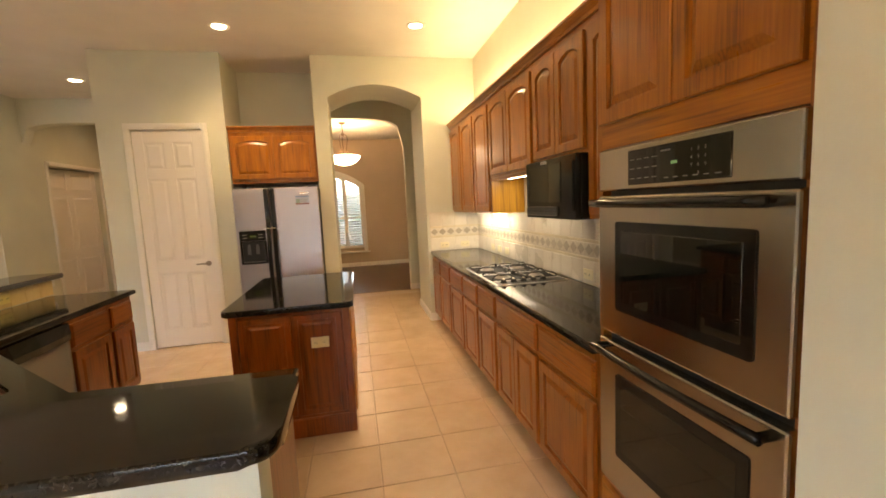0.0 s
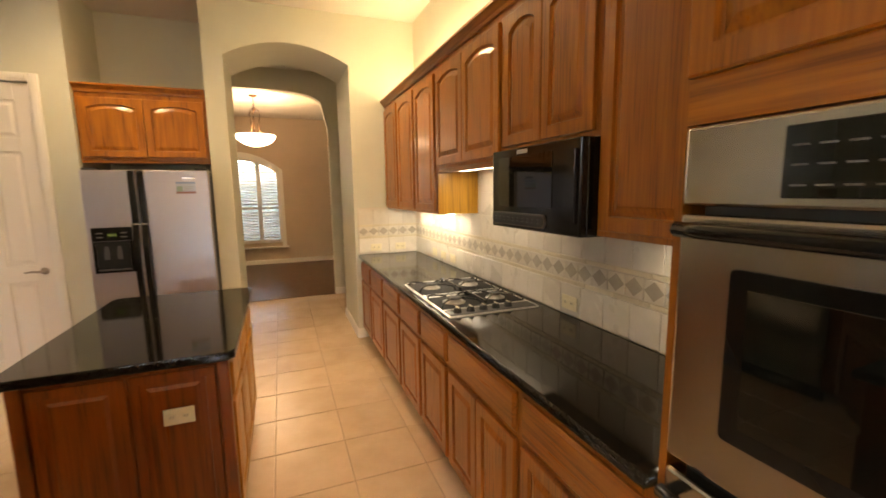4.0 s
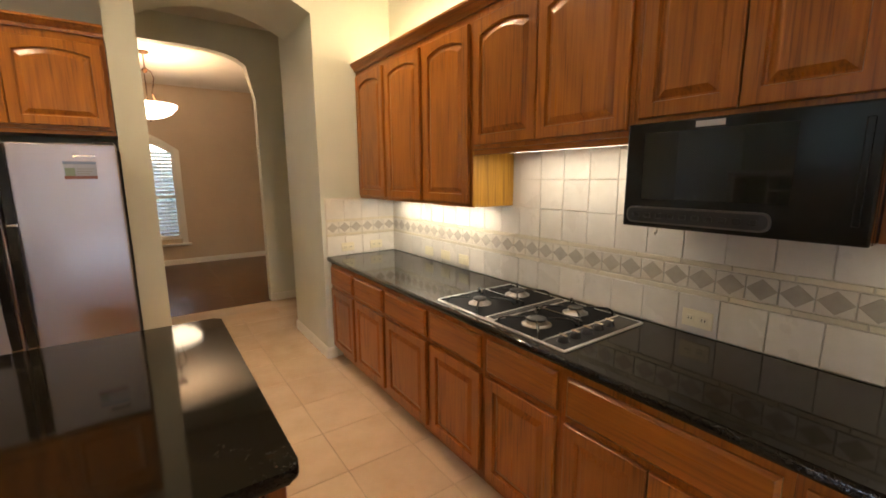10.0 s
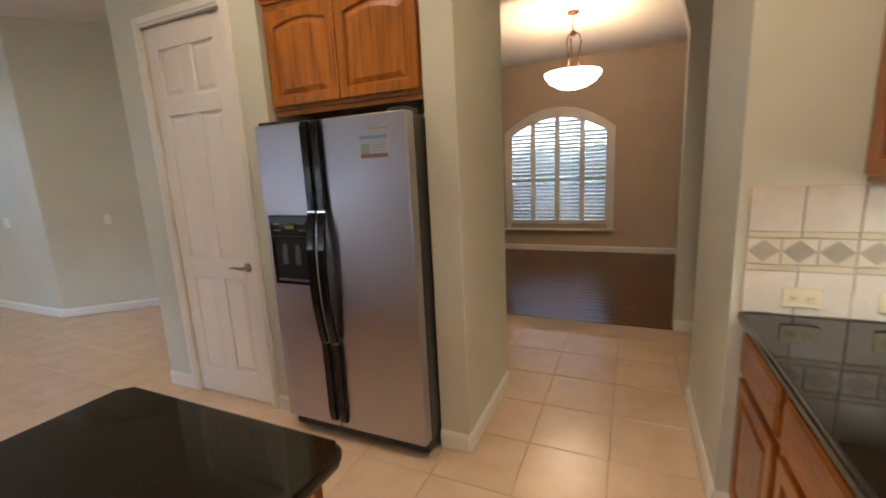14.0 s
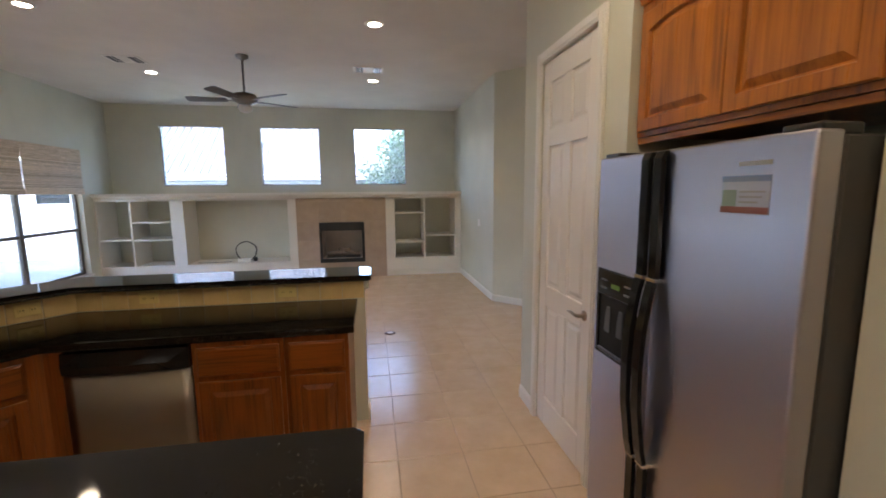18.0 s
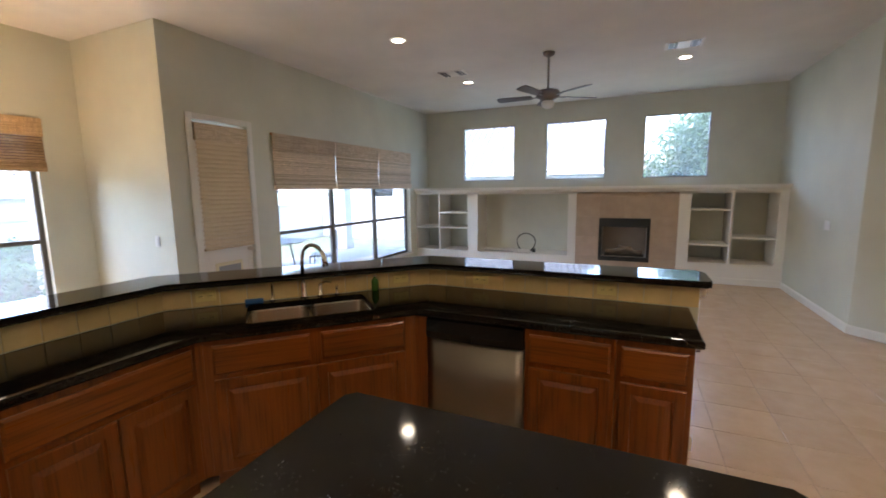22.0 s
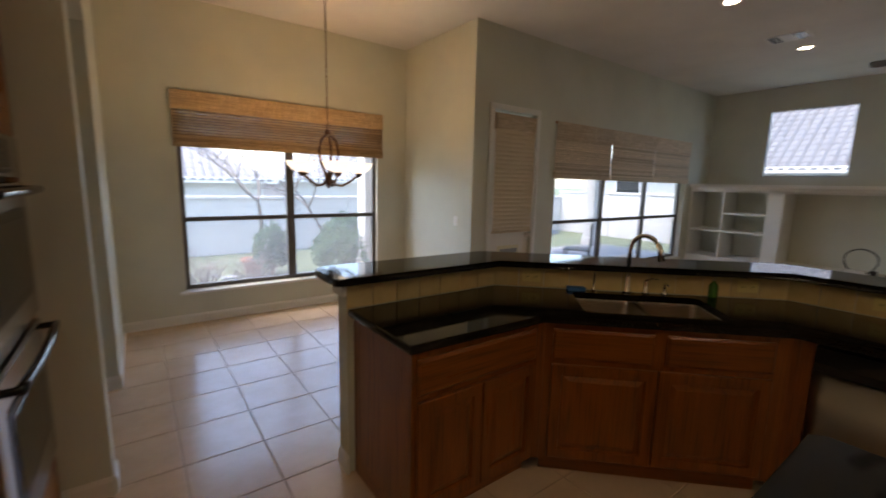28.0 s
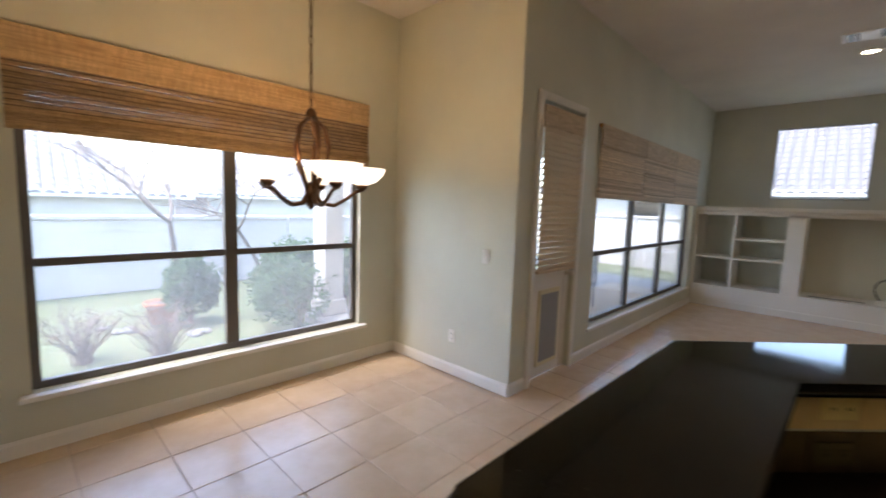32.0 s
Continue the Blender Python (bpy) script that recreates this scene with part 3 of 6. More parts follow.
def shutters(root, x0, x1, z0, spring, apex):
    n = 4
    t = 0.085
    w = (x1 - x0) / n

    def top(x):
        u = (x - x0) / (x1 - x0)
        return spring + (apex - spring) * (1 - (2 * u - 1) ** 2)
    for i in range(n):
        a, b = x0 + i * w, x0 + (i + 1) * w
        for s, e in ((a, a + t / 2), (b - t / 2, b)):
            part("shutter_stile", box(s, e, -0.02, 0.012, z0, top((s + e) / 2) - 0.03, 0.003), WHITE, root)
        part("shutter_rail", box(a + t / 2, b - t / 2, -0.02, 0.012, z0, z0 + 0.07, 0.003), WHITE, root)
        part("shutter_rail", box(a + t / 2, b - t / 2, -0.02, 0.012, 1.22, 1.28, 0.003), WHITE, root)
        z = z0 + 0.11
        slat = box(-w / 2 + t / 2, w / 2 - t / 2, -0.032, 0.032, -0.004, 0.004, 0.002)
        first = None
        while z < min(top(a), top(b)) - 0.05:
            if not 1.17 < z < 1.33:
                if first is None:
                    first = part("louvre", slat, WHITE, root, m=pose((a + b) / 2, -0.004, z, -49))
                else:
                    o = new("louvre", first.data)
                    o.parent = root
                    o.matrix_basis = pose((a + b) / 2, -0.004, z, -49)
            z += 0.062
    arc = [(x0 + (x1 - x0) * i / 24, top(x0 + (x1 - x0) * i / 24)) for i in range(25)]
    part("arched_rail", rings_mesh([[(x, -0.02, z - 0.085), (x, 0.012, z - 0.085), (x, 0.012, z + 0.002), (x, -0.02, z + 0.002)] for x, z in arc]), WHITE, root)
    for i in range(n):
        c = x0 + (i + 0.5) * w
        part("tilt_rod", box(c - 0.005, c + 0.005, -0.045, -0.036, z0 + 0.1, 1.20, 0.001), WHITE, root)
        part("tilt_rod", box(c - 0.005, c + 0.005, -0.045, -0.036, 1.30, top(c) - 0.12, 0.001), WHITE, root)
    bm = bmesh.new()
    box(x0 - 0.09, x0, -0.03, 0.0, z0 - 0.09, spring, 0.004, 1, bm)
    box(x1, x1 + 0.09, -0.03, 0.0, z0 - 0.09, spring, 0.004, 1, bm)
    part("casing", bm, WHITE, root)
    bm = bmesh.new()
    pts = [(x0 - 0.09 + (x1 - x0 + 0.18) * i / 20) for i in range(21)]
    ring = []
    for i in range(21):
        u = i / 20
        xi, xo = x0 + (x1 - x0) * u, pts[i]
        zi = spring + (apex - spring) * (1 - (2 * u - 1) ** 2)
        zo = spring + (apex + 0.09 - spring) * (1 - (2 * u - 1) ** 2) + 0.0
        ring.append([bm.verts.new(p) for p in ((xi, -0.03, zi), (xo, -0.03, zo + 0.002), (xo, 0, zo + 0.002), (xi, 0, zi))])
    for A, B in zip(ring, ring[1:]):
        for k in range(4):
            bm.faces.new((A[k], A[(k + 1) % 4], B[(k + 1) % 4], B[k]))
    part("arched_casing", bm, WHITE, root)
    part("window_sill", box(x0 - 0.14, x1 + 0.14, -0.07, 0.0, z0 - 0.12, z0 - 0.085, 0.006, 2), WHITE, root)


shutters(w6, DW[0], DW[1], 0.48, 2.07, 2.36)
pane(DW[1] - DW[0], 1.86, w6, DW[0], 0.10, 0.49)


def six_panel(root, w, h, t=0.036, material=None, flat=False):
    """A six-panel door leaf: stiles, rails, mullions and raised panels; local x from the hinge, face at y = 0, z up."""
    m = material or DOORP
    s, mw = 0.105, 0.095
    zs = [0.0, 0.20, 0.86, 1.00, 1.92, 2.03, 2.32, h] if h > 2.3 else [0.0, 0.2, 0.78, 0.92, 1.62, 1.72, 1.92, h]
    part("stile", box(0, s, 0, t, 0, h, 0.003), m, root)
    part("stile", box(w - s, w, 0, t, 0, h, 0.003), m, root)
    for z0, z1 in ((zs[0], zs[1]), (zs[2], zs[3]), (zs[4], zs[5]), (zs[6], zs[7])):
        part("rail", box(s, w - s, 0, t, z0, z1, 0.003), m, root)
    pw = (w - 2 * s - mw) / 2
    for z0, z1 in ((zs[1], zs[2]), (zs[3], zs[4]), (zs[5], zs[6])):
        part("mullion", box(s + pw, s + pw + mw, 0, t, z0, z1, 0.003), m, root)
        for x in (s, s + pw + mw):
            g = [(0, 0.012, 0), (0.018, 0.013, 0), (0.042, 0.004, 0), (0.046, 0.004, 0)]
            bm = rings_mesh([outline_ring(pw, z1 - z0, i, y, 0, 2) for i, y, d in g], cap_first=False)
            join(bm, rings_mesh([outline_ring(pw, z1 - z0, i, t - y, 0, 2) for i, y, d in g], cap_first=False))
            part("panel", bm, m, root, m=pose(x, 0, z0))


def lever(root, x, z, y=0.0, flip=1):
    h = part("door_handle", lathe([(0, 0.0), (0.030, 0.0), (0.030, 0.006), (0.024, 0.011), (0.011, 0.014), (0.011, 0.045), (0, 0.046)], 20), LEVER, root, "dark brushed nickel lever handle", True, pose(x, y, z, 90))
    part("lever", tube([(x, y - 0.042, z), (x - flip * 0.02, y - 0.048, z), (x - flip * 0.07, y - 0.047, z + 0.004), (x - flip * 0.115, y - 0.044, z - 0.002)], [0.011, 0.010, 0.009, 0.007]), LEVER, root, smooth=True)


def hinge(root, x, z, y=-0.004):
    part("hinge", cyl(0.007, (x, y, z - 0.045), (x, y, z + 0.045), 10), NICKEL, root)


def casing(name, x0, x1, h, m, w=0.065, d=0.022, material=None):
    """Door casing round an opening; local x along, face towards -y."""
    root = tagged(new(name), "white painted door casing", "trim", kind="structure")
    root.matrix_basis = m
    mm = material or WHITE
    for a, b, c, e in ((x0 - w, x0, 0, h + w), (x1, x1 + w, 0, h + w), (x0, x1, h, h + w)):
        bm = box(a, b, -d, 0, c, e, 0.004)
        lo = 0.016
        if e - c > b - a:
            box(a + lo, b - lo, -d - 0.006, -d + 0.001, c, e - lo, 0.003, 1, bm)
        else:
            box(a, b, -d - 0.006, -d + 0.001, c + lo, e - lo, 0.003, 1, bm)
        part("casing", bm, mm, root)
    return root


# pantry door
casing("trim_pantry", -1.545, -0.835, 2.475, pose(0, 5.80, 0))
d1 = tagged(new("door_1"), "cream six-panel pantry door, closed, with a nickel lever", "door", kind="structure")
d1.matrix_basis = pose(-1.541, 5.803, 0.012)
six_panel(d1, 0.702, 2.457)
lever(d1, 0.637, 0.945)
for z in (0.22, 1.2, 2.2):
    hinge(d1, -0.001, z)
# back door
casing("trim_back_door", -2.72, -2.01, 2.41, pose(0, -0.125, 0, 0, 0, 180) @ Matrix.Translation((4.73, 0, 0)))
d2 = tagged(new("door_2"), "cream back door with a glazed upper half and a pet flap", "door", kind="structure")
d2.matrix_basis = pose(-2.015, -0.165, 0.012, 0, 0, 180)
part("stile", box(0, 0.09, 0, 0.04, 0, 2.38, 0.003), DOORP, d2)
part("stile", box(0.61, 0.70, 0, 0.04, 0, 2.38, 0.003), DOORP, d2)
part("rail", box(0.09, 0.61, 0, 0.04, 2.26, 2.38, 0.003), DOORP, d2)
part("rail", box(0.09, 0.61, 0, 0.04, 0.84, 1.00, 0.003), DOORP, d2)
part("lower_panel", box(0.09, 0.61, 0.006, 0.034, 0.0, 0.84, 0.003), DOORP, d2)
pane(0.52, 1.26, d2, 0.09, 0.018, 1.0)
fl = part("pet_flap", box(0.17, 0.53, -0.012, 0.006, 0.10, 0.80, 0.006, 2), PLATE, d2, "framed pet flap")
part("flap", box(0.20, 0.50, -0.016, -0.011, 0.14, 0.76, 0.002), GREY, fl, "dark grey flap")
part("door_handle", lathe([(0, 0.0), (0.03, 0), (0.03, 0.006), (0.012, 0.012), (0.012, 0.035), (0.026, 0.045), (0.028, 0.06), (0.018, 0.072), (0, 0.074)], 20), NICKEL, d2, "nickel door knob", True, pose(0.655, 0, 0.92, 90))
part("deadbolt", lathe([(0, 0.0), (0.026, 0), (0.026, 0.01), (0.012, 0.018), (0, 0.018)], 18), NICKEL, d2, "", True, pose(0.655, 0, 1.06, 90))
# hall doorway with its door standing open into the side room
casing("trim_hall_door", 8.36, 9.72, 2.40, pose(-3.90, 0, 0, 0, 0, 90))
d3 = tagged(new("door_3"), "cream six-panel door standing ajar in the hall", "door", kind="structure")
d3.matrix_basis = pose(-4.00, 9.70, 0.012, 0, 0, -97)
six_panel(d3, 1.28, 2.37)
part("door_handle", lathe([(0, 0.0), (0.030, 0.0), (0.030, 0.006), (0.011, 0.014), (0.011, 0.045), (0, 0.046)], 18), NICKEL, d3, "nickel lever handle", True, pose(1.20, 0.036, 0.93, -90))
part("lever", tube([(1.20, 0.08, 0.93), (1.15, 0.083, 0.934), (1.09, 0.08, 0.93)], [0.011, 0.009, 0.007]), NICKEL, d3, smooth=True)

# baseboards
def base(name, runs, h=0.10, d=0.014):
    root = tagged(new(name), "white painted baseboard", "baseboard", kind="structure")
    for x0, y0, x1, y1 in runs:
        a, b = Vector((x0, y0, 0)), Vector((x1, y1, 0))
        L = (b - a).length
        bm = rings_mesh([[(x, 0, 0), (x, -d, 0), (x, -d, h - 0.02), (x, -d * 0.55, h - 0.008), (x, -d * 0.4, h), (x, 0, h)] for x in (0, L)])
        part("board", bm, WHITE, root, m=Matrix.Translation(a) @ pose(0, 0, 0, 0, 0, math.degrees(math.atan2(y1 - y0, x1 - x0))))


# each run is drawn with the room on its right-hand side
base("baseboard", [(-1.87, 5.80, -1.61, 5.80), (-0.77, 5.80, -0.58, 5.80), (0.395, 5.82, 0.56, 5.82), (0.56, 5.82, 0.56, 6.60), (1.685, 6.75, 1.685, 5.82), (1.685, 5.82, 1.76, 5.82),
                   (-7.10, 6.43, -4.80, 6.43), (-4.80, 6.43, -3.91, 7.28), (-3.90, 7.28, -3.90, 8.295), (-1.87, 11.0, -1.87, 5.80),
                   (1.55, -0.22, 1.55, -1.59), (1.55, -1.59, -1.72, -1.59), (-1.72, -1.59, -1.72, -0.125), (-1.72, -0.125, -1.945, -0.125), (-2.785, -0.125, -7.10, -0.125),
                   (1.55, 1.095, 1.55, 0.945), (1.745, 1.095, 1.55, 1.095), (1.55, 0.945, 1.70, 0.945), (1.70, -0.22, 1.55, -0.22),
                   (-1.70, 11.45, 3.45, 11.45), (-1.70, 8.12, -1.70, 11.45), (3.45, 11.45, 3.45, 8.12),
                   (1.70, 7.98, 2.52, 7.98), (0.395, 6.60, 0.56, 6.60)])

# ---- cabinets ----
def cab_fronts(root, w, z0, z1, doors, drawers, arch=0.0, dz=(0.675, 0.835), wood=None, gap=0.024, level=None):
    """Doors and drawer fronts on a face frame that stands at y = 0."""
    wood = wood or OAK
    top = dz[0] - 0.028 if drawers else z1
    dw = (w - gap * 2 - 0.006 * (doors - 1)) / max(doors, 1)
    for i in range(doors):
        part("door", raised_door(dw, top - z0, arch), wood, root, m=pose(gap + i * (dw + 0.006), -0.001, z0))
    if drawers:
        ww = (w - gap * 2 - gap * (drawers - 1)) / drawers
        for i in range(drawers):
            part("drawer_front", slab_front(ww, dz[1] - dz[0]), level or OAKX, root, m=pose(gap + i * (ww + gap), -0.001, dz[0]))


def base_cabinet(m, w, doors, drawers, depth=0.60, label="honey oak base cabinet with raised-panel door", group="kitchen base cabinets", wood=None, level=None):
    wood, level = wood or OAKM, level or OAKMX
    root = thing("base_cabinet", m, label, "cabinet", group)
    part("body", box(0.0005, w - 0.0005, 0.0, depth, 0.10, 0.872), wood, root)
    part("toe_kick", box(0.0005, w - 0.0005, 0.065, depth, 0.0, 0.10), level, root)
    cab_fronts(root, w, 0.125, 0.84, doors, drawers, wood=wood, level=level)
    return root


def upper_cabinet(m, w, h, doors, depth, label="honey oak wall cabinet with arched raised-panel doors", arch=0.035, group="kitchen wall cabinets"):
    root = thing("wall_cabinet", m, label, "cabinet", group)
    part("body", box(0.0005, w - 0.0005, 0.0, depth, 0, h), OAK, root)
    cab_fronts(root, w, 0.022, h - 0.045, doors, 0, arch)
    return root


def crown(name, path, z, label="oak crown moulding"):
    """Crown moulding swept along a path in plan, outside on the right-hand side."""
    prof = [(0.0, 0.0), (0.012, 0.0), (0.016, 0.018), (0.036, 0.042), (0.046, 0.050), (0.046, 0.064), (0.0, 0.064)]
    pts = [Vector((x, y)) for x, y in path]
    rings = []
    for i, p in enumerate(pts):
        d0 = (p - pts[i - 1]).normalized() if i else None
        d1 = (pts[i + 1] - p).normalized() if i < len(pts) - 1 else None
        nrm = [Vector((d.y, -d.x)) for d in (d0, d1) if d is not None]
        v = nrm[0] if len(nrm) == 1 else (nrm[0] + nrm[1]) / (1 + nrm[0].dot(nrm[1]))
        rings.append([(p.x + v.x * o, p.y + v.y * o, z + h) for o, h in prof])
    return tagged(finish(rings_mesh(rings), name, OAKY), label, "trim", kind="structure")


EAST = lambda x, y, z=0: pose(x, y, z, 0, 0, -90)
FX = 1.748
cols = [(5.815, 5.325, 1), (5.325, 4.815, 1), (4.815, 4.275, 1), (4.275, 3.795, 1), (3.795, 3.335, 1), (3.335, 2.625, 2), (2.625, 2.035, 1)]
for a, b, n in cols:
    base_cabinet(EAST(FX, a), a - b, n, 1, 2.365 - FX)
UX = 2.042
for a, b, z, n in [(5.815, 5.295, 1.405, 1), (5.295, 4.77, 1.405, 1), (4.77, 4.262, 1.405, 1), (4.262, 3.297, 1.73, 2), (3.297, 2.60, 1.765, 2), (2.60, 2.035, 1.405, 1)]:
    uc = upper_cabinet(EAST(UX, a, z), a - b, 2.44 - z, n, 2.365 - UX)
    if z < 1.5 and b > 4.0 and b < 4.3:
        part("side_panel", box(a - b - 0.0005, a - b + 0.004, 0.004, 2.362 - UX, 0.0, 0.315), PALEOAK, uc, "pale yellow veneer side")
# oven tower
tw = thing("oven_cabinet", EAST(FX, 2.033), "tall honey oak cabinet that holds the double oven", "cabinet")
W = 2.033 - 1.235
part("side", box(0, 0.018, 0, 0.615, 0.10, 2.44), OAK, tw)
part("side", box(W - 0.018, W, 0, 0.615, 0.10, 2.44), OAK, tw)
part("top_box", box(0.018, W - 0.018, 0, 0.615, 1.70, 2.44), OAKX, tw)
part("bottom_box", box(0.018, W - 0.018, 0, 0.615, 0.10, 0.385), OAKX, tw)
part("back", box(0.018, W - 0.018, 0.60, 0.615, 0.385, 1.70), OAK, tw)
part("toe_kick", box(0, W, 0.065, 0.615, 0, 0.10), OAKX, tw)
dw = (W - 0.05 - 0.006) / 2
for i in range(2):
    part("door", raised_door(dw, 0.60, 0.0), OAK, tw, m=pose(0.025 + i * (dw + 0.006), -0.001, 1.79))
part("drawer_front", slab_front(W - 0.05, 0.23), OAKX, tw, m=pose(0.025, -0.001, 0.13))
crown("trim_crown", [(UX, 5.82), (UX, 2.035), (FX, 2.035), (FX, 1.10)], 2.44)
tagged(finish(box(FX, 2.36, 1.097, 1.234, 0.0, 2.44), "trim_oven_filler", OAK), "oak filler beside the oven cabinet", "trim", kind="structure")

# light rail under the shorter cabinets
tagged(finish(box(2.044, 2.064, 3.30, 4.257, 1.70, 1.729, 0.003), "trim_light_rail", OAKY), "oak light rail under the cabinets", "trim", kind="structure")


def countertop(name, outline, z0, z1, label, group=""):
    ob = finish(prism(outline, z0, z1, 0.013, 4), name, GRANITE)
    for face in ob.data.polygons:
        face.use_smooth = abs(face.normal.z) < 0.98
    return tagged(ob, label, "countertop", group)


countertop("countertop", [(1.711, 2.037), (2.368, 2.037), (2.368, 5.816), (1.711, 5.816)], 0.874, 0.914, "polished dark speckled granite worktop on the oak base cabinets")

def letters(name, text, size, material, parent, m):
    """Raised writing as a mesh; local x along the line, y up."""
    c = bpy.data.curves.new(name, 'FONT')
    c.body, c.size, c.extrude, c.align_x = text, size, 0.0004, 'CENTER'
    c.resolution_u = 2
    tmp = new(name, c)
    me = bpy.data.meshes.new_from_object(tmp.evaluated_get(bpy.context.evaluated_depsgraph_get()))
    bpy.data.objects.remove(tmp)
    bpy.data.curves.remove(c)
    me.materials.clear()
    me.materials.append(material)
    ob = new(name, me)
    ob.parent = parent
    ob.matrix_basis = m
    return ob


# ---- double oven ----
def double_oven():
    r = thing("double_oven", EAST(FX - 0.012, 1.990, 0.395), "stainless steel double wall oven with black glass doors", "oven")
    w = 0.752
    part("body", box(0.02, w - 0.02, 0.02, 0.55, 0.0, 1.30), BLACKM, r)
    part("control_panel", box(0, w, -0.018, 0.02, 1.146, 1.297, 0.006, 2), STEELX, r, "brushed steel control panel")
    cp = part("display_panel", box(0.177, 0.582, -0.021, -0.017, 1.163, 1.277, 0.002), DARKGLASS, r, "black touch panel")
    part("clock", box(0.378, 0.402, -0.0225, -0.0205, 1.216, 1.225), CLOCK, cp, "green clock digits")
    for row in range(4):
        for c in range(3):
            ch = "123456789 0 "[row * 3 + c]
            if ch != " ":
                letters("key", ch, 0.013, INK, cp, pose(0.455 + c * 0.024, -0.0215, 1.245 - row * 0.022, 90))
    for row, zz in enumerate((1.244, 1.214, 1.182)):
        for c in range(4):
            part("key_label", box(0.19 + c * 0.035, 0.212 + c * 0.035, -0.0222, -0.0205, zz, zz + 0.003), INK, cp)
    for c in range(6):
        part("key_label", box(0.35 + c * 0.037, 0.368 + c * 0.037, -0.0222, -0.0205, 1.176, 1.179), INK, cp)
    part("key_label", box(0.335, 0.375, -0.0222, -0.0205, 1.256, 1.261), INK, cp)
    for z0, z1, name, drop in ((0.612, 1.130, "upper_door", 0.093), (0.0, 0.582, "lower_door", 0.116)):
        d = part(name, box(0, w, -0.022, 0.02, z0, z1, 0.008, 2), STEELX, r, "brushed steel oven door")
        h = z1 - z0
        part("window", prism_y(rounded([(0.112, z1 - drop - 0.325), (0.66, z1 - drop - 0.325), (0.66, z1 - drop), (0.112, z1 - drop)], [0.012] * 4, 3), -0.0265, -0.021), BLACK, d, "black glass oven window")
        part("inner_glass", box(0.145, 0.627, -0.0278, -0.026, z1 - drop - 0.292, z1 - drop - 0.033, 0.001), DARKGLASS, d)
        pts = [(0.03 + (w - 0.06) * i / 12, -0.068 - 0.012 * math.sin(math.pi * i / 12), z1 - 0.026) for i in range(13)]
        part("handle", tube(pts, 0.015, 10), BLACK, d, "black tubular handle", True)
        for x in (0.04, w - 0.04):
            part("handle_post", cyl(0.013, (x, -0.022, z1 - 0.026), (x, -0.066, z1 - 0.026), 10), BLACK, d)
    return r


double_oven()


# ---- microwave ----
def microwave():
    r = thing("microwave", EAST(1.965, 3.270, 1.400), "black microwave hung under the wall cabinets", "microwave")
    w, h = 0.668, 0.362
    part("body", box(0, w, 0.03, 0.40, 0, h, 0.004), BLACK, r)
    part("front", box(0, w, 0.0, 0.03, 0.0, h, 0.006, 2), BLACK, r, "gloss black front")
    part("window", box(0.066, 0.498, -0.002, 0.001, 0.100, h - 0.035, 0.001), DARKGLASS, r, "black glass window")
    pill = rounded([(0.020, 0.016), (0.462, 0.016), (0.462, 0.074), (0.020, 0.074)], [0.028] * 4, 6)
    inner = rounded([(0.026, 0.022), (0.456, 0.022), (0.456, 0.068), (0.026, 0.068)], [0.022] * 4, 6)
    bar = part("key_strip", prism_y(pill, -0.010, 0.001), mat("grey_rim_plastic", (0.13, 0.115, 0.10), 0.35, 0.5), r, "rounded grey-rimmed key strip")
    part("key_field", prism_y(inner, -0.0115, -0.0095), BLACKM, bar)
    for k in range(10):
        part("key", box(0.048 + k * 0.040, 0.071 + k * 0.040, -0.0125, -0.011, 0.036, 0.053, 0.003), BLACKM, bar)
    part("pocket_handle", box(w - 0.040, w - 0.022, -0.010, 0.001, 0.05, h - 0.04, 0.004, 2), BLACK, r, "slim upright handle bar")
    part("badge", box(0.232, 0.316, -0.002, 0.001, h - 0.028, h - 0.010), mat("grey_badge", (0.42, 0.42, 0.42), 0.4), r, "small pale badge")
    part("hook", tube([(0.08, 0.10, 0.002), (0.08, 0.10, -0.025), (0.08, 0.09, -0.035), (0.08, 0.08, -0.025)], 0.003, 6), NICKEL, r, "small metal hook", True)
    return r


microwave()


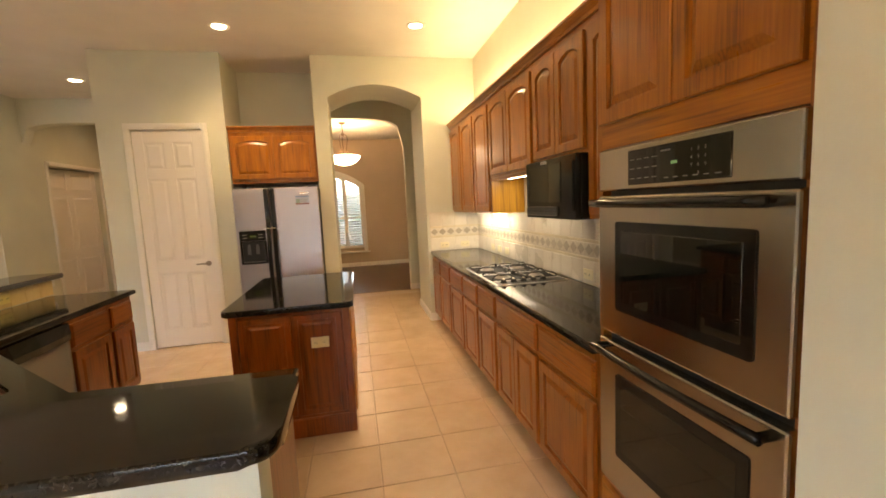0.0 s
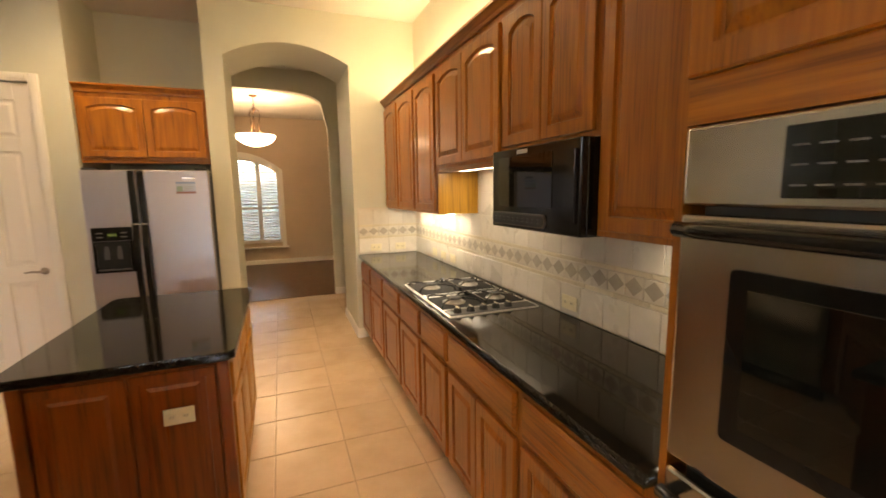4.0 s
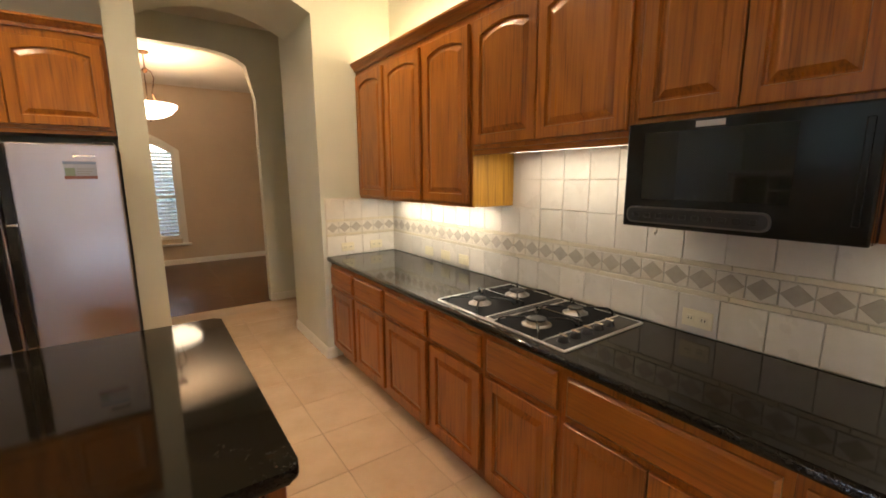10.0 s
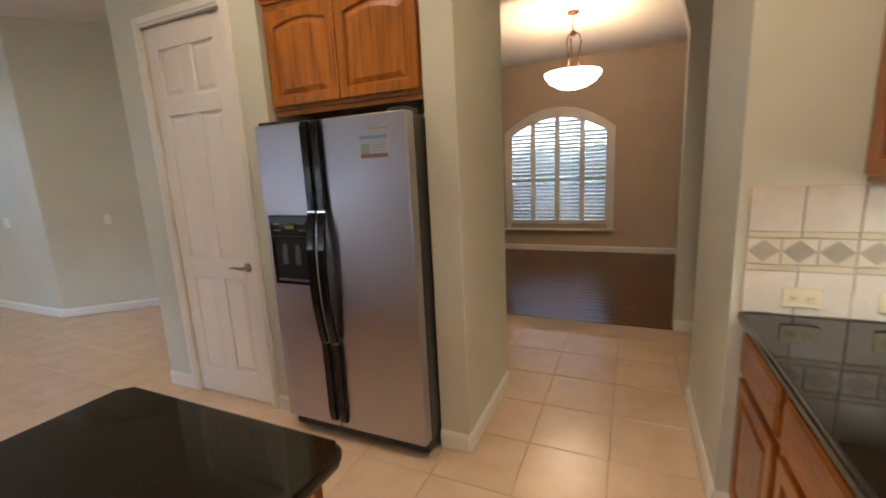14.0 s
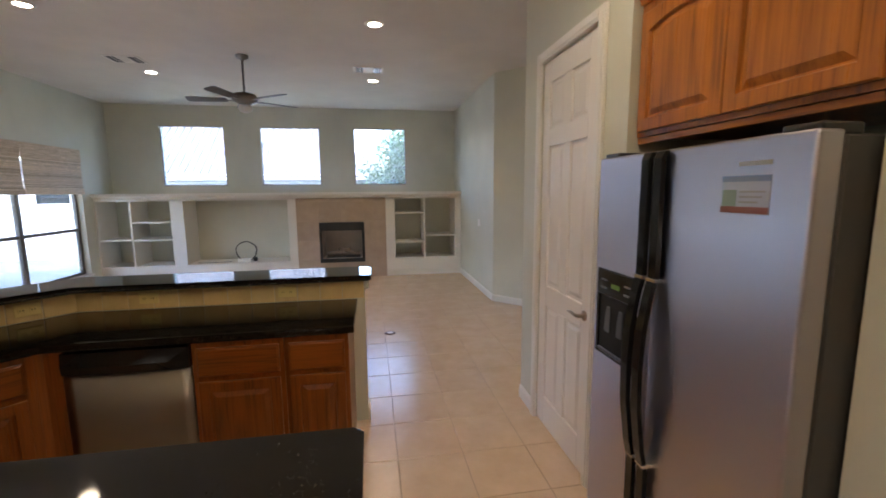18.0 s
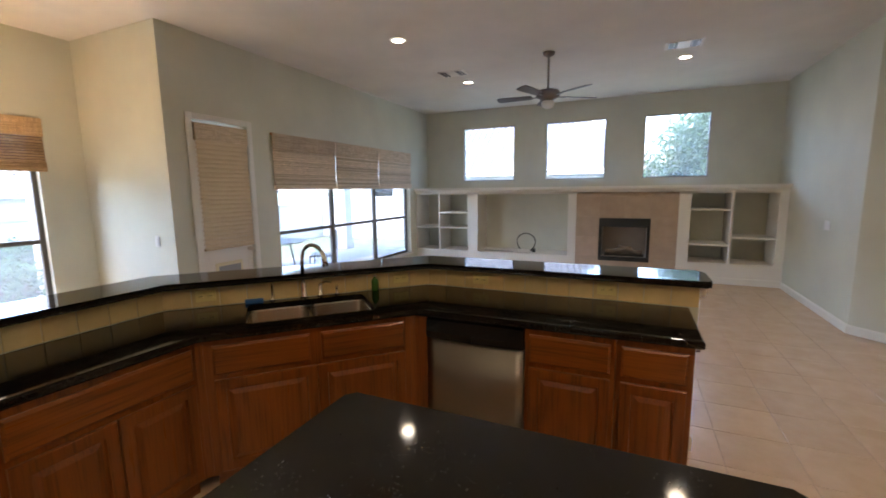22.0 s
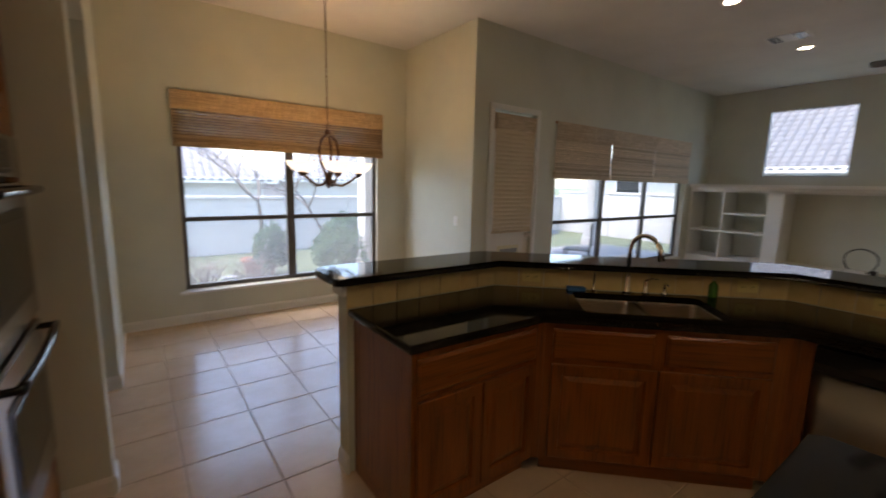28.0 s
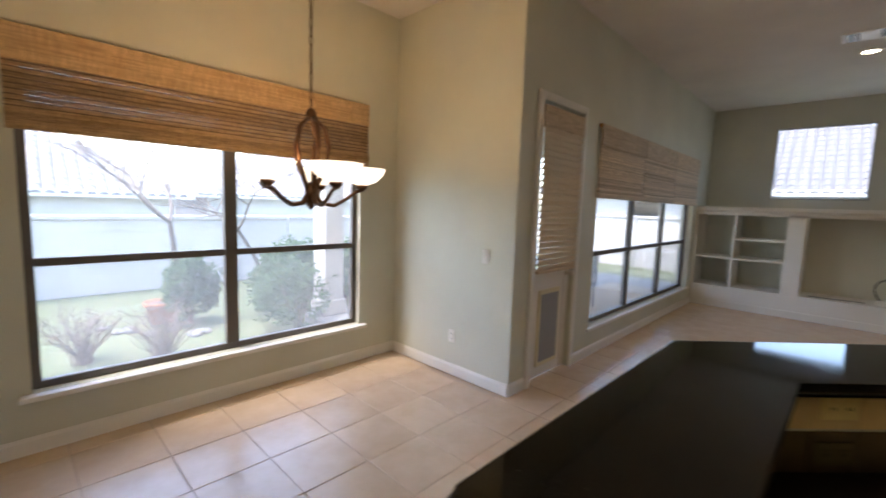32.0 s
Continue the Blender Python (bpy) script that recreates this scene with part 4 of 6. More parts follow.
# ---- cooktop ----
def cooktop():
    r = thing("gas_cooktop", pose(1.752, 3.341, 0.9145), "black four-burner gas cooktop with a steel rim set in granite", "cooktop")
    w, d = 0.555, 0.868
    part("rim", prism(rounded([(0, 0), (w, 0), (w, d), (0, d)], [0.012] * 4), 0, 0.006, 0.002, 1), RIM, r, "bright steel rim")
    part("control_plate", box(0.014, w - 0.014, 0.013, 0.118, 0.006, 0.0085, 0.001), mat("dark_steel_plate", (0.02, 0.02, 0.02), 0.32, 0.3), r, "dark gloss control plate")
    for a, b in ((0.120, 0.42), (0.475, d - 0.013)):
        part("burner_pan", box(0.014, w - 0.014, a, b, 0.006, 0.009, 0.001), PANBLACK, r, "black enamel burner pan")
        part("pan_lip", box(0.014, w - 0.014, b - 0.004, b + 0.003, 0.006, 0.0125, 0.001), RIM, r)
        part("pan_lip", box(0.014, w - 0.014, a - 0.003, a + 0.004, 0.006, 0.0125, 0.001), RIM, r)
        part("grate_bridge", box(w / 2 - 0.006, w / 2 + 0.006, a + 0.012, b - 0.012, 0.030, 0.038, 0.003, 2), GRATE, r, "flat iron bar between the burners")
        for y in (a + 0.02, b - 0.02):
            part("grate_foot", box(w / 2 - 0.010, w / 2 + 0.010, y - 0.006, y + 0.006, 0.009, 0.030, 0.002), GRATE, r)
    part("vent", box(0.014, w - 0.014, 0.423, 0.472, 0.006, 0.010, 0.002), RIM, r, "downdraught strip")
    part("vent_grille", box(0.026, w - 0.026, 0.428, 0.467, 0.010, 0.0135, 0.001), BLACKM, r, "black vent grille")
    for k in range(22):
        x = 0.036 + k * (w - 0.072) / 21
        part("vent_slat", box(x - 0.004, x + 0.004, 0.431, 0.464, 0.0136, 0.0155, 0.001), IRON, r)
    for x, y, q in [(0.138, 0.27, 0.046), (0.412, 0.27, 0.038), (0.138, 0.665, 0.038), (0.412, 0.665, 0.046)]:
        b = part("burner", lathe([(0, 0.009), (q + 0.022, 0.009), (q + 0.022, 0.0115), (q + 0.006, 0.0135), (q, 0.017), (q - 0.002, 0.028), (q - 0.006, 0.030), (0, 0.031)], 28), BURNER, r, "aluminium burner head", True, pose(x, y, 0))
        part("burner_cap", lathe([(0, 0.030), (q - 0.004, 0.030), (q - 0.001, 0.034), (q - 0.004, 0.039), (q - 0.014, 0.042), (0, 0.043)], 28), IRON, b, smooth=True)
        for k in range(4):
            m = pose(x, y, 0, 0, 0, 45 + 90 * k)
            part("grate_finger", tube([(0.050, 0, 0.040), (0.10, 0, 0.040), (0.150, 0, 0.037), (0.168, 0, 0.027), (0.174, 0, 0.009)], 0.0050, 6), GRATE, r, "dark iron pan support", True, m)
    for k in range(5):
        m = pose(0.075 + k * 0.078, 0.068, 0)
        kb = part("knob", lathe([(0, 0.0085), (0.025, 0.0085), (0.025, 0.012), (0.022, 0.016), (0.020, 0.028), (0.014, 0.033), (0, 0.035)], 16), BLACKM, r, "black control knob", True, m)
        part("knob_cap", box(-0.005, 0.005, -0.019, 0.019, 0.033, 0.039, 0.002), NICKEL, kb)
    return r


cooktop()

# ---- refrigerator ----
def fridge():
    r = thing("refrigerator", pose(-0.54, 5.65, 0.0), "silver side-by-side refrigerator with black handles and ice dispenser", "refrigerator")
    w, h = 0.925, 1.785
    part("case", box(0.005, w - 0.005, 0.085, 0.80, 0.05, h - 0.01, 0.006), mat("grey_enamel", (0.045, 0.043, 0.04), 0.45), r, "dark grey cabinet")
    part("kick_grille", box(0.01, w - 0.01, 0.05, 0.12, 0.02, 0.085, 0.004), BLACKM, r)
    for x in (0.06, w - 0.06):
        part("foot", cyl(0.02, (x, 0.1, 0), (x, 0.1, 0.03), 10), BLACKM, r)
        part("hinge_cover", box(x - 0.05, x + 0.05, 0.02, 0.14, h - 0.01, h + 0.018, 0.006, 2), BLACKM, r)
    SIL = steel("silver_fridge_finish", 2, (0.50, 0.475, 0.515), 0.34)
    lx = 0.385
    left = part("freezer_door", box(0, lx - 0.004, 0, 0.075, 0.095, h, 0.009, 3), SIL, r, "silver freezer door")
    right = part("fridge_door", box(lx + 0.004, w, 0, 0.075, 0.095, h, 0.009, 3), SIL, r, "silver fridge door")
    for x, par in ((lx - 0.034, left), (lx + 0.034, right)):
        bm = rings_mesh([[(x - 0.024, y, z), (x + 0.024, y, z), (x + 0.020, y - 0.016, z), (x - 0.020, y - 0.016, z)] for y, z in ((0.0, 0.14), (-0.012, 0.20), (-0.012, 0.60), (-0.03, 0.68), (-0.052, 0.85), (-0.056, 1.0), (-0.05, 1.14), (-0.03, 1.27), (-0.012, 1.34), (-0.012, h - 0.03), (0.0, h - 0.005))])
        part("handle", bm, BLACK, par, "black full-length handle")
        for z in (0.62, 1.33):
            part("handle_band", box(x - 0.026, x + 0.026, -0.032, 0.0, z - 0.007, z + 0.007, 0.002), CHROME, par, "chrome band")
    disp = part("dispenser", box(0.03, 0.315, -0.008, 0.004, 1.195, 1.31, 0.006, 2), BLACK, left, "black ice and water dispenser panel")
    for x0, x1, z0, z1 in ((0.03, 0.054, 0.925, 1.194), (0.291, 0.315, 0.925, 1.194), (0.055, 0.290, 0.925, 0.95)):
        part("surround", box(x0, x1, -0.008, 0.004, z0, z1, 0.004), BLACK, left, "black dispenser surround")
    # nearly flat sheet; the alcove's depth and shade are put into its black
    part("recess", rings_mesh([[(x0, y, z0), (x1, y, z0), (x1, y, z1), (x0, y, z1)] for x0, x1, z0, z1, y in ((0.055, 0.290, 0.950, 1.194, -0.0015), (0.058, 0.287, 0.953, 1.191, -0.0012), (0.075, 0.270, 0.965, 1.18, -0.0008))], cap_first=False), RECESS, left, "flat panel, black for the shaded dispenser alcove")
    part("display", box(0.145, 0.205, -0.0095, -0.0078, 1.236, 1.256), DISPLAY, disp, "green lit display")
    for k in range(4):
        part("button", box(0.065 + (k % 2) * 0.17, 0.11 + (k % 2) * 0.17, -0.0095, -0.0078, 1.225 + (k // 2) * 0.035, 1.232 + (k // 2) * 0.035), INK, disp)
    for x in (0.125, 0.215):
        part("paddle", rings_mesh([[(x - q, y, z), (x + q, y, z), (x + q, y - 0.004, z), (x - q, y - 0.004, z)] for q, y, z in ((0.012, -0.002, 1.15), (0.018, -0.006, 1.10), (0.018, -0.008, 1.04))]), PADDLE, left, "grey plastic dispenser paddle")
    part("drip_tray", box(0.060, 0.285, -0.014, -0.002, 0.944, 0.956, 0.002), PADDLE, left, "grey drip tray")
    part("badge", box(0.72, 0.82, -0.002, 0.001, h - 0.075, h - 0.062), CHROME, right, "small metal badge")
    n0, n1 = 0.670, 0.820
    note = part("energy_note", box(n0, n1, -0.002, 0.001, h - 0.204, h - 0.100), mat("pale_print_paper", (0.36, 0.40, 0.50), 0.5), right, "small printed sticker in blue, green and red")
    part("note_stripe", box(n0, n1, -0.003, -0.0015, h - 0.202, h - 0.184), mat("red_print", (0.24, 0.10, 0.085), 0.5), note)
    part("note_block", box(n0, n1, -0.003, -0.0015, h - 0.116, h - 0.100), mat("blue_print", (0.20, 0.26, 0.40), 0.5), note)
    part("note_block", box(n0 + 0.005, n0 + 0.05, -0.003, -0.0015, h - 0.184, h - 0.138), mat("green_print", (0.22, 0.30, 0.24), 0.5), note)
    for k in range(3):
        part("note_text", box(n0 + 0.06, n1 - 0.012 - 0.01 * k, -0.003, -0.0015, h - 0.146 - 0.014 * k, h - 0.141 - 0.014 * k), GREY, note)
    return r


fridge()
upper_cabinet(pose(-0.575, 5.845, 1.88), 0.965, 0.56, 2, 0.66, "honey oak wall cabinet above the refrigerator", 0.03, "")
crown("trim_crown_fridge", [(-0.575, 5.845), (0.39, 5.845)], 2.44)
tagged(finish(box(-0.575, 0.39, 5.85, 5.87, 1.852, 1.879, 0.003), "trim_fridge_rail", OAKX), "oak light rail over the refrigerator", "trim", kind="structure")

# ---- island ----
def island():
    r = thing("kitchen_island", pose(0, 0, 0), "oak kitchen island with raised panels", "kitchen island")
    x0, x1, y0, y1 = -0.025, 0.70, 3.342, 4.56
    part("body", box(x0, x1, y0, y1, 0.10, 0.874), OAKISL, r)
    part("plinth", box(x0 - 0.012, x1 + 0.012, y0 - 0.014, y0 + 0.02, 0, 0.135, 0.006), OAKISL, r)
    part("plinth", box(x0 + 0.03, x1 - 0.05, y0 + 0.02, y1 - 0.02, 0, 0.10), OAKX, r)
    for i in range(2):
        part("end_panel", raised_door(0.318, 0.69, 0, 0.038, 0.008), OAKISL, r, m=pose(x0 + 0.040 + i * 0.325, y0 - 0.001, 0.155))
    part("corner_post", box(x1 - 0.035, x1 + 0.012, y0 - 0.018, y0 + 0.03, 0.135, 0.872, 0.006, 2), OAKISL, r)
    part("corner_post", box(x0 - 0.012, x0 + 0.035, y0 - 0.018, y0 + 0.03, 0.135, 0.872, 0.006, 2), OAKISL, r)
    L = y1 - y0 - 0.06
    n = 3
    w = L / n
    # aisle fronts in the lightened oak, lit by colour rather than by lamps
    for i in range(n):
        m = pose(x1 + 0.001, y0 + 0.045 + i * w, 0, 0, 0, 90)
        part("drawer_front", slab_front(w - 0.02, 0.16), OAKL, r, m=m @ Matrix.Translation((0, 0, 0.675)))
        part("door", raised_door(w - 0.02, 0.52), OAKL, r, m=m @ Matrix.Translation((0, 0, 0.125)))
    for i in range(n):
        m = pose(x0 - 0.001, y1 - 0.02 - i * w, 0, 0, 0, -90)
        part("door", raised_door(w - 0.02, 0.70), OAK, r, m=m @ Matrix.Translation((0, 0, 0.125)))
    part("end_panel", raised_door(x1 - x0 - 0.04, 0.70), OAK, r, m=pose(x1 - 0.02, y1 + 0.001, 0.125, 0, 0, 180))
    return r


island()
countertop("island_top", rounded([(-0.068, 3.292), (0.742, 3.292), (0.742, 4.605), (-0.068, 4.605)], [0.03] * 4, 4), 0.875, 0.914, "polished dark speckled granite slab on the island")


def outlet(m, kind="outlet", label="ivory double wall outlet", w=0.072, h=0.115, face=None):
    face = face or PLATE
    r = thing("wall_outlet" if kind == "outlet" else "light_switch", m, label, "outlet" if kind == "outlet" else "light switch")
    part("plate", box(-w / 2, w / 2, -0.006, 0, -h / 2, h / 2, 0.002), face, r)
    wide = w > h
    for s in (-1, 1):
        a, b = (s * w * 0.22, 0) if wide else (0, s * h * 0.2)
        part("socket" if kind == "outlet" else "rocker", box(a - 0.016, a + 0.016, -0.009, -0.005, b - 0.014, b + 0.014, 0.002), face, r)
        if kind == "outlet":
            for q in (-0.006, 0.006):
                part("slot", box(a + q - 0.0015, a + q + 0.0015, -0.0098, -0.0088, b - 0.005, b + 0.005), BLACKM, r)
    return r


outlet(pose(0.512, 3.327, 0.652), w=0.115, h=0.072)
for y in (3.14,):
    outlet(EAST(2.354, y, 0.985), w=0.12, h=0.075)
for y in (5.20, 4.97, 4.74):
    outlet(EAST(2.354, y, 0.985), "switch", "ivory double rocker switch on the tiled splashback", 0.115, 0.072)
for x in (1.90, 2.17):
    outlet(pose(x, 5.804, 0.985), w=0.115, h=0.072)

# ---- peninsula ----
def offset_line(pts, d):
    """Points of a bent line moved sideways by d, to the left of its direction."""
    pts = [Vector(p) for p in pts]
    out = []
    for i, p in enumerate(pts):
        d0 = (p - pts[i - 1]).normalized() if i else None
        d1 = (pts[i + 1] - p).normalized() if i < len(pts) - 1 else None
        nn = [Vector((-v.y, v.x)) for v in (d0, d1) if v is not None]
        v = nn[0] if len(nn) == 1 else (nn[0] + nn[1]) / (1 + nn[0].dot(nn[1]))
        out.append(tuple(p + v * d))
    return out


# the tiled face of the half wall, from the nook end round to the family room end; left of its direction lies the nook
FACE = [(0.54, 1.60), (-0.475, 1.60), (-1.73, 2.80), (-1.73, 4.585)]
outer = offset_line(FACE, 0.11)
tagged(finish(prism(FACE + outer[::-1], 0, 1.048), "wall_peninsula", SAGE), "low painted wall behind the sink counter", "wall", kind="structure")
bar_in, bar_out = offset_line(FACE, -0.07), offset_line(FACE, 0.28)
bi, bo = list(bar_in), list(bar_out)
bi[0], bo[0] = (0.62, bi[0][1]), (0.62, bo[0][1])
bi[-1], bo[-1] = (bi[-1][0], 4.635), (bo[-1][0], 4.635)
outl = bi + bo[::-1]
countertop("bar_top", rounded(outl, [0.02, 0.0, 0.0, 0.02, 0.06, 0.0, 0.0, 0.07], 7), 1.05, 1.09, "polished dark granite bar top on the low wall")
# corbel trim under the bar at the wall's two ends
for x0, x1, y0, y1 in ((0.540, 0.570, 1.48, 1.61), (-1.85, -1.72, 4.585, 4.615)):
    tagged(finish(box(x0, x1, y0, y1, 0.98, 1.048, 0.01, 2), "trim_bar_end", WHITE), "painted moulding under the bar top", "trim", kind="structure")
base("baseboard_peninsula", [(outer[1][0], outer[1][1], outer[0][0], outer[0][1]), (outer[2][0], outer[2][1], outer[1][0], outer[1][1]), (outer[3][0], outer[3][1], outer[2][0], outer[2][1]), (0.54, 1.49, 0.54, 1.615), (-1.715, 4.585, -1.84, 4.585)])

FRONT = [(0.535, 2.20), (-0.255, 2.20), (-1.095, 3.01), (-1.095, 4.535)]
# sink bowls are let into the counter
mid = (Vector(FRONT[1]) + Vector(FRONT[2])) / 2
dirn = (Vector(FRONT[2]) - Vector(FRONT[1])).normalized()
inn = Vector((dirn.y, -dirn.x))
back = -inn if (Vector(FACE[1]) - mid).dot(inn) < 0 else inn
SINK = mid + back * 0.30
ang = math.degrees(math.atan2(dirn.y, dirn.x))
top_out = [(0.535, 1.603), (-0.474, 1.603), (-1.727, 2.802), (-1.727, 4.535)] + FRONT[::-1]


def sink_counter():
    """The counter, with a rounded opening for the sink."""
    bm = prism(top_out, 0.874, 0.914, 0.011, 3)
    me = bpy.data.meshes.new("countertop")
    bm.to_mesh(me)
    bm.free()
    me.materials.append(GRANITE)
    ob = tagged(new("countertop", me), "polished dark granite counter bent round the sink", "countertop")
    cut = prism(rounded([(-0.365, -0.21), (0.365, -0.21), (0.365, 0.21), (-0.365, 0.21)], [0.05] * 4, 5), 0.80, 1.0)
    cm = bpy.data.meshes.new("cut")
    bmesh.ops.transform(cut, matrix=pose(SINK.x, SINK.y, 0, 0, 0, ang), verts=cut.verts)
    bmesh.ops.recalc_face_normals(cut, faces=cut.faces)
    cut.to_mesh(cm)
    cut.free()
    co = new("cutter", cm)
    mo = ob.modifiers.new("hole", 'BOOLEAN')
    mo.operation, mo.object, mo.solver = 'DIFFERENCE', co, 'EXACT'
    dg = bpy.context.evaluated_depsgraph_get()
    cutme = bpy.data.meshes.new_from_object(ob.evaluated_get(dg))
    ob.modifiers.clear()
    ob.data = cutme
    bpy.data.objects.remove(co)
    return ob


sink_counter()


STEELS = steel("satin_sink_steel", 0, (0.60, 0.54, 0.45), 0.24)


def sink():
    r = thing("kitchen_sink", pose(SINK.x, SINK.y, 0.874, 0, 0, ang), "stainless steel double-bowl sink under the granite counter", "sink")
    for a, b in ((-0.362, -0.012), (0.012, 0.362)):
        o = rounded([(a, -0.207), (b, -0.207), (b, 0.207), (a, 0.207)], [0.05] * 4, 4)
        c = Vector(((a + b) / 2, 0))
        lv = [(1.0, 0.0), (0.985, -0.012), (0.96, -0.17), (0.90, -0.19), (0.2, -0.195), (0.19, -0.198)]
        bm = rings_mesh([[(c.x + (x - c.x) * s, c.y + (y - c.y) * s, z) for x, y in o] for s, z in lv], cap_first=False)
        bw = part("bowl", bm, STEELS, r, "brushed steel bowl", True)
        part("drain", lathe([(0, 0.002), (0.035, 0.0), (0.042, 0.004), (0.042, -0.001)], 18), CHROME, bw, "", True, pose(c.x, c.y, -0.196))
    part("divider", box(-0.012, 0.012, -0.20, 0.20, -0.03, -0.004, 0.004, 2), STEELX, r)
    return r


sink()
P = lambda u, v: SINK + dirn * u + back * v


def faucet():
    p = P(-0.02, 0.285)
    f = -1 if back.dot(Vector((-dirn.y, dirn.x))) > 0 else 1
    r = thing("kitchen_faucet", pose(p.x, p.y, 0.9145, 0, 0, ang - f * 48), "tall brushed nickel gooseneck faucet", "faucet")
    part("base", lathe([(0, 0), (0.030, 0), (0.030, 0.008), (0.023, 0.02), (0.020, 0.10), (0.016, 0.11), (0, 0.11)], 20), FAUCET, r, "", True)
    pts = [(0, 0, 0.10), (0, 0, 0.26)] + [(0, f * (0.088 - 0.088 * math.cos(a)), 0.265 + 0.095 * math.sin(a)) for a in [math.pi * k / 10 for k in range(1, 9)]]
    part("spout", tube(pts, 0.0135, 10), FAUCET, r, "arched spout", True)
    e = pts[-1]
    part("spray_head", tube([e, (0, e[1] + f * 0.02, e[2] - 0.04), (0, e[1] + f * 0.03, e[2] - 0.10)], [0.014, 0.017, 0.019], 12), FAUCET, r, "pull-down spray head", True)
    return r


faucet()


def lever_tap():
    p = P(0.09, 0.285)
    r = thing("faucet_lever", pose(p.x, p.y, 0.9145, 0, 0, ang), "brushed nickel mixer lever beside the faucet", "faucet")
    part("base", lathe([(0, 0), (0.024, 0), (0.024, 0.006), (0.017, 0.012), (0.016, 0.07), (0.010, 0.085), (0, 0.086)], 16), FAUCET, r, "", True)
    part("lever", tube([(0, 0, 0.078), (0.03, 0.0, 0.092), (0.075, 0.0, 0.086)], [0.008, 0.007, 0.005]), FAUCET, r, "", True)


def dispenser(u, tall, label):
    p = P(u, 0.285)
    r = thing("soap_dispenser", pose(p.x, p.y, 0.9145, 0, 0, ang), label, "soap dispenser")
    f = -1 if back.dot(Vector((-dirn.y, dirn.x))) > 0 else 1
    part("base", lathe([(0, 0), (0.022, 0), (0.022, 0.006), (0.012, 0.012), (0.011, tall), (0, tall + 0.002)], 16), FAUCET, r, "", True)
    part("nozzle", tube([(0, 0, tall), (0, f * 0.02, tall + 0.012), (0, f * 0.07, tall + 0.006)], [0.009, 0.007, 0.005]), FAUCET, r, "", True)


lever_tap()
dispenser(0.20, 0.055, "brushed nickel soap dispenser by the sink")
p = P(-0.22, 0.285)
r = thing("filter_tap", pose(p.x, p.y, 0.9145, 0, 0, ang), "slim nickel side tap by the sink", "faucet")
part("base", lathe([(0, 0), (0.02, 0), (0.02, 0.006), (0.009, 0.014), (0.008, 0.10), (0, 0.10)], 14), FAUCET, r, "", True)
ff = -1 if back.dot(Vector((-dirn.y, dirn.x))) > 0 else 1
part("spout", tube([(0, 0, 0.09), (0, 0, 0.15), (0, ff * 0.02, 0.172), (0, ff * 0.06, 0.165)], 0.006, 8), FAUCET, r, "", True)
# dish soap bottle
p = P(0.47, 0.265)
r = thing("soap_bottle", pose(p.x, p.y, 0.9145) @ Matrix.Scale(0.78, 4), "clear green dish soap pump bottle by the sink", "soap bottle")
part("bottle", lathe([(0, 0), (0.030, 0), (0.033, 0.01), (0.033, 0.085), (0.026, 0.105), (0.012, 0.118), (0.012, 0.13), (0, 0.13)], 18), mat("green_soap", (0.07, 0.20, 0.03), 0.15, coat=0.5), r, "", True)
part("pump", lathe([(0, 0.13), (0.013, 0.13), (0.013, 0.148), (0.004, 0.15), (0.004, 0.175), (0, 0.175)], 12), PLATE, r, "", True)
part("nozzle", box(-0.006, 0.045, -0.006, 0.006, 0.172, 0.184, 0.003), PLATE, r)
# sponge
p = P(-0.33, 0.262)
sp = thing("sponge", pose(p.x, p.y, 0.9145, 0, 0, ang + 4), "blue kitchen sponge on the counter by the sink", "sponge")
part("pad", box(-0.055, 0.055, -0.035, 0.035, 0, 0.022, 0.005, 2), paint("blue_sponge", (0.06, 0.19, 0.48), 0.9, 1.0, 0.2), sp)

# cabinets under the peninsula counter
base_cabinet(pose(-0.265, 2.166, 0, 0, 0, 180) @ Matrix.Translation((-0.77, 0, 0)), 0.77, 2, 1, 0.56, "oak base cabinet with two doors and a wide drawer", "peninsula cabinets", OAKIN, OAKINX)
dl = (Vector(FRONT[2]) - Vector(FRONT[1])).length
st = Vector(FRONT[1]) + back * 0.034
sc = thing("sink_cabinet", pose(st.x, st.y, 0, 0, 0, ang), "oak sink base cabinet set at an angle", "cabinet", "peninsula cabinets")
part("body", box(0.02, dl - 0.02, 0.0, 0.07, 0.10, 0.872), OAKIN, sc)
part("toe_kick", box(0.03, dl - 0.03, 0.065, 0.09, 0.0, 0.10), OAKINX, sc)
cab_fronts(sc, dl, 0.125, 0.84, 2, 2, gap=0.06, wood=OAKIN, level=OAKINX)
kink = offset_line(FRONT, 0.034)
for pts in ([(-0.2655, 2.1655), kink[1], tuple(st + dirn * 0.0195), tuple(st + dirn * 0.0195 + back * 0.05), (-0.2655, 2.10)],
            [tuple(st + dirn * (dl - 0.0195)), kink[2], (-1.1295, 3.0245), (-1.185, 3.0245), tuple(st + dirn * (dl - 0.0195) + back * 0.05)]):
    tagged(finish(prism([tuple(q) for q in pts], 0.10, 0.872), "trim_corner_post", OAKIN), "oak corner post where the counter bends", "trim", kind="structure")
WEST = lambda x, y, z=0: pose(x, y, z, 0, 0, 90)
tagged(finish(box(-1.185, -1.129, 3.025, 3.078, 0.10, 0.872), "trim_filler", OAKIN), "oak filler strip beside the dishwasher", "trim", kind="structure")
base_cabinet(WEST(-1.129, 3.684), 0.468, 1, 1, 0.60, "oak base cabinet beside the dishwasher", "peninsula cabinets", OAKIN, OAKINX)
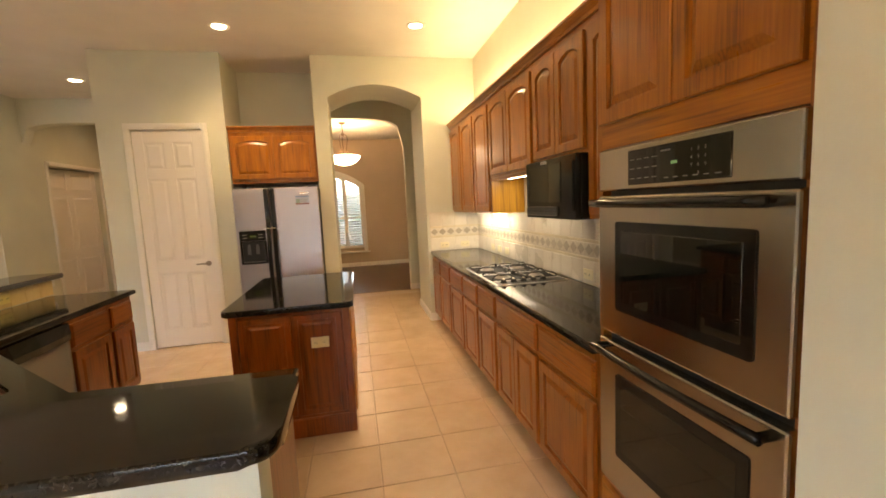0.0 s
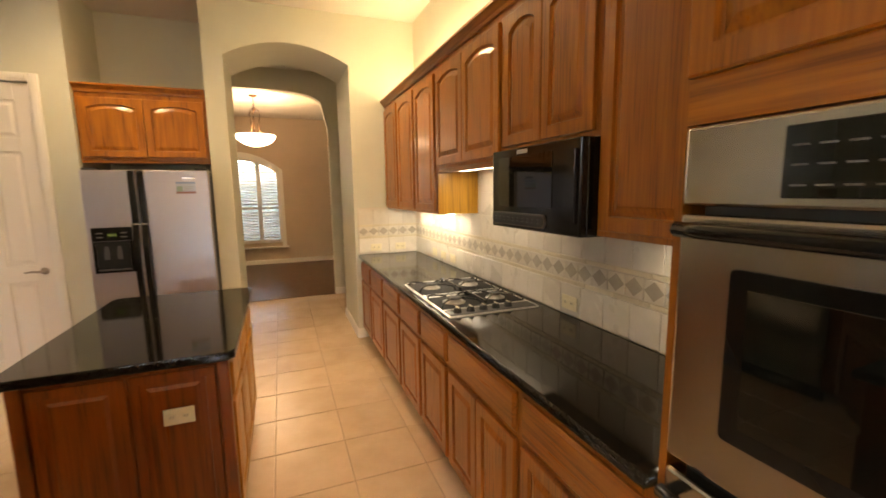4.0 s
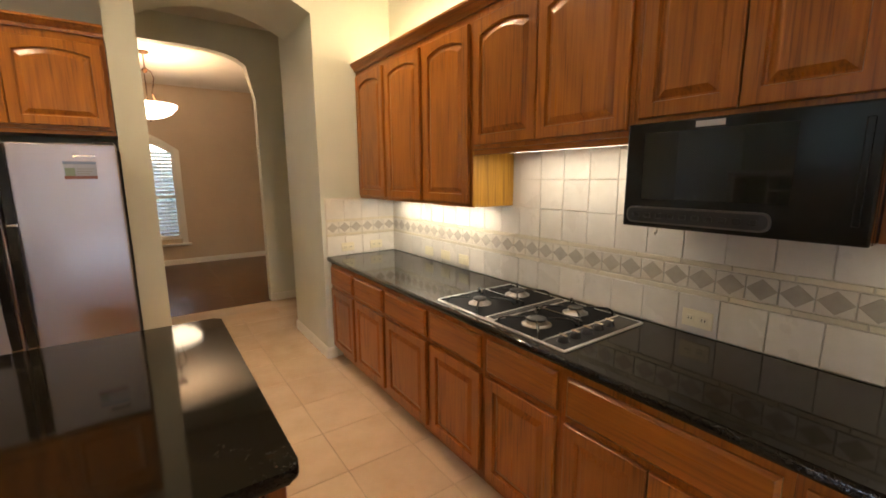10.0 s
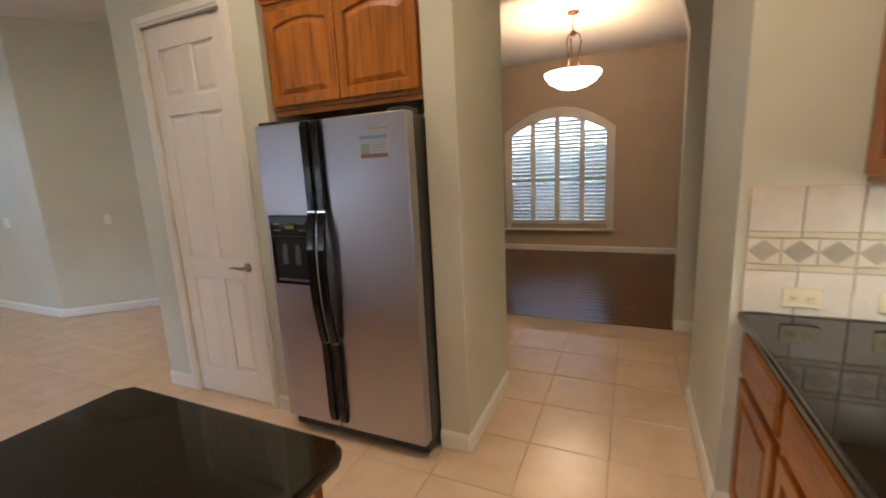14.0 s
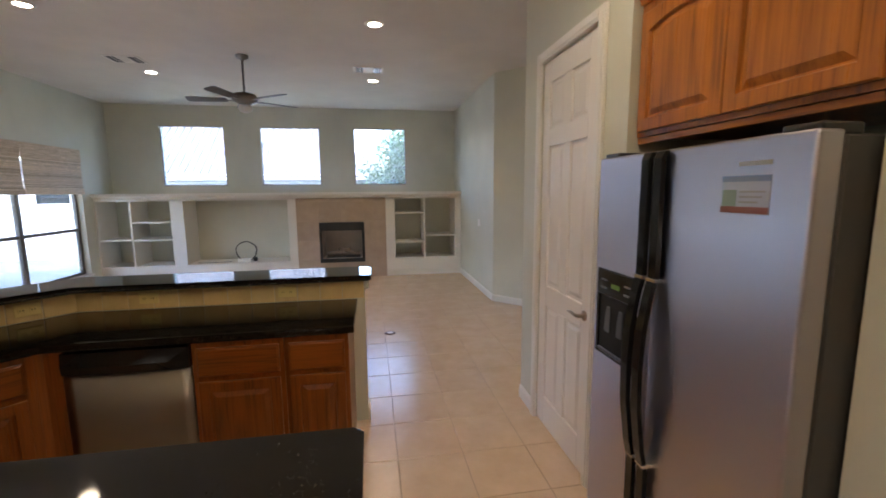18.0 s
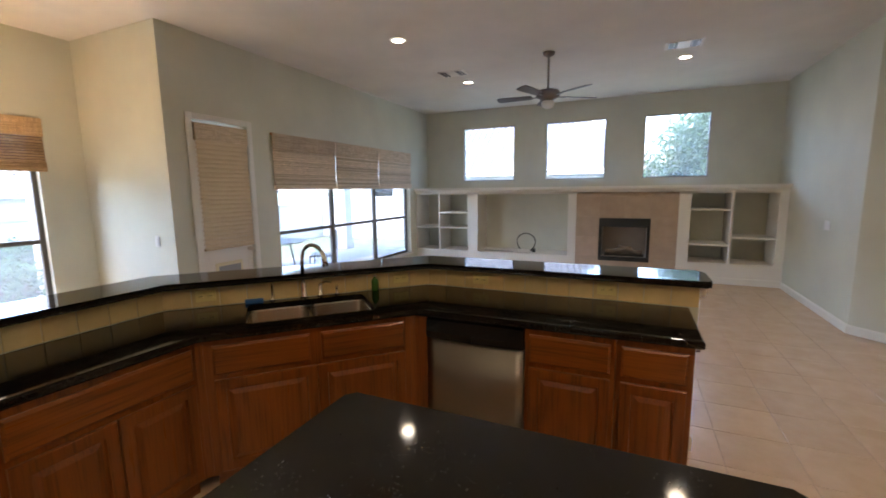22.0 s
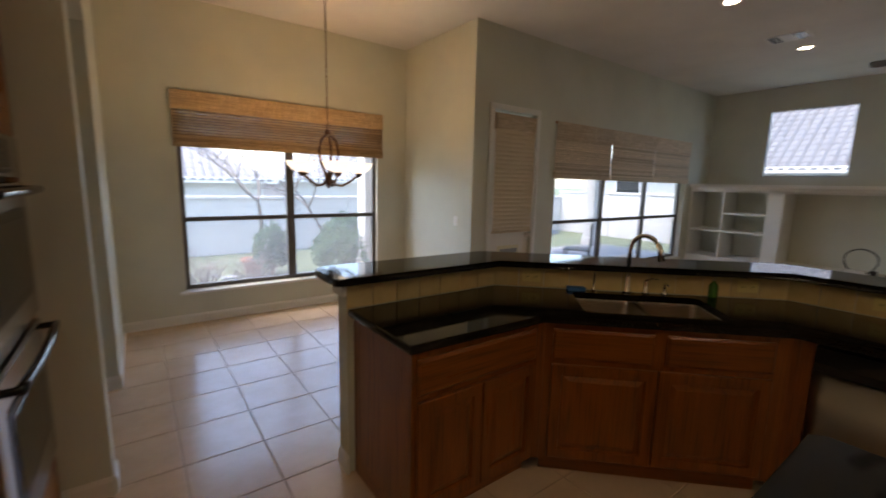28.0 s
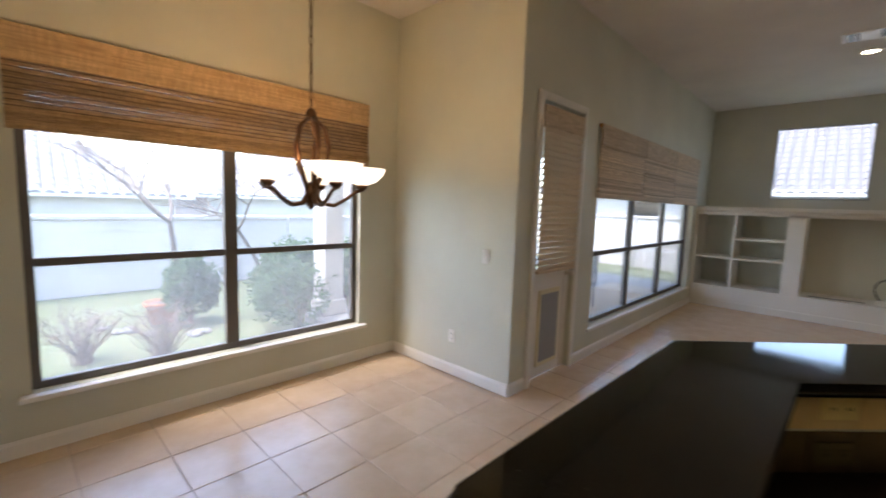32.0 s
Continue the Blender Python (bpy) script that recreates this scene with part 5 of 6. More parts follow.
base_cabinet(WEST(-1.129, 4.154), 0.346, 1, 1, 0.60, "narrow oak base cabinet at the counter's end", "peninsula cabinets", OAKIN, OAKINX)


def dishwasher():
    r = thing("dishwasher", WEST(-1.133, 3.080), "stainless steel dishwasher with a black control strip", "dishwasher")
    part("body", box(0.004, 0.598, 0.02, 0.57, 0.10, 0.865), BLACKM, r)
    part("door", rings_mesh([[(x, 0.02, z), (x + 0.001, -0.018 - 0.016 * math.sin(math.pi * u), z), (x + 0.001, -0.018 - 0.016 * math.sin(math.pi * u), z + 0.608), (x, 0.02, z + 0.61)] for u in [k / 12 for k in range(13)] for x, z in ((0.003 + 0.595 * u, 0.125),)]), STEELZ, r, "bowed brushed steel door", True)
    bm = rings_mesh([[(x, 0.02, 0.74), (x, -0.026 - b, 0.742), (x, -0.034 - b, 0.785), (x, -0.026, 0.855), (x, 0.02, 0.862)] for x, b in ((0.003, 0.0), (0.10, 0.012), (0.30, 0.02), (0.50, 0.012), (0.599, 0.0))])
    part("control_strip", bm, BLACK, r, "black curved control strip")
    part("toe_kick", box(0.003, 0.599, 0.04, 0.06, 0.0, 0.12), BLACKM, r)


dishwasher()

# ---- tiles on walls ----
def tile_mesh(name, w, h, t=0.007, bevel=0.002):
    b = bevel
    ring = lambda i, y: [(i, y, i), (w - i, y, i), (w - i, y, h - i), (i, y, h - i)]
    bm = rings_mesh([ring(0, 0), ring(0, -t + b), ring(b, -t)], cap_first=False)
    me = bpy.data.meshes.new(name)
    bmesh.ops.recalc_face_normals(bm, faces=bm.faces)
    bm.to_mesh(me)
    bm.free()
    return me


def piece(name, me, parent, m, material=None):
    if material and not me.materials:
        me.materials.append(material)
    o = new(name, me)
    o.parent = parent
    o.matrix_basis = m
    return o


def splash(name, m, length, rows_of, label, pitch=0.1618):
    """Tiled splashback: local x along, face towards -y; rows_of(x) gives the height at which the tiles stop."""
    root = tagged(new(name), label, "splashback", kind="structure")
    root.matrix_basis = m
    g = 0.003
    n = int(math.ceil(length / pitch))
    meshes = {}

    def tile(x, z, w, h, kind, mt):
        key = (round(w, 3), round(h, 3), kind)
        if key not in meshes:
            meshes[key] = tile_mesh(kind, w - g, h - g)
        piece(kind, meshes[key], root, pose(x + g / 2, -0.004, z + g / 2), mt)
    for i in range(n):
        x = i * pitch
        w = min(pitch, length - x)
        if w < 0.02:
            continue
        top = rows_of(x + w / 2)
        tile(x, 0.916, w, 0.166, "tile", SPLASH)
        z = 1.230
        while z < top - 0.02:
            h = min(0.1665, top - z)
            tile(x, z, w, h, "tile", SPLASH)
            z += 0.1665
    bp = 0.1045
    nb = int(length / bp)
    bp = length / nb
    for i in range(nb):
        tile(i * bp, 1.108, bp, 0.098, "border_tile", BORDER)
    dm = bpy.data.meshes.new("diamond")
    bm = rings_mesh([[(0.0505 * s * c, y, 0.042 * s * d) for c, d in ((1, 0), (0, 1), (-1, 0), (0, -1))] for s, y in ((1, 0), (1, -0.0004), (0.96, -0.0010))], cap_first=False)
    bmesh.ops.recalc_face_normals(bm, faces=bm.faces)
    bm.to_mesh(dm)
    bm.free()
    for i in range(nb):
        piece("diamond", dm, root, pose((i + 0.5) * bp, -0.0108, 1.157), DIAMOND)
    for z in (1.083, 1.207):
        k = int(length / 0.2) + 1
        for i in range(k):
            a, b = length * i / k, length * (i + 1) / k
            tile(a, z, b - a, 0.0235, "liner", LINER)
    return root


tagged(finish(box(2.366, 2.3695, 2.04, 5.82, 0.9145, 1.73), "grout_east", SPLASHG), "cream grout bed", "splashback", kind="structure")
tagged(finish(box(1.715, 2.366, 5.8165, 5.8195, 0.9145, 1.41), "grout_north", SPLASHG), "cream grout bed", "splashback", kind="structure")
splash("splashback", EAST(2.368, 5.813), 5.813 - 2.04, lambda x: 1.73 if 5.813 - 4.262 < x < 5.813 - 3.297 else 1.405, "cream tiled splashback with a diamond border")
splash("splashback_end", pose(1.718, 5.818, 0), 2.362 - 1.718, lambda x: 1.405, "cream tiled splashback end with a diamond border")
# the tile course behind the sink
pt = tagged(new("splashback_sink"), "beige tiles on the low wall, warm light in their yellow", "splashback", kind="structure")
ptm = {}
for (x0, y0), (x1, y1) in zip(FACE, FACE[1:]):
    a, b = Vector((x0, y0)), Vector((x1, y1))
    L = (b - a).length
    n = max(1, round(L / 0.155))
    w = L / n
    key = round(w, 4)
    if key not in ptm:
        ptm[key] = tile_mesh("tile", w - 0.004, 0.130)
    an = math.degrees(math.atan2(y1 - y0, x1 - x0))
    for i in range(n):
        q = a + (b - a) * (i / n)
        piece("tile", ptm[key], pt, pose(q.x, q.y, 0.917, 0, 0, an), SINKTILE)
FA = math.degrees(math.atan2(1.20, -1.255))
for q, an in (((-0.09, 1.592), 180), ((-0.639, 1.768), FA), ((-1.56, 2.649), FA), ((-1.722, 3.22), 90), ((-1.722, 4.07), 90)):
    outlet(pose(q[0], q[1], 0.985, 0, 0, an), label="ivory double outlet on the tiled low wall", w=0.115, h=0.072, face=YPLATE)

# ---- undercabinet lights ----
def strip(x, y0, y1, z, watts):
    r = thing("undercabinet_light", pose(x, y0, z), "slim lit undercabinet light fitting", "light")
    part("housing", box(-0.035, 0.035, 0, y1 - y0, -0.012, 0.0, 0.003), WHITE, r)
    part("tube", box(-0.02, 0.02, 0.02, y1 - y0 - 0.02, -0.02, -0.0125, 0.003), TUBE, r, "lit tube")
    lamp("undercabinet_lamp", 'AREA', pose(x, (y0 + y1) / 2, z - 0.025), watts * 0.85, (1.0, 0.95, 0.82), 0.05, size_y=(y1 - y0) - 0.04)


strip(2.22, 4.40, 5.60, 1.408, 8)
strip(2.16, 3.36, 4.12, 1.728, 3.5)
strip(2.22, 2.15, 2.50, 1.408, 1.2)
# lights lying on top of the cabinets
def cove(x0, y0, y1, z, watts):
    r = thing("cabinet_top_light", pose(x0, y0, z), "lit strip light on top of the wall cabinets", "light")
    part("tube", box(-0.02, 0.02, 0, y1 - y0, 0.0, 0.03, 0.005), TUBE, r, "lit tube")
    lamp("cabinet_top_lamp", 'AREA', pose(x0, (y0 + y1) / 2, z + 0.04, 180), watts, (1.0, 0.80, 0.45), 0.05, size_y=(y1 - y0))


cove(2.24, 2.2, 5.7, 2.442, 30)

# ---- family room built-ins ----
def builtin():
    X0, X1 = -7.70, -7.10
    r = thing("built_in_shelves", pose(0, 0, 0), "white built-in wall unit with shelves, media niche and mantel", "shelving unit")
    t = 0.035
    part("plinth", box(X0, X1 + 0.0, -0.14, 3.25, 0.0, 0.33, 0.003), WHITE, r)
    part("plinth", box(X0, X1 + 0.0, 4.93, 6.43, 0.0, 0.33, 0.003), WHITE, r)
    for y0, y1 in ((-0.14, -0.10), (1.08, 1.30), (3.10, 3.25), (4.93, 5.11), (6.31, 6.43)):
        part("pilaster", box(X0, X1, y0, y1, 0.33, 1.55, 0.004), WHITE, r)
    for y in (0.425, 5.70):
        part("divider", box(X0, X1 - 0.004, y - t / 2, y + t / 2, 0.33, 1.52, 0.002), WHITE, r)
    for y0, y1, zs in ((-0.10, 0.4075, (0.82,)), (0.4425, 1.08, (0.82, 1.14)), (5.11, 5.6825, (0.65, 1.24)), (5.7175, 6.31, (0.78,))):
        for z in zs:
            part("shelf", box(X0, X1 - 0.01, y0, y1, z - 0.015, z + 0.015, 0.002), WHITE, r)
    for y0, y1 in ((-0.10, 0.4075), (0.4425, 1.08), (1.30, 3.10), (5.11, 5.6825), (5.7175, 6.31)):
        part("floor_panel", box(X0, X1 + 0.008, y0, y1, 0.33, 0.352, 0.003), WHITE, r)
    part("top_rail", box(X0, X1, -0.10, 3.25, 1.52, 1.55), WHITE, r)
    part("top_rail", box(X0, X1, 4.93, 6.31, 1.52, 1.55), WHITE, r)
    # mantel shelf with a moulded front
    prof = [(X0, 1.551), (X1 + 0.0, 1.551), (X1 + 0.01, 1.575), (X1 + 0.045, 1.600), (X1 + 0.05, 1.612), (X1 + 0.09, 1.612), (X1 + 0.09, 1.655), (X0, 1.655)]
    part("mantel", rings_mesh([[(x, y, z) for x, z in prof] for y in (-0.138, 6.428)]), WHITE, r, "white mantel shelf")
    part("base_moulding", box(X1, X1 + 0.014, -0.14, 3.25, 0, 0.11, 0.004), WHITE, r)
    part("base_moulding", box(X1, X1 + 0.014, 4.93, 6.43, 0, 0.11, 0.004), WHITE, r)
    return r


builtin()


def fireplace():
    r = thing("fireplace", pose(0, 0, 0), "gas fireplace with a black firebox in a tan tiled surround", "fireplace")
    X = -7.10
    y0, y1, z0, z1 = 3.66, 4.51, 0.30, 1.08
    # surround as tiles
    g = 0.004
    part("backing", box(-7.69, X - 0.012, 3.25, y0, 0.0, 1.54), SURROUND, r)
    part("backing", box(-7.69, X - 0.012, y1, 4.93, 0.0, 1.54), SURROUND, r)
    part("backing", box(-7.69, X - 0.012, y0, y1, z1, 1.54), SURROUND, r)
    part("backing", box(-7.69, X - 0.012, y0, y1, 0.0, z0), SURROUND, r)
    def tiles(a0, a1, b0, b1, na, nb):
        for i in range(na):
            for j in range(nb):
                u0, u1 = a0 + (a1 - a0) * i / na, a0 + (a1 - a0) * (i + 1) / na
                v0, v1 = b0 + (b1 - b0) * j / nb, b0 + (b1 - b0) * (j + 1) / nb
                part("tile", box(X - 0.012, X - 0.004, u0 + g / 2, u1 - g / 2, v0 + g / 2, v1 - g / 2, 0.0015), SURROUND, r)
    tiles(3.25, y0, 0.0, 1.47, 1, 4)
    tiles(y1, 4.93, 0.0, 1.47, 1, 4)
    tiles(y0, y1, z1, 1.47, 2, 1)
    tiles(y0, y1, 0.0, z0, 2, 1)
    fb = part("firebox_frame", box(X - 0.004, X + 0.012, y0, y0 + 0.05, z0, z1, 0.003), BLACKM, r)
    part("firebox_frame", box(X - 0.004, X + 0.012, y1 - 0.05, y1, z0, z1, 0.003), BLACKM, r)
    part("firebox_frame", box(X - 0.004, X + 0.012, y0 + 0.05, y1 - 0.05, z1 - 0.16, z1, 0.003), BLACKM, r)
    part("firebox_frame", box(X - 0.004, X + 0.012, y0 + 0.05, y1 - 0.05, z0, z0 + 0.08, 0.003), BLACKM, r)
    for k in range(3):
        part("louvre", box(X + 0.012, X + 0.018, y0 + 0.07, y1 - 0.07, z0 + 0.012 + k * 0.022, z0 + 0.022 + k * 0.022), IRON, fb)
    brick = paint("smoke_stained_firebrick", (0.50, 0.45, 0.41), 0.9, 0.6, 0.2)
    part("firebox_back", box(-7.60, -7.58, y0 + 0.05, y1 - 0.05, z0 + 0.08, z1 - 0.10), brick, r)
    part("firebox_side", box(-7.58, X - 0.004, y0 + 0.03, y0 + 0.05, z0 + 0.08, z1 - 0.10), brick, r)
    part("firebox_side", box(-7.58, X - 0.004, y1 - 0.05, y1 - 0.03, z0 + 0.08, z1 - 0.10), brick, r)
    part("firebox_floor", box(-7.58, X - 0.004, y0 + 0.05, y1 - 0.05, z0 + 0.06, z0 + 0.08), brick, r)
    logm = paint("charred_log", (0.24, 0.19, 0.15), 0.9, 1.0, 0.3)
    for a, b, rr in (((-7.34, 3.78, 0.43), (-7.30, 4.40, 0.44), 0.05), ((-7.24, 3.82, 0.43), (-7.30, 4.22, 0.53), 0.04), ((-7.22, 4.36, 0.43), (-7.32, 4.0, 0.54), 0.038)):
        part("log", cyl(rr, a, b, 9, rr * 0.85), logm, r, "ceramic log", True)
    part("grate", box(-7.38, -7.18, 3.76, 4.42, 0.383, 0.395, 0.003), IRON, r)
    return r


fireplace()
# loop of cable standing in the media niche
cb = thing("coiled_cable", pose(-7.30, 2.27, 0.353), "black loop of cable over a small white box", "cable")
part("coil", tube([(0.0, 0.185 * math.cos(a) * (1 + 0.05 * math.sin(3 * a)), 0.195 + 0.185 * math.sin(a)) for a in [2 * math.pi * k / 24 * 0.88 - 1.2 for k in range(25)]], 0.011, 6), BLACKM, cb, "", True)
part("plug", box(-0.03, 0.03, 0.12, 0.19, 0.0, 0.075, 0.008), BLACKM, cb)
part("box", box(-0.05, 0.05, -0.16, 0.08, 0.0, 0.06, 0.006), WHITE, cb, "small white box")
# flat cable on the niche floor
cb = thing("loose_cable", pose(-7.25, 1.5, 0.353), "thin black cable lying in the media niche", "cable")
part("cord", tube([(0.02 * math.sin(k * 0.9), 0.10 * k - 0.1, 0.006) for k in range(7)], 0.005, 6), BLACKM, cb, "", True)


# ---- ceiling fan ----
def ceiling_fan():
    r = thing("ceiling_fan", pose(-4.50, 3.16, CEIL), "dark metal ceiling fan with five grey blades and a light", "ceiling fan")
    metal = mat("dark_fan_metal", (0.22, 0.20, 0.185), 0.35, 0.9)
    part("canopy", lathe([(0, 0), (0.075, 0), (0.072, -0.03), (0.03, -0.055), (0.016, -0.06), (0, -0.06)], 20), metal, r, "", True)
    part("downrod", cyl(0.013, (0, 0, -0.055), (0, 0, -0.44), 10), metal, r)
    part("motor", lathe([(0, -0.43), (0.04, -0.435), (0.13, -0.46), (0.15, -0.50), (0.145, -0.54), (0.09, -0.565), (0.06, -0.585), (0, -0.585)], 24), metal, r, "dark metal motor housing", True)
    part("light_kit", lathe([(0.06, -0.585), (0.075, -0.595), (0.085, -0.62), (0.07, -0.655), (0.03, -0.675), (0, -0.68)], 20), mat("frosted_glass", (0.75, 0.75, 0.75), 0.4), r, "unlit frosted glass bowl", True)
    bl = mat("grey_blade", (0.13, 0.125, 0.13), 0.45)
    for k in range(5):
        m = pose(0, 0, -0.53, 0, 0, 72 * k + 54)
        arm = part("blade_arm", box(0.13, 0.24, -0.022, 0.022, -0.008, 0.0, 0.003), metal, r, m=m)
        bm = prism(rounded([(0.20, -0.055), (0.66, -0.072), (0.66, 0.072), (0.20, 0.055)], [0.02, 0.05, 0.05, 0.02], 4), -0.004, 0.004)
        part("blade", bm, bl, r, "grey fan blade", m=m @ pose(0, 0, 0.004, 11))


ceiling_fan()


def downlight(x, y):
    r = thing("recessed_light", pose(x, y, CEIL), "lit round recessed ceiling light with a white trim", "ceiling light", "recessed ceiling lights")
    part("trim_ring", lathe([(0.062, -0.001), (0.095, -0.001), (0.093, -0.007), (0.066, -0.010), (0.062, -0.004)], 24), WHITE, r, "", True)
    part("lens", lathe([(0, -0.003), (0.061, -0.003), (0.060, -0.0055), (0, -0.0065)], 24), LAMPON, r, "lit lens", True)


for x, y, *_ in DOWN:
    downlight(x, y)


def ceiling_vent(x, y):
    r = thing("ceiling_vent", pose(x, y, CEIL), "white louvred ceiling air vent", "vent")
    part("frame", box(-0.15, 0.15, -0.20, 0.20, -0.008, -0.001, 0.003), WHITE, r)
    for k in range(3):
        part("dark_gap", box(-0.12, 0.12, -0.17 + k * 0.12, -0.07 + k * 0.12, -0.0105, -0.0085), BLACKM if k != 1 else WHITE, r)
    for k in range(6):
        part("slat", box(-0.12, 0.12, -0.17 + k * 0.062, -0.163 + k * 0.062, -0.014, -0.0108, 0.001), WHITE, r)


ceiling_vent(-4.85, 1.71)
ceiling_vent(-4.90, 4.67)
r = thing("floor_vent", pose(-3.61, 4.825, 0.001), "round metal floor outlet cover", "vent")
part("cover", lathe([(0, 0.006), (0.05, 0.006), (0.062, 0.003), (0.065, 0.0)], 20), BRONZE, r, "", True)
part("cap", lathe([(0, 0.008), (0.03, 0.008), (0.034, 0.0062)], 16), NICKEL, r, "", True)


# ---- pendant in the dining room ----
def pendant():
    r = thing("pendant_lamp", pose(0.655, 9.26, 3.40), "bronze pendant lamp with a lit alabaster bowl", "lamp")
    part("canopy", lathe([(0, -0.21), (0.07, -0.21), (0.06, -0.235), (0.012, -0.25), (0, -0.25)], 18), BRONZE, r, "", True)
    part("rod", cyl(0.008, (0, 0, -0.24), (0, 0, -0.42), 8), BRONZE, r)
    part("hub", lathe([(0, -0.40), (0.02, -0.41), (0.035, -0.44), (0.02, -0.47), (0, -0.48)], 14), BRONZE, r, "", True)
    for k in range(3):
        a = 2 * math.pi * k / 3 + 0.4
        pts = [(rr * math.cos(a), rr * math.sin(a), z) for rr, z in ((0.015, -0.42), (0.07, -0.45), (0.095, -0.52), (0.075, -0.63), (0.055, -0.72), (0.08, -0.80), (0.27, -0.875))]
        part("arm", tube(pts, 0.007, 6), BRONZE, r, "", True)
    part("bowl", lathe([(0.315, -0.86), (0.32, -0.868), (0.305, -0.91), (0.25, -0.97), (0.16, -1.02), (0.06, -1.045), (0, -1.05), (0, -1.04), (0.15, -1.01), (0.24, -0.96), (0.295, -0.905), (0.31, -0.868)], 36), BOWL, r, "lit alabaster bowl", True)
    part("finial", lathe([(0, -1.05), (0.014, -1.052), (0.01, -1.075), (0, -1.085)], 12), BRONZE, r, "", True)


pendant()
lamp("pendant_light", 'POINT', pose(0.655, 9.26, 2.50), 60, (1.0, 0.74, 0.50), 0.12)


# ---- chandelier in the nook ----
def chandelier():
    r = thing("chandelier", pose(-0.18, -0.48, CEIL + 0.03), "dark bronze five-arm chandelier with lit white glass bowls", "chandelier")
    part("canopy", lathe([(0, -0.03), (0.065, -0.03), (0.06, -0.05), (0.012, -0.065), (0, -0.065)], 18), BRONZE, r, "", True)
    n = 26
    link = None
    z = -0.03
    step = (1.30 - 0.03) / n
    for k in range(n):
        pts = [(0.008 * math.cos(a), 0, 0.030 * math.sin(a)) for a in [2 * math.pi * q / 10 for q in range(11)]]
        if link is None:
            link = part("chain_link", tube(pts, 0.0028, 5), BRONZE, r, m=pose(0, 0, z - step / 2, 0, 0, 0))
        else:
            o = new("chain_link", link.data)
            o.parent = r
            o.matrix_basis = pose(0, 0, z - step / 2, 0, 0, 90 * (k % 2))
        z -= step
    part("top_ring", lathe([(0, -1.29), (0.02, -1.30), (0.03, -1.33), (0.02, -1.35), (0, -1.36)], 14), BRONZE, r, "", True)
    part("hub", lathe([(0, -1.70), (0.026, -1.705), (0.036, -1.74), (0.036, -1.79), (0.026, -1.83), (0.010, -1.85), (0, -1.86)], 14), BRONZE, r, "", True)
    bowlp = [(0.03, 0.0), (0.085, 0.022), (0.122, 0.058), (0.140, 0.098), (0.134, 0.098), (0.115, 0.060), (0.08, 0.030), (0.0, 0.008)]
    for k in range(5):
        a = 2 * math.pi * k / 5 + 0.25
        f = lambda rr, zz: (rr * math.cos(a), rr * math.sin(a), zz)
        part("strap", tube([f(0.012, -1.34), f(0.075, -1.40), f(0.098, -1.50), f(0.085, -1.60), f(0.04, -1.70), f(0.02, -1.76)], [0.010, 0.013, 0.014, 0.014, 0.013, 0.013], 8), BRONZE, r, "curved upper strap", True)
        part("arm", tube([f(0.02, -1.76), f(0.06, -1.82), f(0.13, -1.83), f(0.20, -1.79), f(0.255, -1.745), f(0.29, -1.735)], [0.014, 0.013, 0.012, 0.011, 0.010, 0.010], 8), BRONZE, r, "curved arm", True)
        c = f(0.29, 0)
        cup = part("cup", lathe([(0, -1.745), (0.012, -1.742), (0.034, -1.72), (0.036, -1.705), (0, -1.70)], 14), BRONZE, r, "", True, pose(c[0], c[1], 0))
        part("shade", lathe([(x, zz - 1.705) for x, zz in bowlp], 22), BOWLW, r, "lit white glass bowl", True, pose(c[0], c[1], 0))


chandelier()
for k in range(5):
    a = 2 * math.pi * k / 5 + 0.25
    lamp("chandelier_light", 'POINT', pose(-0.18 + 0.29 * math.cos(a), -0.48 + 0.29 * math.sin(a), CEIL - 1.585), 9.5, (1.0, 0.64, 0.32), 0.03)


# ---- woven shades ----
def bamboo(name, c0, c1, upright=False):
    """Woven splints: fine threads along one way, and tone that changes from strip to strip."""
    m = mat(name, c1, 0.7)
    n, l, b = nodes_of(m)
    fine = noise_tex(m, coords(m, (1, 1, 0.06) if upright else (0.04, 1, 1)), 230.0, 2)
    cross = noise_tex(m, coords(m, (0.05, 1, 1) if upright else (1, 1, 0.1)), 90.0, 2)
    col = ramp(m, fine, [(0.34, c0), (0.52, c1), (0.68, tuple(min(1, c * 1.3) for c in c1))])
    col = mix(m, 1.0, col, ramp(m, cross, [(0.35, (0.80, 0.78, 0.75)), (0.6, (1.05, 1.05, 1.05))]), 'MULTIPLY')
    oi = n.new("ShaderNodeObjectInfo")
    col = mix(m, 1.0, col, ramp(m, oi.outputs["Random"], [(0.0, (0.62, 0.60, 0.57)), (0.3, (0.92, 0.92, 0.92)), (1.0, (1.12, 1.12, 1.12))]), 'MULTIPLY')
    l.new(col, b.inputs["Base Color"])
    bump(m, fine, 0.4, 0.002)
    tr = n.new("ShaderNodeBsdfTranslucent")
    l.new(col, tr.inputs["Color"])
    mx = n.new("ShaderNodeMixShader")
    mx.inputs[0].default_value = 0.14
    l.new(b.outputs[0], mx.inputs[1])
    l.new(tr.outputs[0], mx.inputs[2])
    l.new(mx.outputs[0], n["Material Output"].inputs[0])
    return m


BAMBOO = bamboo("woven_bamboo", (0.28, 0.18, 0.085), (0.42, 0.28, 0.145))
BAMBOOV = bamboo("woven_bamboo_valance", (0.48, 0.32, 0.165), (0.58, 0.40, 0.215), True)
BAMBOOD = bamboo("dark_bamboo_weft", (0.10, 0.06, 0.03), (0.15, 0.09, 0.045))
WEAVE2 = bamboo("pale_woven_grass", (0.64, 0.51, 0.36), (0.72, 0.59, 0.43))
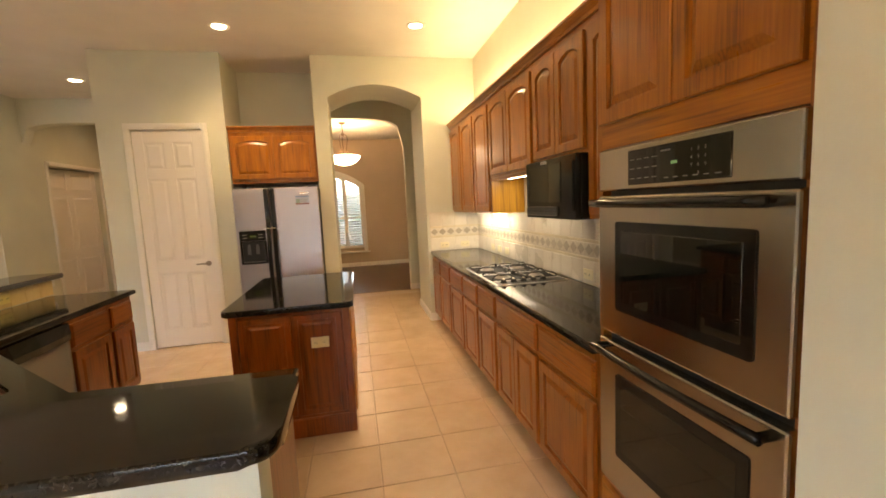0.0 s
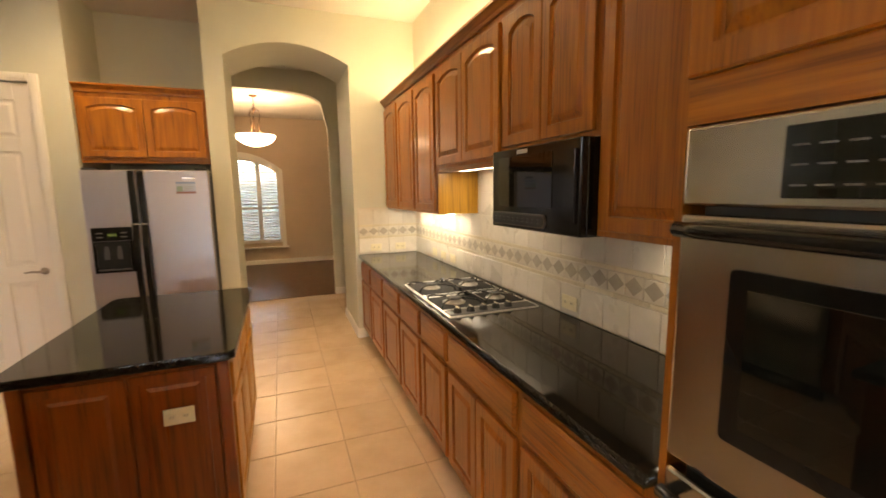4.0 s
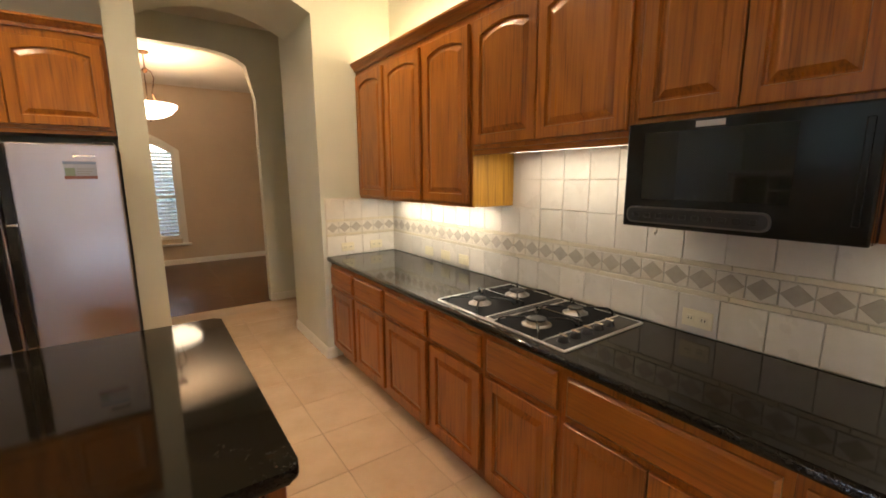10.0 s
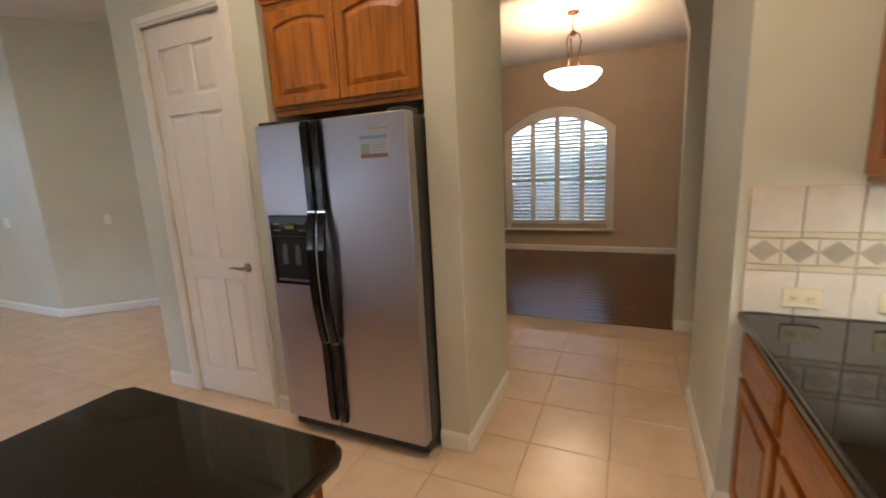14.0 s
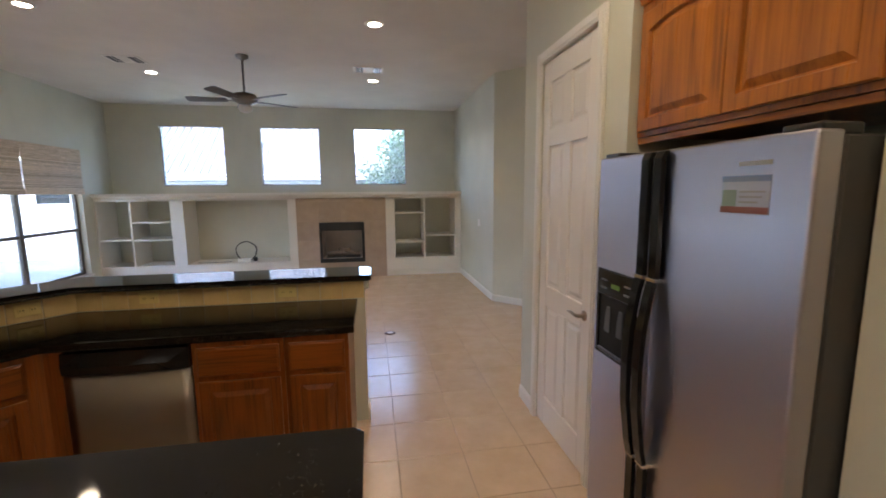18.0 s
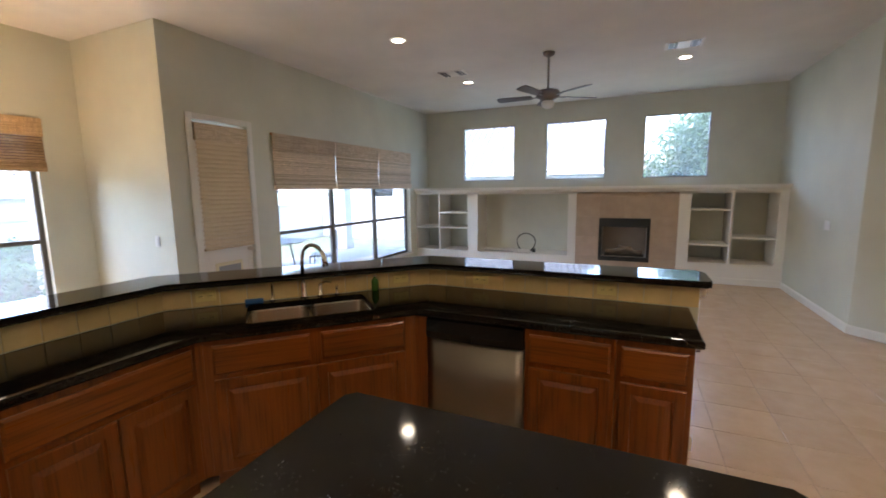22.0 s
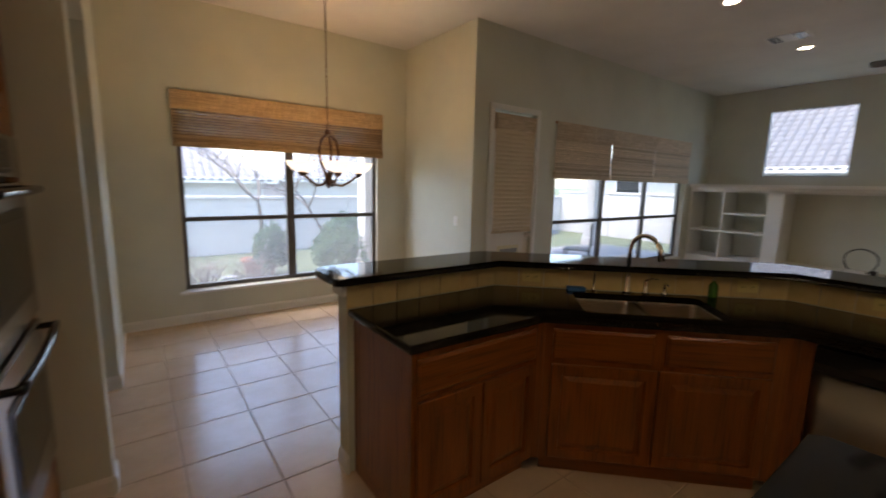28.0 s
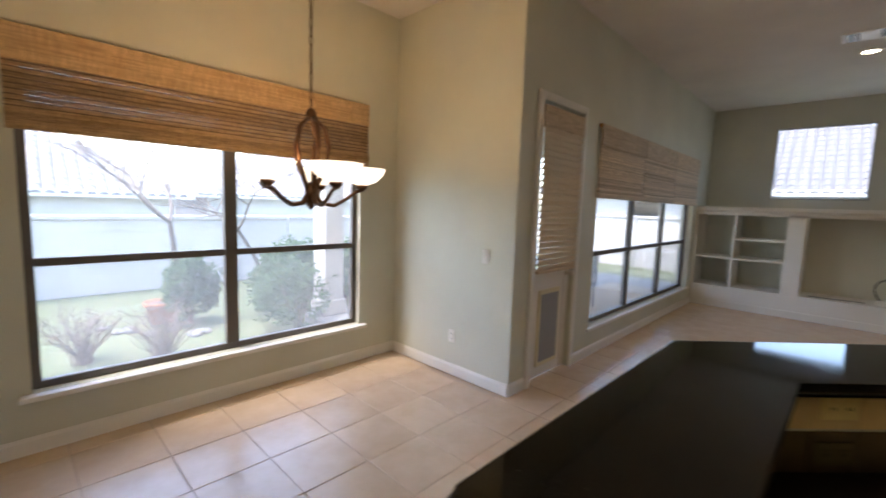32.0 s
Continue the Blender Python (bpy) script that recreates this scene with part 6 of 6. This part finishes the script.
WEAVE2V = bamboo("pale_woven_grass_valance", (0.55, 0.42, 0.285), (0.62, 0.49, 0.34), True)
CORD = mat("white_cord", (0.8, 0.78, 0.72), 0.7)


def woven_shade(m, w, h, valance, folds, label, mt, mv, reed=0.0286, battens=None):
    """A raised woven Roman shade: valance, reeds hanging to the folds, stacked folds at the bottom; local face towards -y."""
    r = thing("woven_shade", m, label, "window shade")
    part("head_rail", box(0.005, w - 0.005, 0.0, 0.045, h - 0.03, h), OAKX, r)
    part("valance", box(0, w, -0.016, -0.006, h - valance, h, 0.002), mv, r, "woven valance")
    n = int((h - folds) / 0.02)
    z = folds
    me = None
    while z < h - valance + 0.03:
        if me is None:
            first = part("reed", box(0.004, w - 0.004, -0.003, 0.003, 0.0, reed, 0.0025), mt, r, m=pose(0, 0, z, 6))
            me = first.data
        else:
            o = new("reed", me)
            o.parent = r
            o.matrix_basis = pose(0, random.uniform(-0.002, 0.002), z, 6)
        z += 0.029
    if battens:
        bt = None
        z = folds + 0.02
        while z < h - valance:
            if bt is None:
                bt = part("batten", box(0.003, w - 0.003, -0.0105, -0.0062, 0, 0.007, 0.001), battens, r, "dark weft line", m=pose(0, 0, z)).data
            else:
                o = new("batten", bt)
                o.parent = r
                o.matrix_basis = pose(0, 0, z)
            z += 0.029
    k = 5
    for i in range(k):
        zz = folds * (i / k)
        part("fold", box(0.002, w - 0.002, -0.018 - 0.006 * (i % 2), 0.012, zz, zz + folds / k + 0.008, 0.006, 2), mt, r)
    return r


woven_shade(pose(1.015, -1.588, 1.87, 0, 0, 180) @ Matrix.Translation((0, -0.02, 0)), 2.37, 0.555, 0.19, 0.10, "woven bamboo Roman shade, half raised, on the nook window", BAMBOO, BAMBOOV, battens=BAMBOOD)
for i, (x, w) in enumerate(((-3.085, 1.275), (-4.37, 1.23), (-5.61, 1.23))):
    woven_shade(pose(x, -0.123, 1.655, 0, 0, 180) @ Matrix.Translation((0, -0.02, 0)), w, 0.73, 0.21, 0.09, "pale woven grass Roman shade, half raised, on the family room window", WEAVE2, WEAVE2V, 0.031, WEAVE2V)
for x, z in ((-4.35, 1.90), (-5.59, 1.86)):
    c = thing("shade_cord", pose(x, -0.10, z), "white pull cord with a small tassel", "cord")
    part("cord", cyl(0.004, (0, 0, 0), (0, 0, 0.30), 6), CORD, c)
    part("tassel", lathe([(0, -0.05), (0.010, -0.045), (0.008, 0), (0, 0.005)], 8), CORD, c, "", True)
# venetian blind on the back door
bd = thing("door_blind", pose(-2.032, -0.108, 1.00, 0, 0, 180), "tan slatted blind closed over the door glass", "blind")
SLAT = paint("tan_slat", (0.62, 0.48, 0.31), 0.5, 0.2)
part("valance", box(-0.008, 0.668, -0.02, 0.03, 1.19, 1.37, 0.004), WEAVE2V, bd, "woven valance")
first = None
for i in range(24):
    z = 0.02 + i * 0.0505
    if first is None:
        arc = [(-0.029 + 0.0058 * k, -0.009 * math.sin(math.pi * k / 10)) for k in range(11)]
        first = part("slat", rings_mesh([[(x, y, q) for y, q in arc] + [(x, y, q + 0.003) for y, q in arc[::-1]] for x in (0.0, 0.660)]), SLAT, bd, m=pose(0, 0, z, -63))
    else:
        o = new("slat", first.data)
        o.parent = bd
        o.matrix_basis = pose(0, 0, z, -63)
part("bottom_rail", box(0.0, 0.660, -0.018, 0.018, -0.02, 0.004, 0.003), SLAT, bd)

# switches and outlets on the painted walls
outlet(pose(-1.712, -0.40, 1.12, 0, 0, 90), "switch", "white light switch by the back door", 0.072, 0.115, WHITE)
outlet(pose(-1.712, -0.75, 0.36, 0, 0, 90), label="white wall outlet low on the nook wall", face=WHITE)
outlet(pose(-5.60, 6.424, 1.13), "switch", "white light switch plate on the family room wall", 0.16, 0.115, WHITE)
outlet(pose(-4.32, 6.835, 1.13, 0, 0, 40.5), "switch", "white light switch on the angled wall", 0.072, 0.115, WHITE)

# ---- outdoors ----
GRASS = stone_tile("winter_lawn", (0.085, 0.115, 0.045), (0.14, 0.15, 0.08), 0.9, 3.0)
CONC = paint("pale_concrete", (0.25, 0.247, 0.243), 0.85, 0.4, 0.12)
STUCCO = paint("pale_stucco", (0.52, 0.50, 0.465), 0.85, 0.5, 0.08)
ROOFT = stone_tile("clay_roof_tile", (0.12, 0.112, 0.108), (0.17, 0.16, 0.155), 0.8, 3.0, 0.25)
ROOFD = stone_tile("grey_roof_tile", (0.20, 0.185, 0.175), (0.29, 0.27, 0.26), 0.8, 3.0, 0.25)
LEAF = stone_tile("dark_leaf", (0.045, 0.075, 0.034), (0.075, 0.105, 0.058), 0.55, 4.0, 0.3)
_n, _l, _b = nodes_of(LEAF)
_t, _x = _n.new("ShaderNodeBsdfTranslucent"), _n.new("ShaderNodeMixShader")
_t.inputs["Color"].default_value = (0.20, 0.29, 0.15, 1)
_x.inputs[0].default_value = 0.35
_l.new(_b.outputs[0], _x.inputs[1])
_l.new(_t.outputs[0], _x.inputs[2])
_l.new(_x.outputs[0], _n["Material Output"].inputs[0])
BARK = paint("grey_bark", (0.14, 0.11, 0.085), 0.9, 1.0, 0.25)
tagged(finish(box(-300, 300, -300, 300, -0.40, -0.30), "ground", GRASS), "winter lawn with patchy grass", "ground", kind="structure")
tagged(finish(box(-9.5, -1.83, -3.7, -0.30, -0.29, -0.06, 0.02), "patio", CONC), "pale concrete patio slab behind the house", "ground", kind="structure")


def fence(m, length, h):
    r = thing("garden_wall", m, "long white-painted garden wall", "wall")
    n = int(length / 2.4)
    for i in range(n):
        part("panel", box(i * 2.4, i * 2.4 + 2.37, 0, 0.12, 0, h, 0.01), STUCCO, r)
        part("coping", box(i * 2.4, i * 2.4 + 2.37, -0.04, 0.16, h, h + 0.08, 0.01), STUCCO, r)


fence(pose(-30, -8.0, -0.30), 50, 1.36)
fence(pose(-13.2, -8.0, -0.30, 0, 0, 90), 24, 1.6)


def shrub(x, y, r0, h, n, seed, leaf=1.0, label="dense rounded evergreen shrub"):
    rnd = random.Random(seed)
    r = thing("shrub", pose(x, y, -0.30), label, "shrub")
    bm = bmesh.new()
    for k in range(4):
        a = rnd.uniform(0, 6.28)
        tube([(0, 0, 0), (0.3 * r0 * math.cos(a), 0.3 * r0 * math.sin(a), h * 0.4), (0.55 * r0 * math.cos(a), 0.55 * r0 * math.sin(a), h * 0.75)], [0.03, 0.02, 0.008], 5, bm)
    part("stem", bm, BARK, r)
    v, f = [], []
    for k in range(n):
        a, b = rnd.uniform(0, 6.283), math.acos(rnd.uniform(-0.7, 1))
        d = rnd.uniform(0.55, 1.0) ** 0.5 * (1 + 0.20 * math.sin(3 * a + seed) * math.sin(2 * b + seed) + 0.14 * math.sin(7 * a + 2 * seed) * math.sin(5 * b) + rnd.gauss(0, 0.05))
        c = Vector((r0 * d * math.sin(b) * math.cos(a), r0 * d * math.sin(b) * math.sin(a), h * 0.52 + h * 0.5 * d * math.cos(b)))
        u = Vector((rnd.gauss(0, 1), rnd.gauss(0, 1), rnd.gauss(0, 1))).normalized()
        w = u.orthogonal().normalized()
        s = rnd.uniform(0.035, 0.065) * leaf
        i = len(v)
        v += [c - u * s, c + w * s * 0.5, c + u * s, c - w * s * 0.5]
        f.append((i, i + 1, i + 2, i + 3))
    me = bpy.data.meshes.new("leaves")
    me.from_pydata([tuple(p) for p in v], [], f)
    me.materials.append(LEAF)
    o = new("leaves", me)
    o.parent = r


shrub(-2.30, -4.7, 0.75, 1.12, 6500, 3)
shrub(-3.3, -4.9, 0.55, 1.05, 3500, 8)
shrub(-0.75, -5.0, 0.36, 0.95, 1800, 5)
shrub(-6.2, -6.6, 0.9, 1.1, 1800, 14)


def tree(x, y, h, seed, leaves=0, spread=1.0, base_r=0.10):
    rnd = random.Random(seed)
    r = thing("tree", pose(x, y, -0.30), "bare winter tree with spreading branches" if not leaves else "leafy evergreen tree beyond the windows", "tree")
    bm = bmesh.new()
    tips = []

    def grow(p, d, L, rad, lev):
        pts, q = [p], p
        for k in range(3):
            d = (d + Vector((rnd.gauss(0, 0.16), rnd.gauss(0, 0.16), rnd.gauss(0.03, 0.10)))).normalized()
            q = q + d * L / 3
            pts.append(q)
        tube(pts, [rad, rad * 0.85, rad * 0.72, rad * 0.6], 5 if lev else 7, bm)
        tips.append(q)
        if lev < 4:
            for k in range(3 if lev < 3 else 2):
                a = rnd.uniform(0, 6.283)
                nd = (d + spread * 0.85 * Vector((math.cos(a), math.sin(a), rnd.uniform(-0.1, 0.4)))).normalized()
                grow(pts[rnd.choice((2, 3))], nd, L * rnd.uniform(0.6, 0.78), rad * 0.55, lev + 1)
    grow(Vector((0, 0, 0)), Vector((0.05, 0, 1)), h * 0.34, base_r, 0)
    part("trunk", bm, BARK, r, "bare branching trunk" if not leaves else "")
    if leaves:
        v, f = [], []
        for t in tips:
            for k in range(leaves):
                c = t + Vector((rnd.gauss(0, 0.32), rnd.gauss(0, 0.32), rnd.gauss(0, 0.25)))
                u = Vector((rnd.gauss(0, 1), rnd.gauss(0, 1), rnd.gauss(0, 1))).normalized()
                w = u.orthogonal().normalized()
                s = rnd.uniform(0.06, 0.12)
                i = len(v)
                v += [c - u * s, c + w * s * 0.5, c + u * s, c - w * s * 0.5]
                f.append((i, i + 1, i + 2, i + 3))
        me = bpy.data.meshes.new("crown")
        me.from_pydata([tuple(p) for p in v], [], f)
        me.materials.append(LEAF)
        o = new("crown", me)
        o.parent = r


tree(-0.95, -6.4, 4.2, 21, spread=1.25, base_r=0.06)
tree(2.2, -7.2, 4.4, 22, spread=1.1, base_r=0.07)
tree(-2.6, -7.0, 3.8, 24, spread=1.3, base_r=0.05)


def twig_shrub(x, y, r0, h, n, seed):
    """A leafless shrub: many thin stems that fork and arch outwards."""
    rnd = random.Random(seed)
    r = thing("bare_shrub", pose(x, y, -0.30), "bare twiggy winter shrub in the garden bed", "shrub")
    bm = bmesh.new()
    for k in range(n):
        a, q = rnd.uniform(0, 6.283), rnd.uniform(0.25, 1.0)
        e = Vector((r0 * q * math.cos(a), r0 * q * math.sin(a), h * rnd.uniform(0.55, 1.0) * (1.15 - 0.35 * q)))
        m1 = e * 0.5 + Vector((rnd.gauss(0, 0.04), rnd.gauss(0, 0.04), 0.10 * h))
        tube([Vector((rnd.gauss(0, 0.04), rnd.gauss(0, 0.04), 0)), m1, e], [0.007, 0.005, 0.002], 3, bm)
        for j in range(2):
            t2 = m1 + (e - m1) * rnd.uniform(0.2, 0.8)
            tube([t2, t2 + Vector((rnd.gauss(0, 0.10), rnd.gauss(0, 0.10), abs(rnd.gauss(0.10, 0.06))))], [0.004, 0.0015], 3, bm)
    part("stem", bm, TWIG, r)


TWIG = paint("brown_grey_twig", (0.22, 0.17, 0.14), 0.9, 0.6, 0.2)
for x, y, r0, h, s in ((0.54, -4.05, 0.45, 0.66, 41), (-0.10, -3.6, 0.45, 0.70, 42), (1.25, -3.4, 0.40, 0.60, 43)):
    twig_shrub(x, y, r0, h, 70, s)
shrub(-1.75, -3.75, 0.55, 0.95, 2600, 51, 0.8, "loose grey-green shrub beside the garden bed")


def garden_stone(x, y, q, seed):
    """A rounded, uneven stone half sunk in the bed."""
    rnd = random.Random(seed)
    bm = bmesh.new()
    bmesh.ops.create_icosphere(bm, subdivisions=2, radius=q)
    for v in bm.verts:
        v.co = Vector((v.co.x * 1.25, v.co.y, v.co.z * 0.62)) * rnd.uniform(0.9, 1.1)
    o = finish(bm, "garden_stone", CONC, None, True)
    o.matrix_world = pose(x, y, -0.28, 0, 0, rnd.uniform(0, 360))
    tagged(o, "pale rounded stone lying in the garden bed", "stone", "stones in the garden bed")


for k in range(7):
    garden_stone(-0.75 + 0.17 * k + 0.05 * math.sin(5 * k), -4.3 - 0.16 * k - 0.1 * math.cos(3 * k), 0.075 + 0.02 * math.sin(2 * k), 60 + k)
planter = thing("planter", pose(-0.45, -5.3, -0.30), "round terracotta planter standing in the garden bed", "planter")
CLAY = paint("terracotta", (0.42, 0.17, 0.09), 0.8, 0.4, 0.15)
part("pot", lathe([(0, 0.0), (0.13, 0.0), (0.14, 0.01), (0.185, 0.25), (0.21, 0.25), (0.215, 0.31), (0.195, 0.31), (0.175, 0.26), (0, 0.26)], 24), CLAY, planter, smooth=True)
part("soil", cyl(0.176, (0, 0, 0.255), (0, 0, 0.275), 20), BARK, planter, "dark potting soil")
shrub(-15.4, 7.9, 2.9, 4.6, 15000, 31, 2.0, "tall dense hedge bush beyond the high window")
shrub(-14.9, 6.7, 1.5, 3.9, 8000, 33, 2.0, "tall dense hedge bush beyond the high window")
for k in range(4):
    shrub(-1.9 + 1.25 * k, 14.2, 1.0, 2.1, 6000, 35 + k, 1.5, "low evergreen hedge shrub outside the dining room window")


def house(m, w, d, h, roof, label, rows=10, tiles=None):
    tiles = tiles or ROOFT
    r = thing("house", m, label, "house")
    part("wall", box(0, w, 0, d, 0, h), STUCCO, r)
    part("fascia", box(-0.5, w + 0.5, -0.5, -0.44, h - 0.05, h + 0.15), WHITE, r)
    bm = bmesh.new()
    A = [bm.verts.new(p) for p in ((-0.5, -0.5, h), (w + 0.5, -0.5, h), (w + 0.5, d + 0.5, h), (-0.5, d + 0.5, h), (w * 0.25, d / 2, h + roof), (w * 0.75, d / 2, h + roof))]
    for q in ((0, 1, 5, 4), (1, 2, 5), (2, 3, 4, 5), (3, 0, 4), (3, 2, 1, 0)):
        bm.faces.new([A[k] for k in q])
    rf = part("roof", bm, tiles, r, "clay tiled hip roof")
    for i in range(int(w / 3) if h > 2.2 else 0):
        wnd = part("window", box(0.9 + i * 3, 2.2 + i * 3, -0.05, 0.01, 1.0, 2.3, 0.01), WHITE, r, "white-framed window")
        part("pane", box(0.98 + i * 3, 2.12 + i * 3, -0.06, -0.045, 1.08, 2.22), DARKGLASS, wnd)
    # rows of barrel tiles on the near slope
    slope = Vector((0, d / 2 + 0.5, roof))
    L = slope.length
    an = math.degrees(math.atan2(roof, d / 2 + 0.5))
    v, f = [], []
    for k in range(rows):
        s = k / rows
        x0, x1 = -0.5 + (w * 0.25 + 0.5) * s, w + 0.5 - (w * 0.25 + 0.5) * s
        nx = int((x1 - x0) / 0.30)
        for i in range(nx):
            xa = x0 + i * 0.30
            for e in range(2):
                ring = []
                for q in range(5):
                    t = math.pi * q / 4
                    py = -0.5 + (d / 2 + 0.5) * (s + e / rows * 1.08)
                    pz = h + roof * (s + e / rows * 1.08)
                    v.append((xa + 0.15 - 0.13 * math.cos(t), py - 0.02, pz + 0.09 * math.sin(t) + 0.03 * (1 - e)))
            b = len(v) - 10
            for q in range(4):
                f.append((b + q, b + q + 1, b + 5 + q + 1, b + 5 + q))
            f.append((b, b + 1, b + 2, b + 3, b + 4))
    me = bpy.data.meshes.new("roof_tiles")
    me.from_pydata(v, [], f)
    me.materials.append(tiles)
    o = new("roof_tiles", me)
    o.parent = rf
    return r


# the neighbour's tiled roof shows through the high windows
house(pose(-17.5, -9.0, -0.30, 0, 0, 90), 14.0, 8.0, 2.55, 3.1, "neighbouring stucco house with a clay tile roof", 14)
house(pose(10, -15.0, -0.30, 0, 0, 180), 13.0, 8.0, 1.75, 2.4, "stucco house with a grey tile roof beyond the garden wall", 12, ROOFD)
house(pose(-4.5, -16.5, -0.30, 0, 0, 180), 14.0, 8.0, 1.85, 2.3, "stucco house with a grey tile roof beyond the garden wall", 12, ROOFD)
# covered patio
tagged(finish(box(-9.2, -1.85, -3.7, -0.30, 2.72, 2.90), "patio_roof", STUCCO), "flat stucco roof over the patio", "roof", kind="structure")
for x in (-2.1, -5.6, -9.0):
    c = thing("patio_column", pose(x, -3.5, -0.06), "square pale stucco patio column", "column")
    part("shaft", box(-0.15, 0.15, -0.15, 0.15, 0.0, 2.78, 0.01), STUCCO, c)
    part("plinth", box(-0.18, 0.18, -0.18, 0.18, 0.0, 0.22, 0.015), STUCCO, c)
# patio table on the slab
pt2 = thing("patio_table", pose(-5.0, -2.2, -0.06), "dark metal patio table with chairs outside", "table")
part("tabletop", lathe([(0, 0.70), (0.60, 0.70), (0.61, 0.71), (0.60, 0.72), (0, 0.72)], 24), IRON, pt2)
for k in range(4):
    part("leg", tube([(0.42 * math.cos(k * 1.57 + 0.78), 0.42 * math.sin(k * 1.57 + 0.78), 0.0), (0.30 * math.cos(k * 1.57 + 0.78), 0.30 * math.sin(k * 1.57 + 0.78), 0.70)], 0.02, 6), IRON, pt2)
for k in range(3):
    c = thing("patio_chair", pose(-5.0 + 0.95 * math.cos(k * 2.1), -2.2 + 0.95 * math.sin(k * 2.1), -0.06, 0, 0, math.degrees(k * 2.1) + 90), "dark metal patio chair outside", "chair", "patio chairs")
    part("seat", box(-0.24, 0.24, -0.24, 0.24, 0.42, 0.45, 0.01), IRON, c)
    part("backrest", box(-0.24, 0.24, -0.26, -0.23, 0.55, 0.92, 0.01), IRON, c)
    for sx in (-0.22, 0.22):
        for sy in (-0.22, 0.22):
            part("leg", cyl(0.014, (sx, sy, 0), (sx, sy, 0.42), 6), IRON, c)
        part("back_post", cyl(0.014, (sx, -0.24, 0.44), (sx, -0.245, 0.56), 6), IRON, c)

# ---- floors, piece by piece ----
tagged(finish(box(-7.9, 3.2, -1.8, 8.0, -0.30, -0.004), "floor", GROUT), "grouted bed under the floor tiles", "floor", kind="structure")
tagged(finish(box(-5.6, -1.6, 8.0, 11.2, -0.30, -0.004), "floor_hall", GROUT), "hall floor", "floor", kind="structure")
PITCH, TX, TY = 0.413, 0.842, 0.222


def tile_ok(x, y):
    """Whether a floor tile lies inside the rooms."""
    if y < -0.16:
        return -1.75 < x < 1.75
    if y < 1.0:
        return -7.8 < x < 3.0
    if y < 5.9:
        return -7.8 < x < 2.4
    return (0.2 < x < 2.5) or (-3.95 - max(0, 7.2 - y) * 1.1 < x < -1.8) or (-7.8 < x < -1.8 and y < 6.5)


ft = tagged(new("floor_tiles"), "beige ceramic floor tiles laid square with grey grout", "floor", kind="structure")
g = 0.005
fm = bpy.data.meshes.new("tile")
S = PITCH - g
bv = 0.0025
bm = rings_mesh([[(i, i, z), (S - i, i, z), (S - i, S - i, z), (i, S - i, z)] for i, z in ((0, -0.006), (0, -0.002), (bv, 0.0))], cap_first=False)
bmesh.ops.recalc_face_normals(bm, faces=bm.faces)
bm.to_mesh(fm)
bm.free()
fm.materials.append(FLOORT)
count = 0
rv, rf_ = [], []
for i in range(-22, 8):
    for j in range(-7, 20):
        x, y = TX + i * PITCH, TY + j * PITCH
        if not tile_ok(x + S / 2, y + S / 2) or y + PITCH > 8.0:
            continue
        near = (x > -0.35 and -1.6 < y < 8.0) or (-3.5 < x < -1.7 and 3.2 < y < 6.0) or (-1.7 < x < 1.6 and -1.6 < y < 1.2)
        if near and count < 300:
            piece("tile", fm, ft, pose(x + g / 2, y + g / 2, 0))
            count += 1
        else:
            b = len(rv)
            for ii, z in ((0, -0.006), (0, -0.002), (bv, 0.0)):
                for px, py in ((ii, ii), (S - ii, ii), (S - ii, S - ii), (ii, S - ii)):
                    rv.append((x + g / 2 + px, y + g / 2 + py, z))
            for lev in (0, 4):
                for q in range(4):
                    rf_.append((b + lev + q, b + lev + (q + 1) % 4, b + lev + 4 + (q + 1) % 4, b + lev + 4 + q))
            rf_.append((b + 8, b + 9, b + 10, b + 11))
me = bpy.data.meshes.new("far_tiles")
me.from_pydata(rv, [], rf_)
me.materials.append(FLOORT)
o = new("far_tiles", me)
o.parent = ft
tagged(o, kind="stuff")
# dining room planks
fd = tagged(new("floor_dining"), "dark reddish hardwood planks in the dining room", "floor", kind="structure")
part("subfloor", box(-1.77, 3.6, 8.0, 11.6, -0.30, -0.012), GROUT, fd)
pk = {}
y = 8.003
row = 0
while y < 11.45:
    x = -1.70 if row % 2 else -2.3
    while x < 3.45:
        L = 1.2
        if 1.2 not in pk:
            pk[1.2] = tile_mesh("plank", 1.197, 0.118, 0.012, 0.002)
        if x > -1.9:
            piece("plank", pk[1.2], fd, pose(x, y, -0.012, -90) , DARKWOOD)
        x += L
    y += 0.121
    row += 1
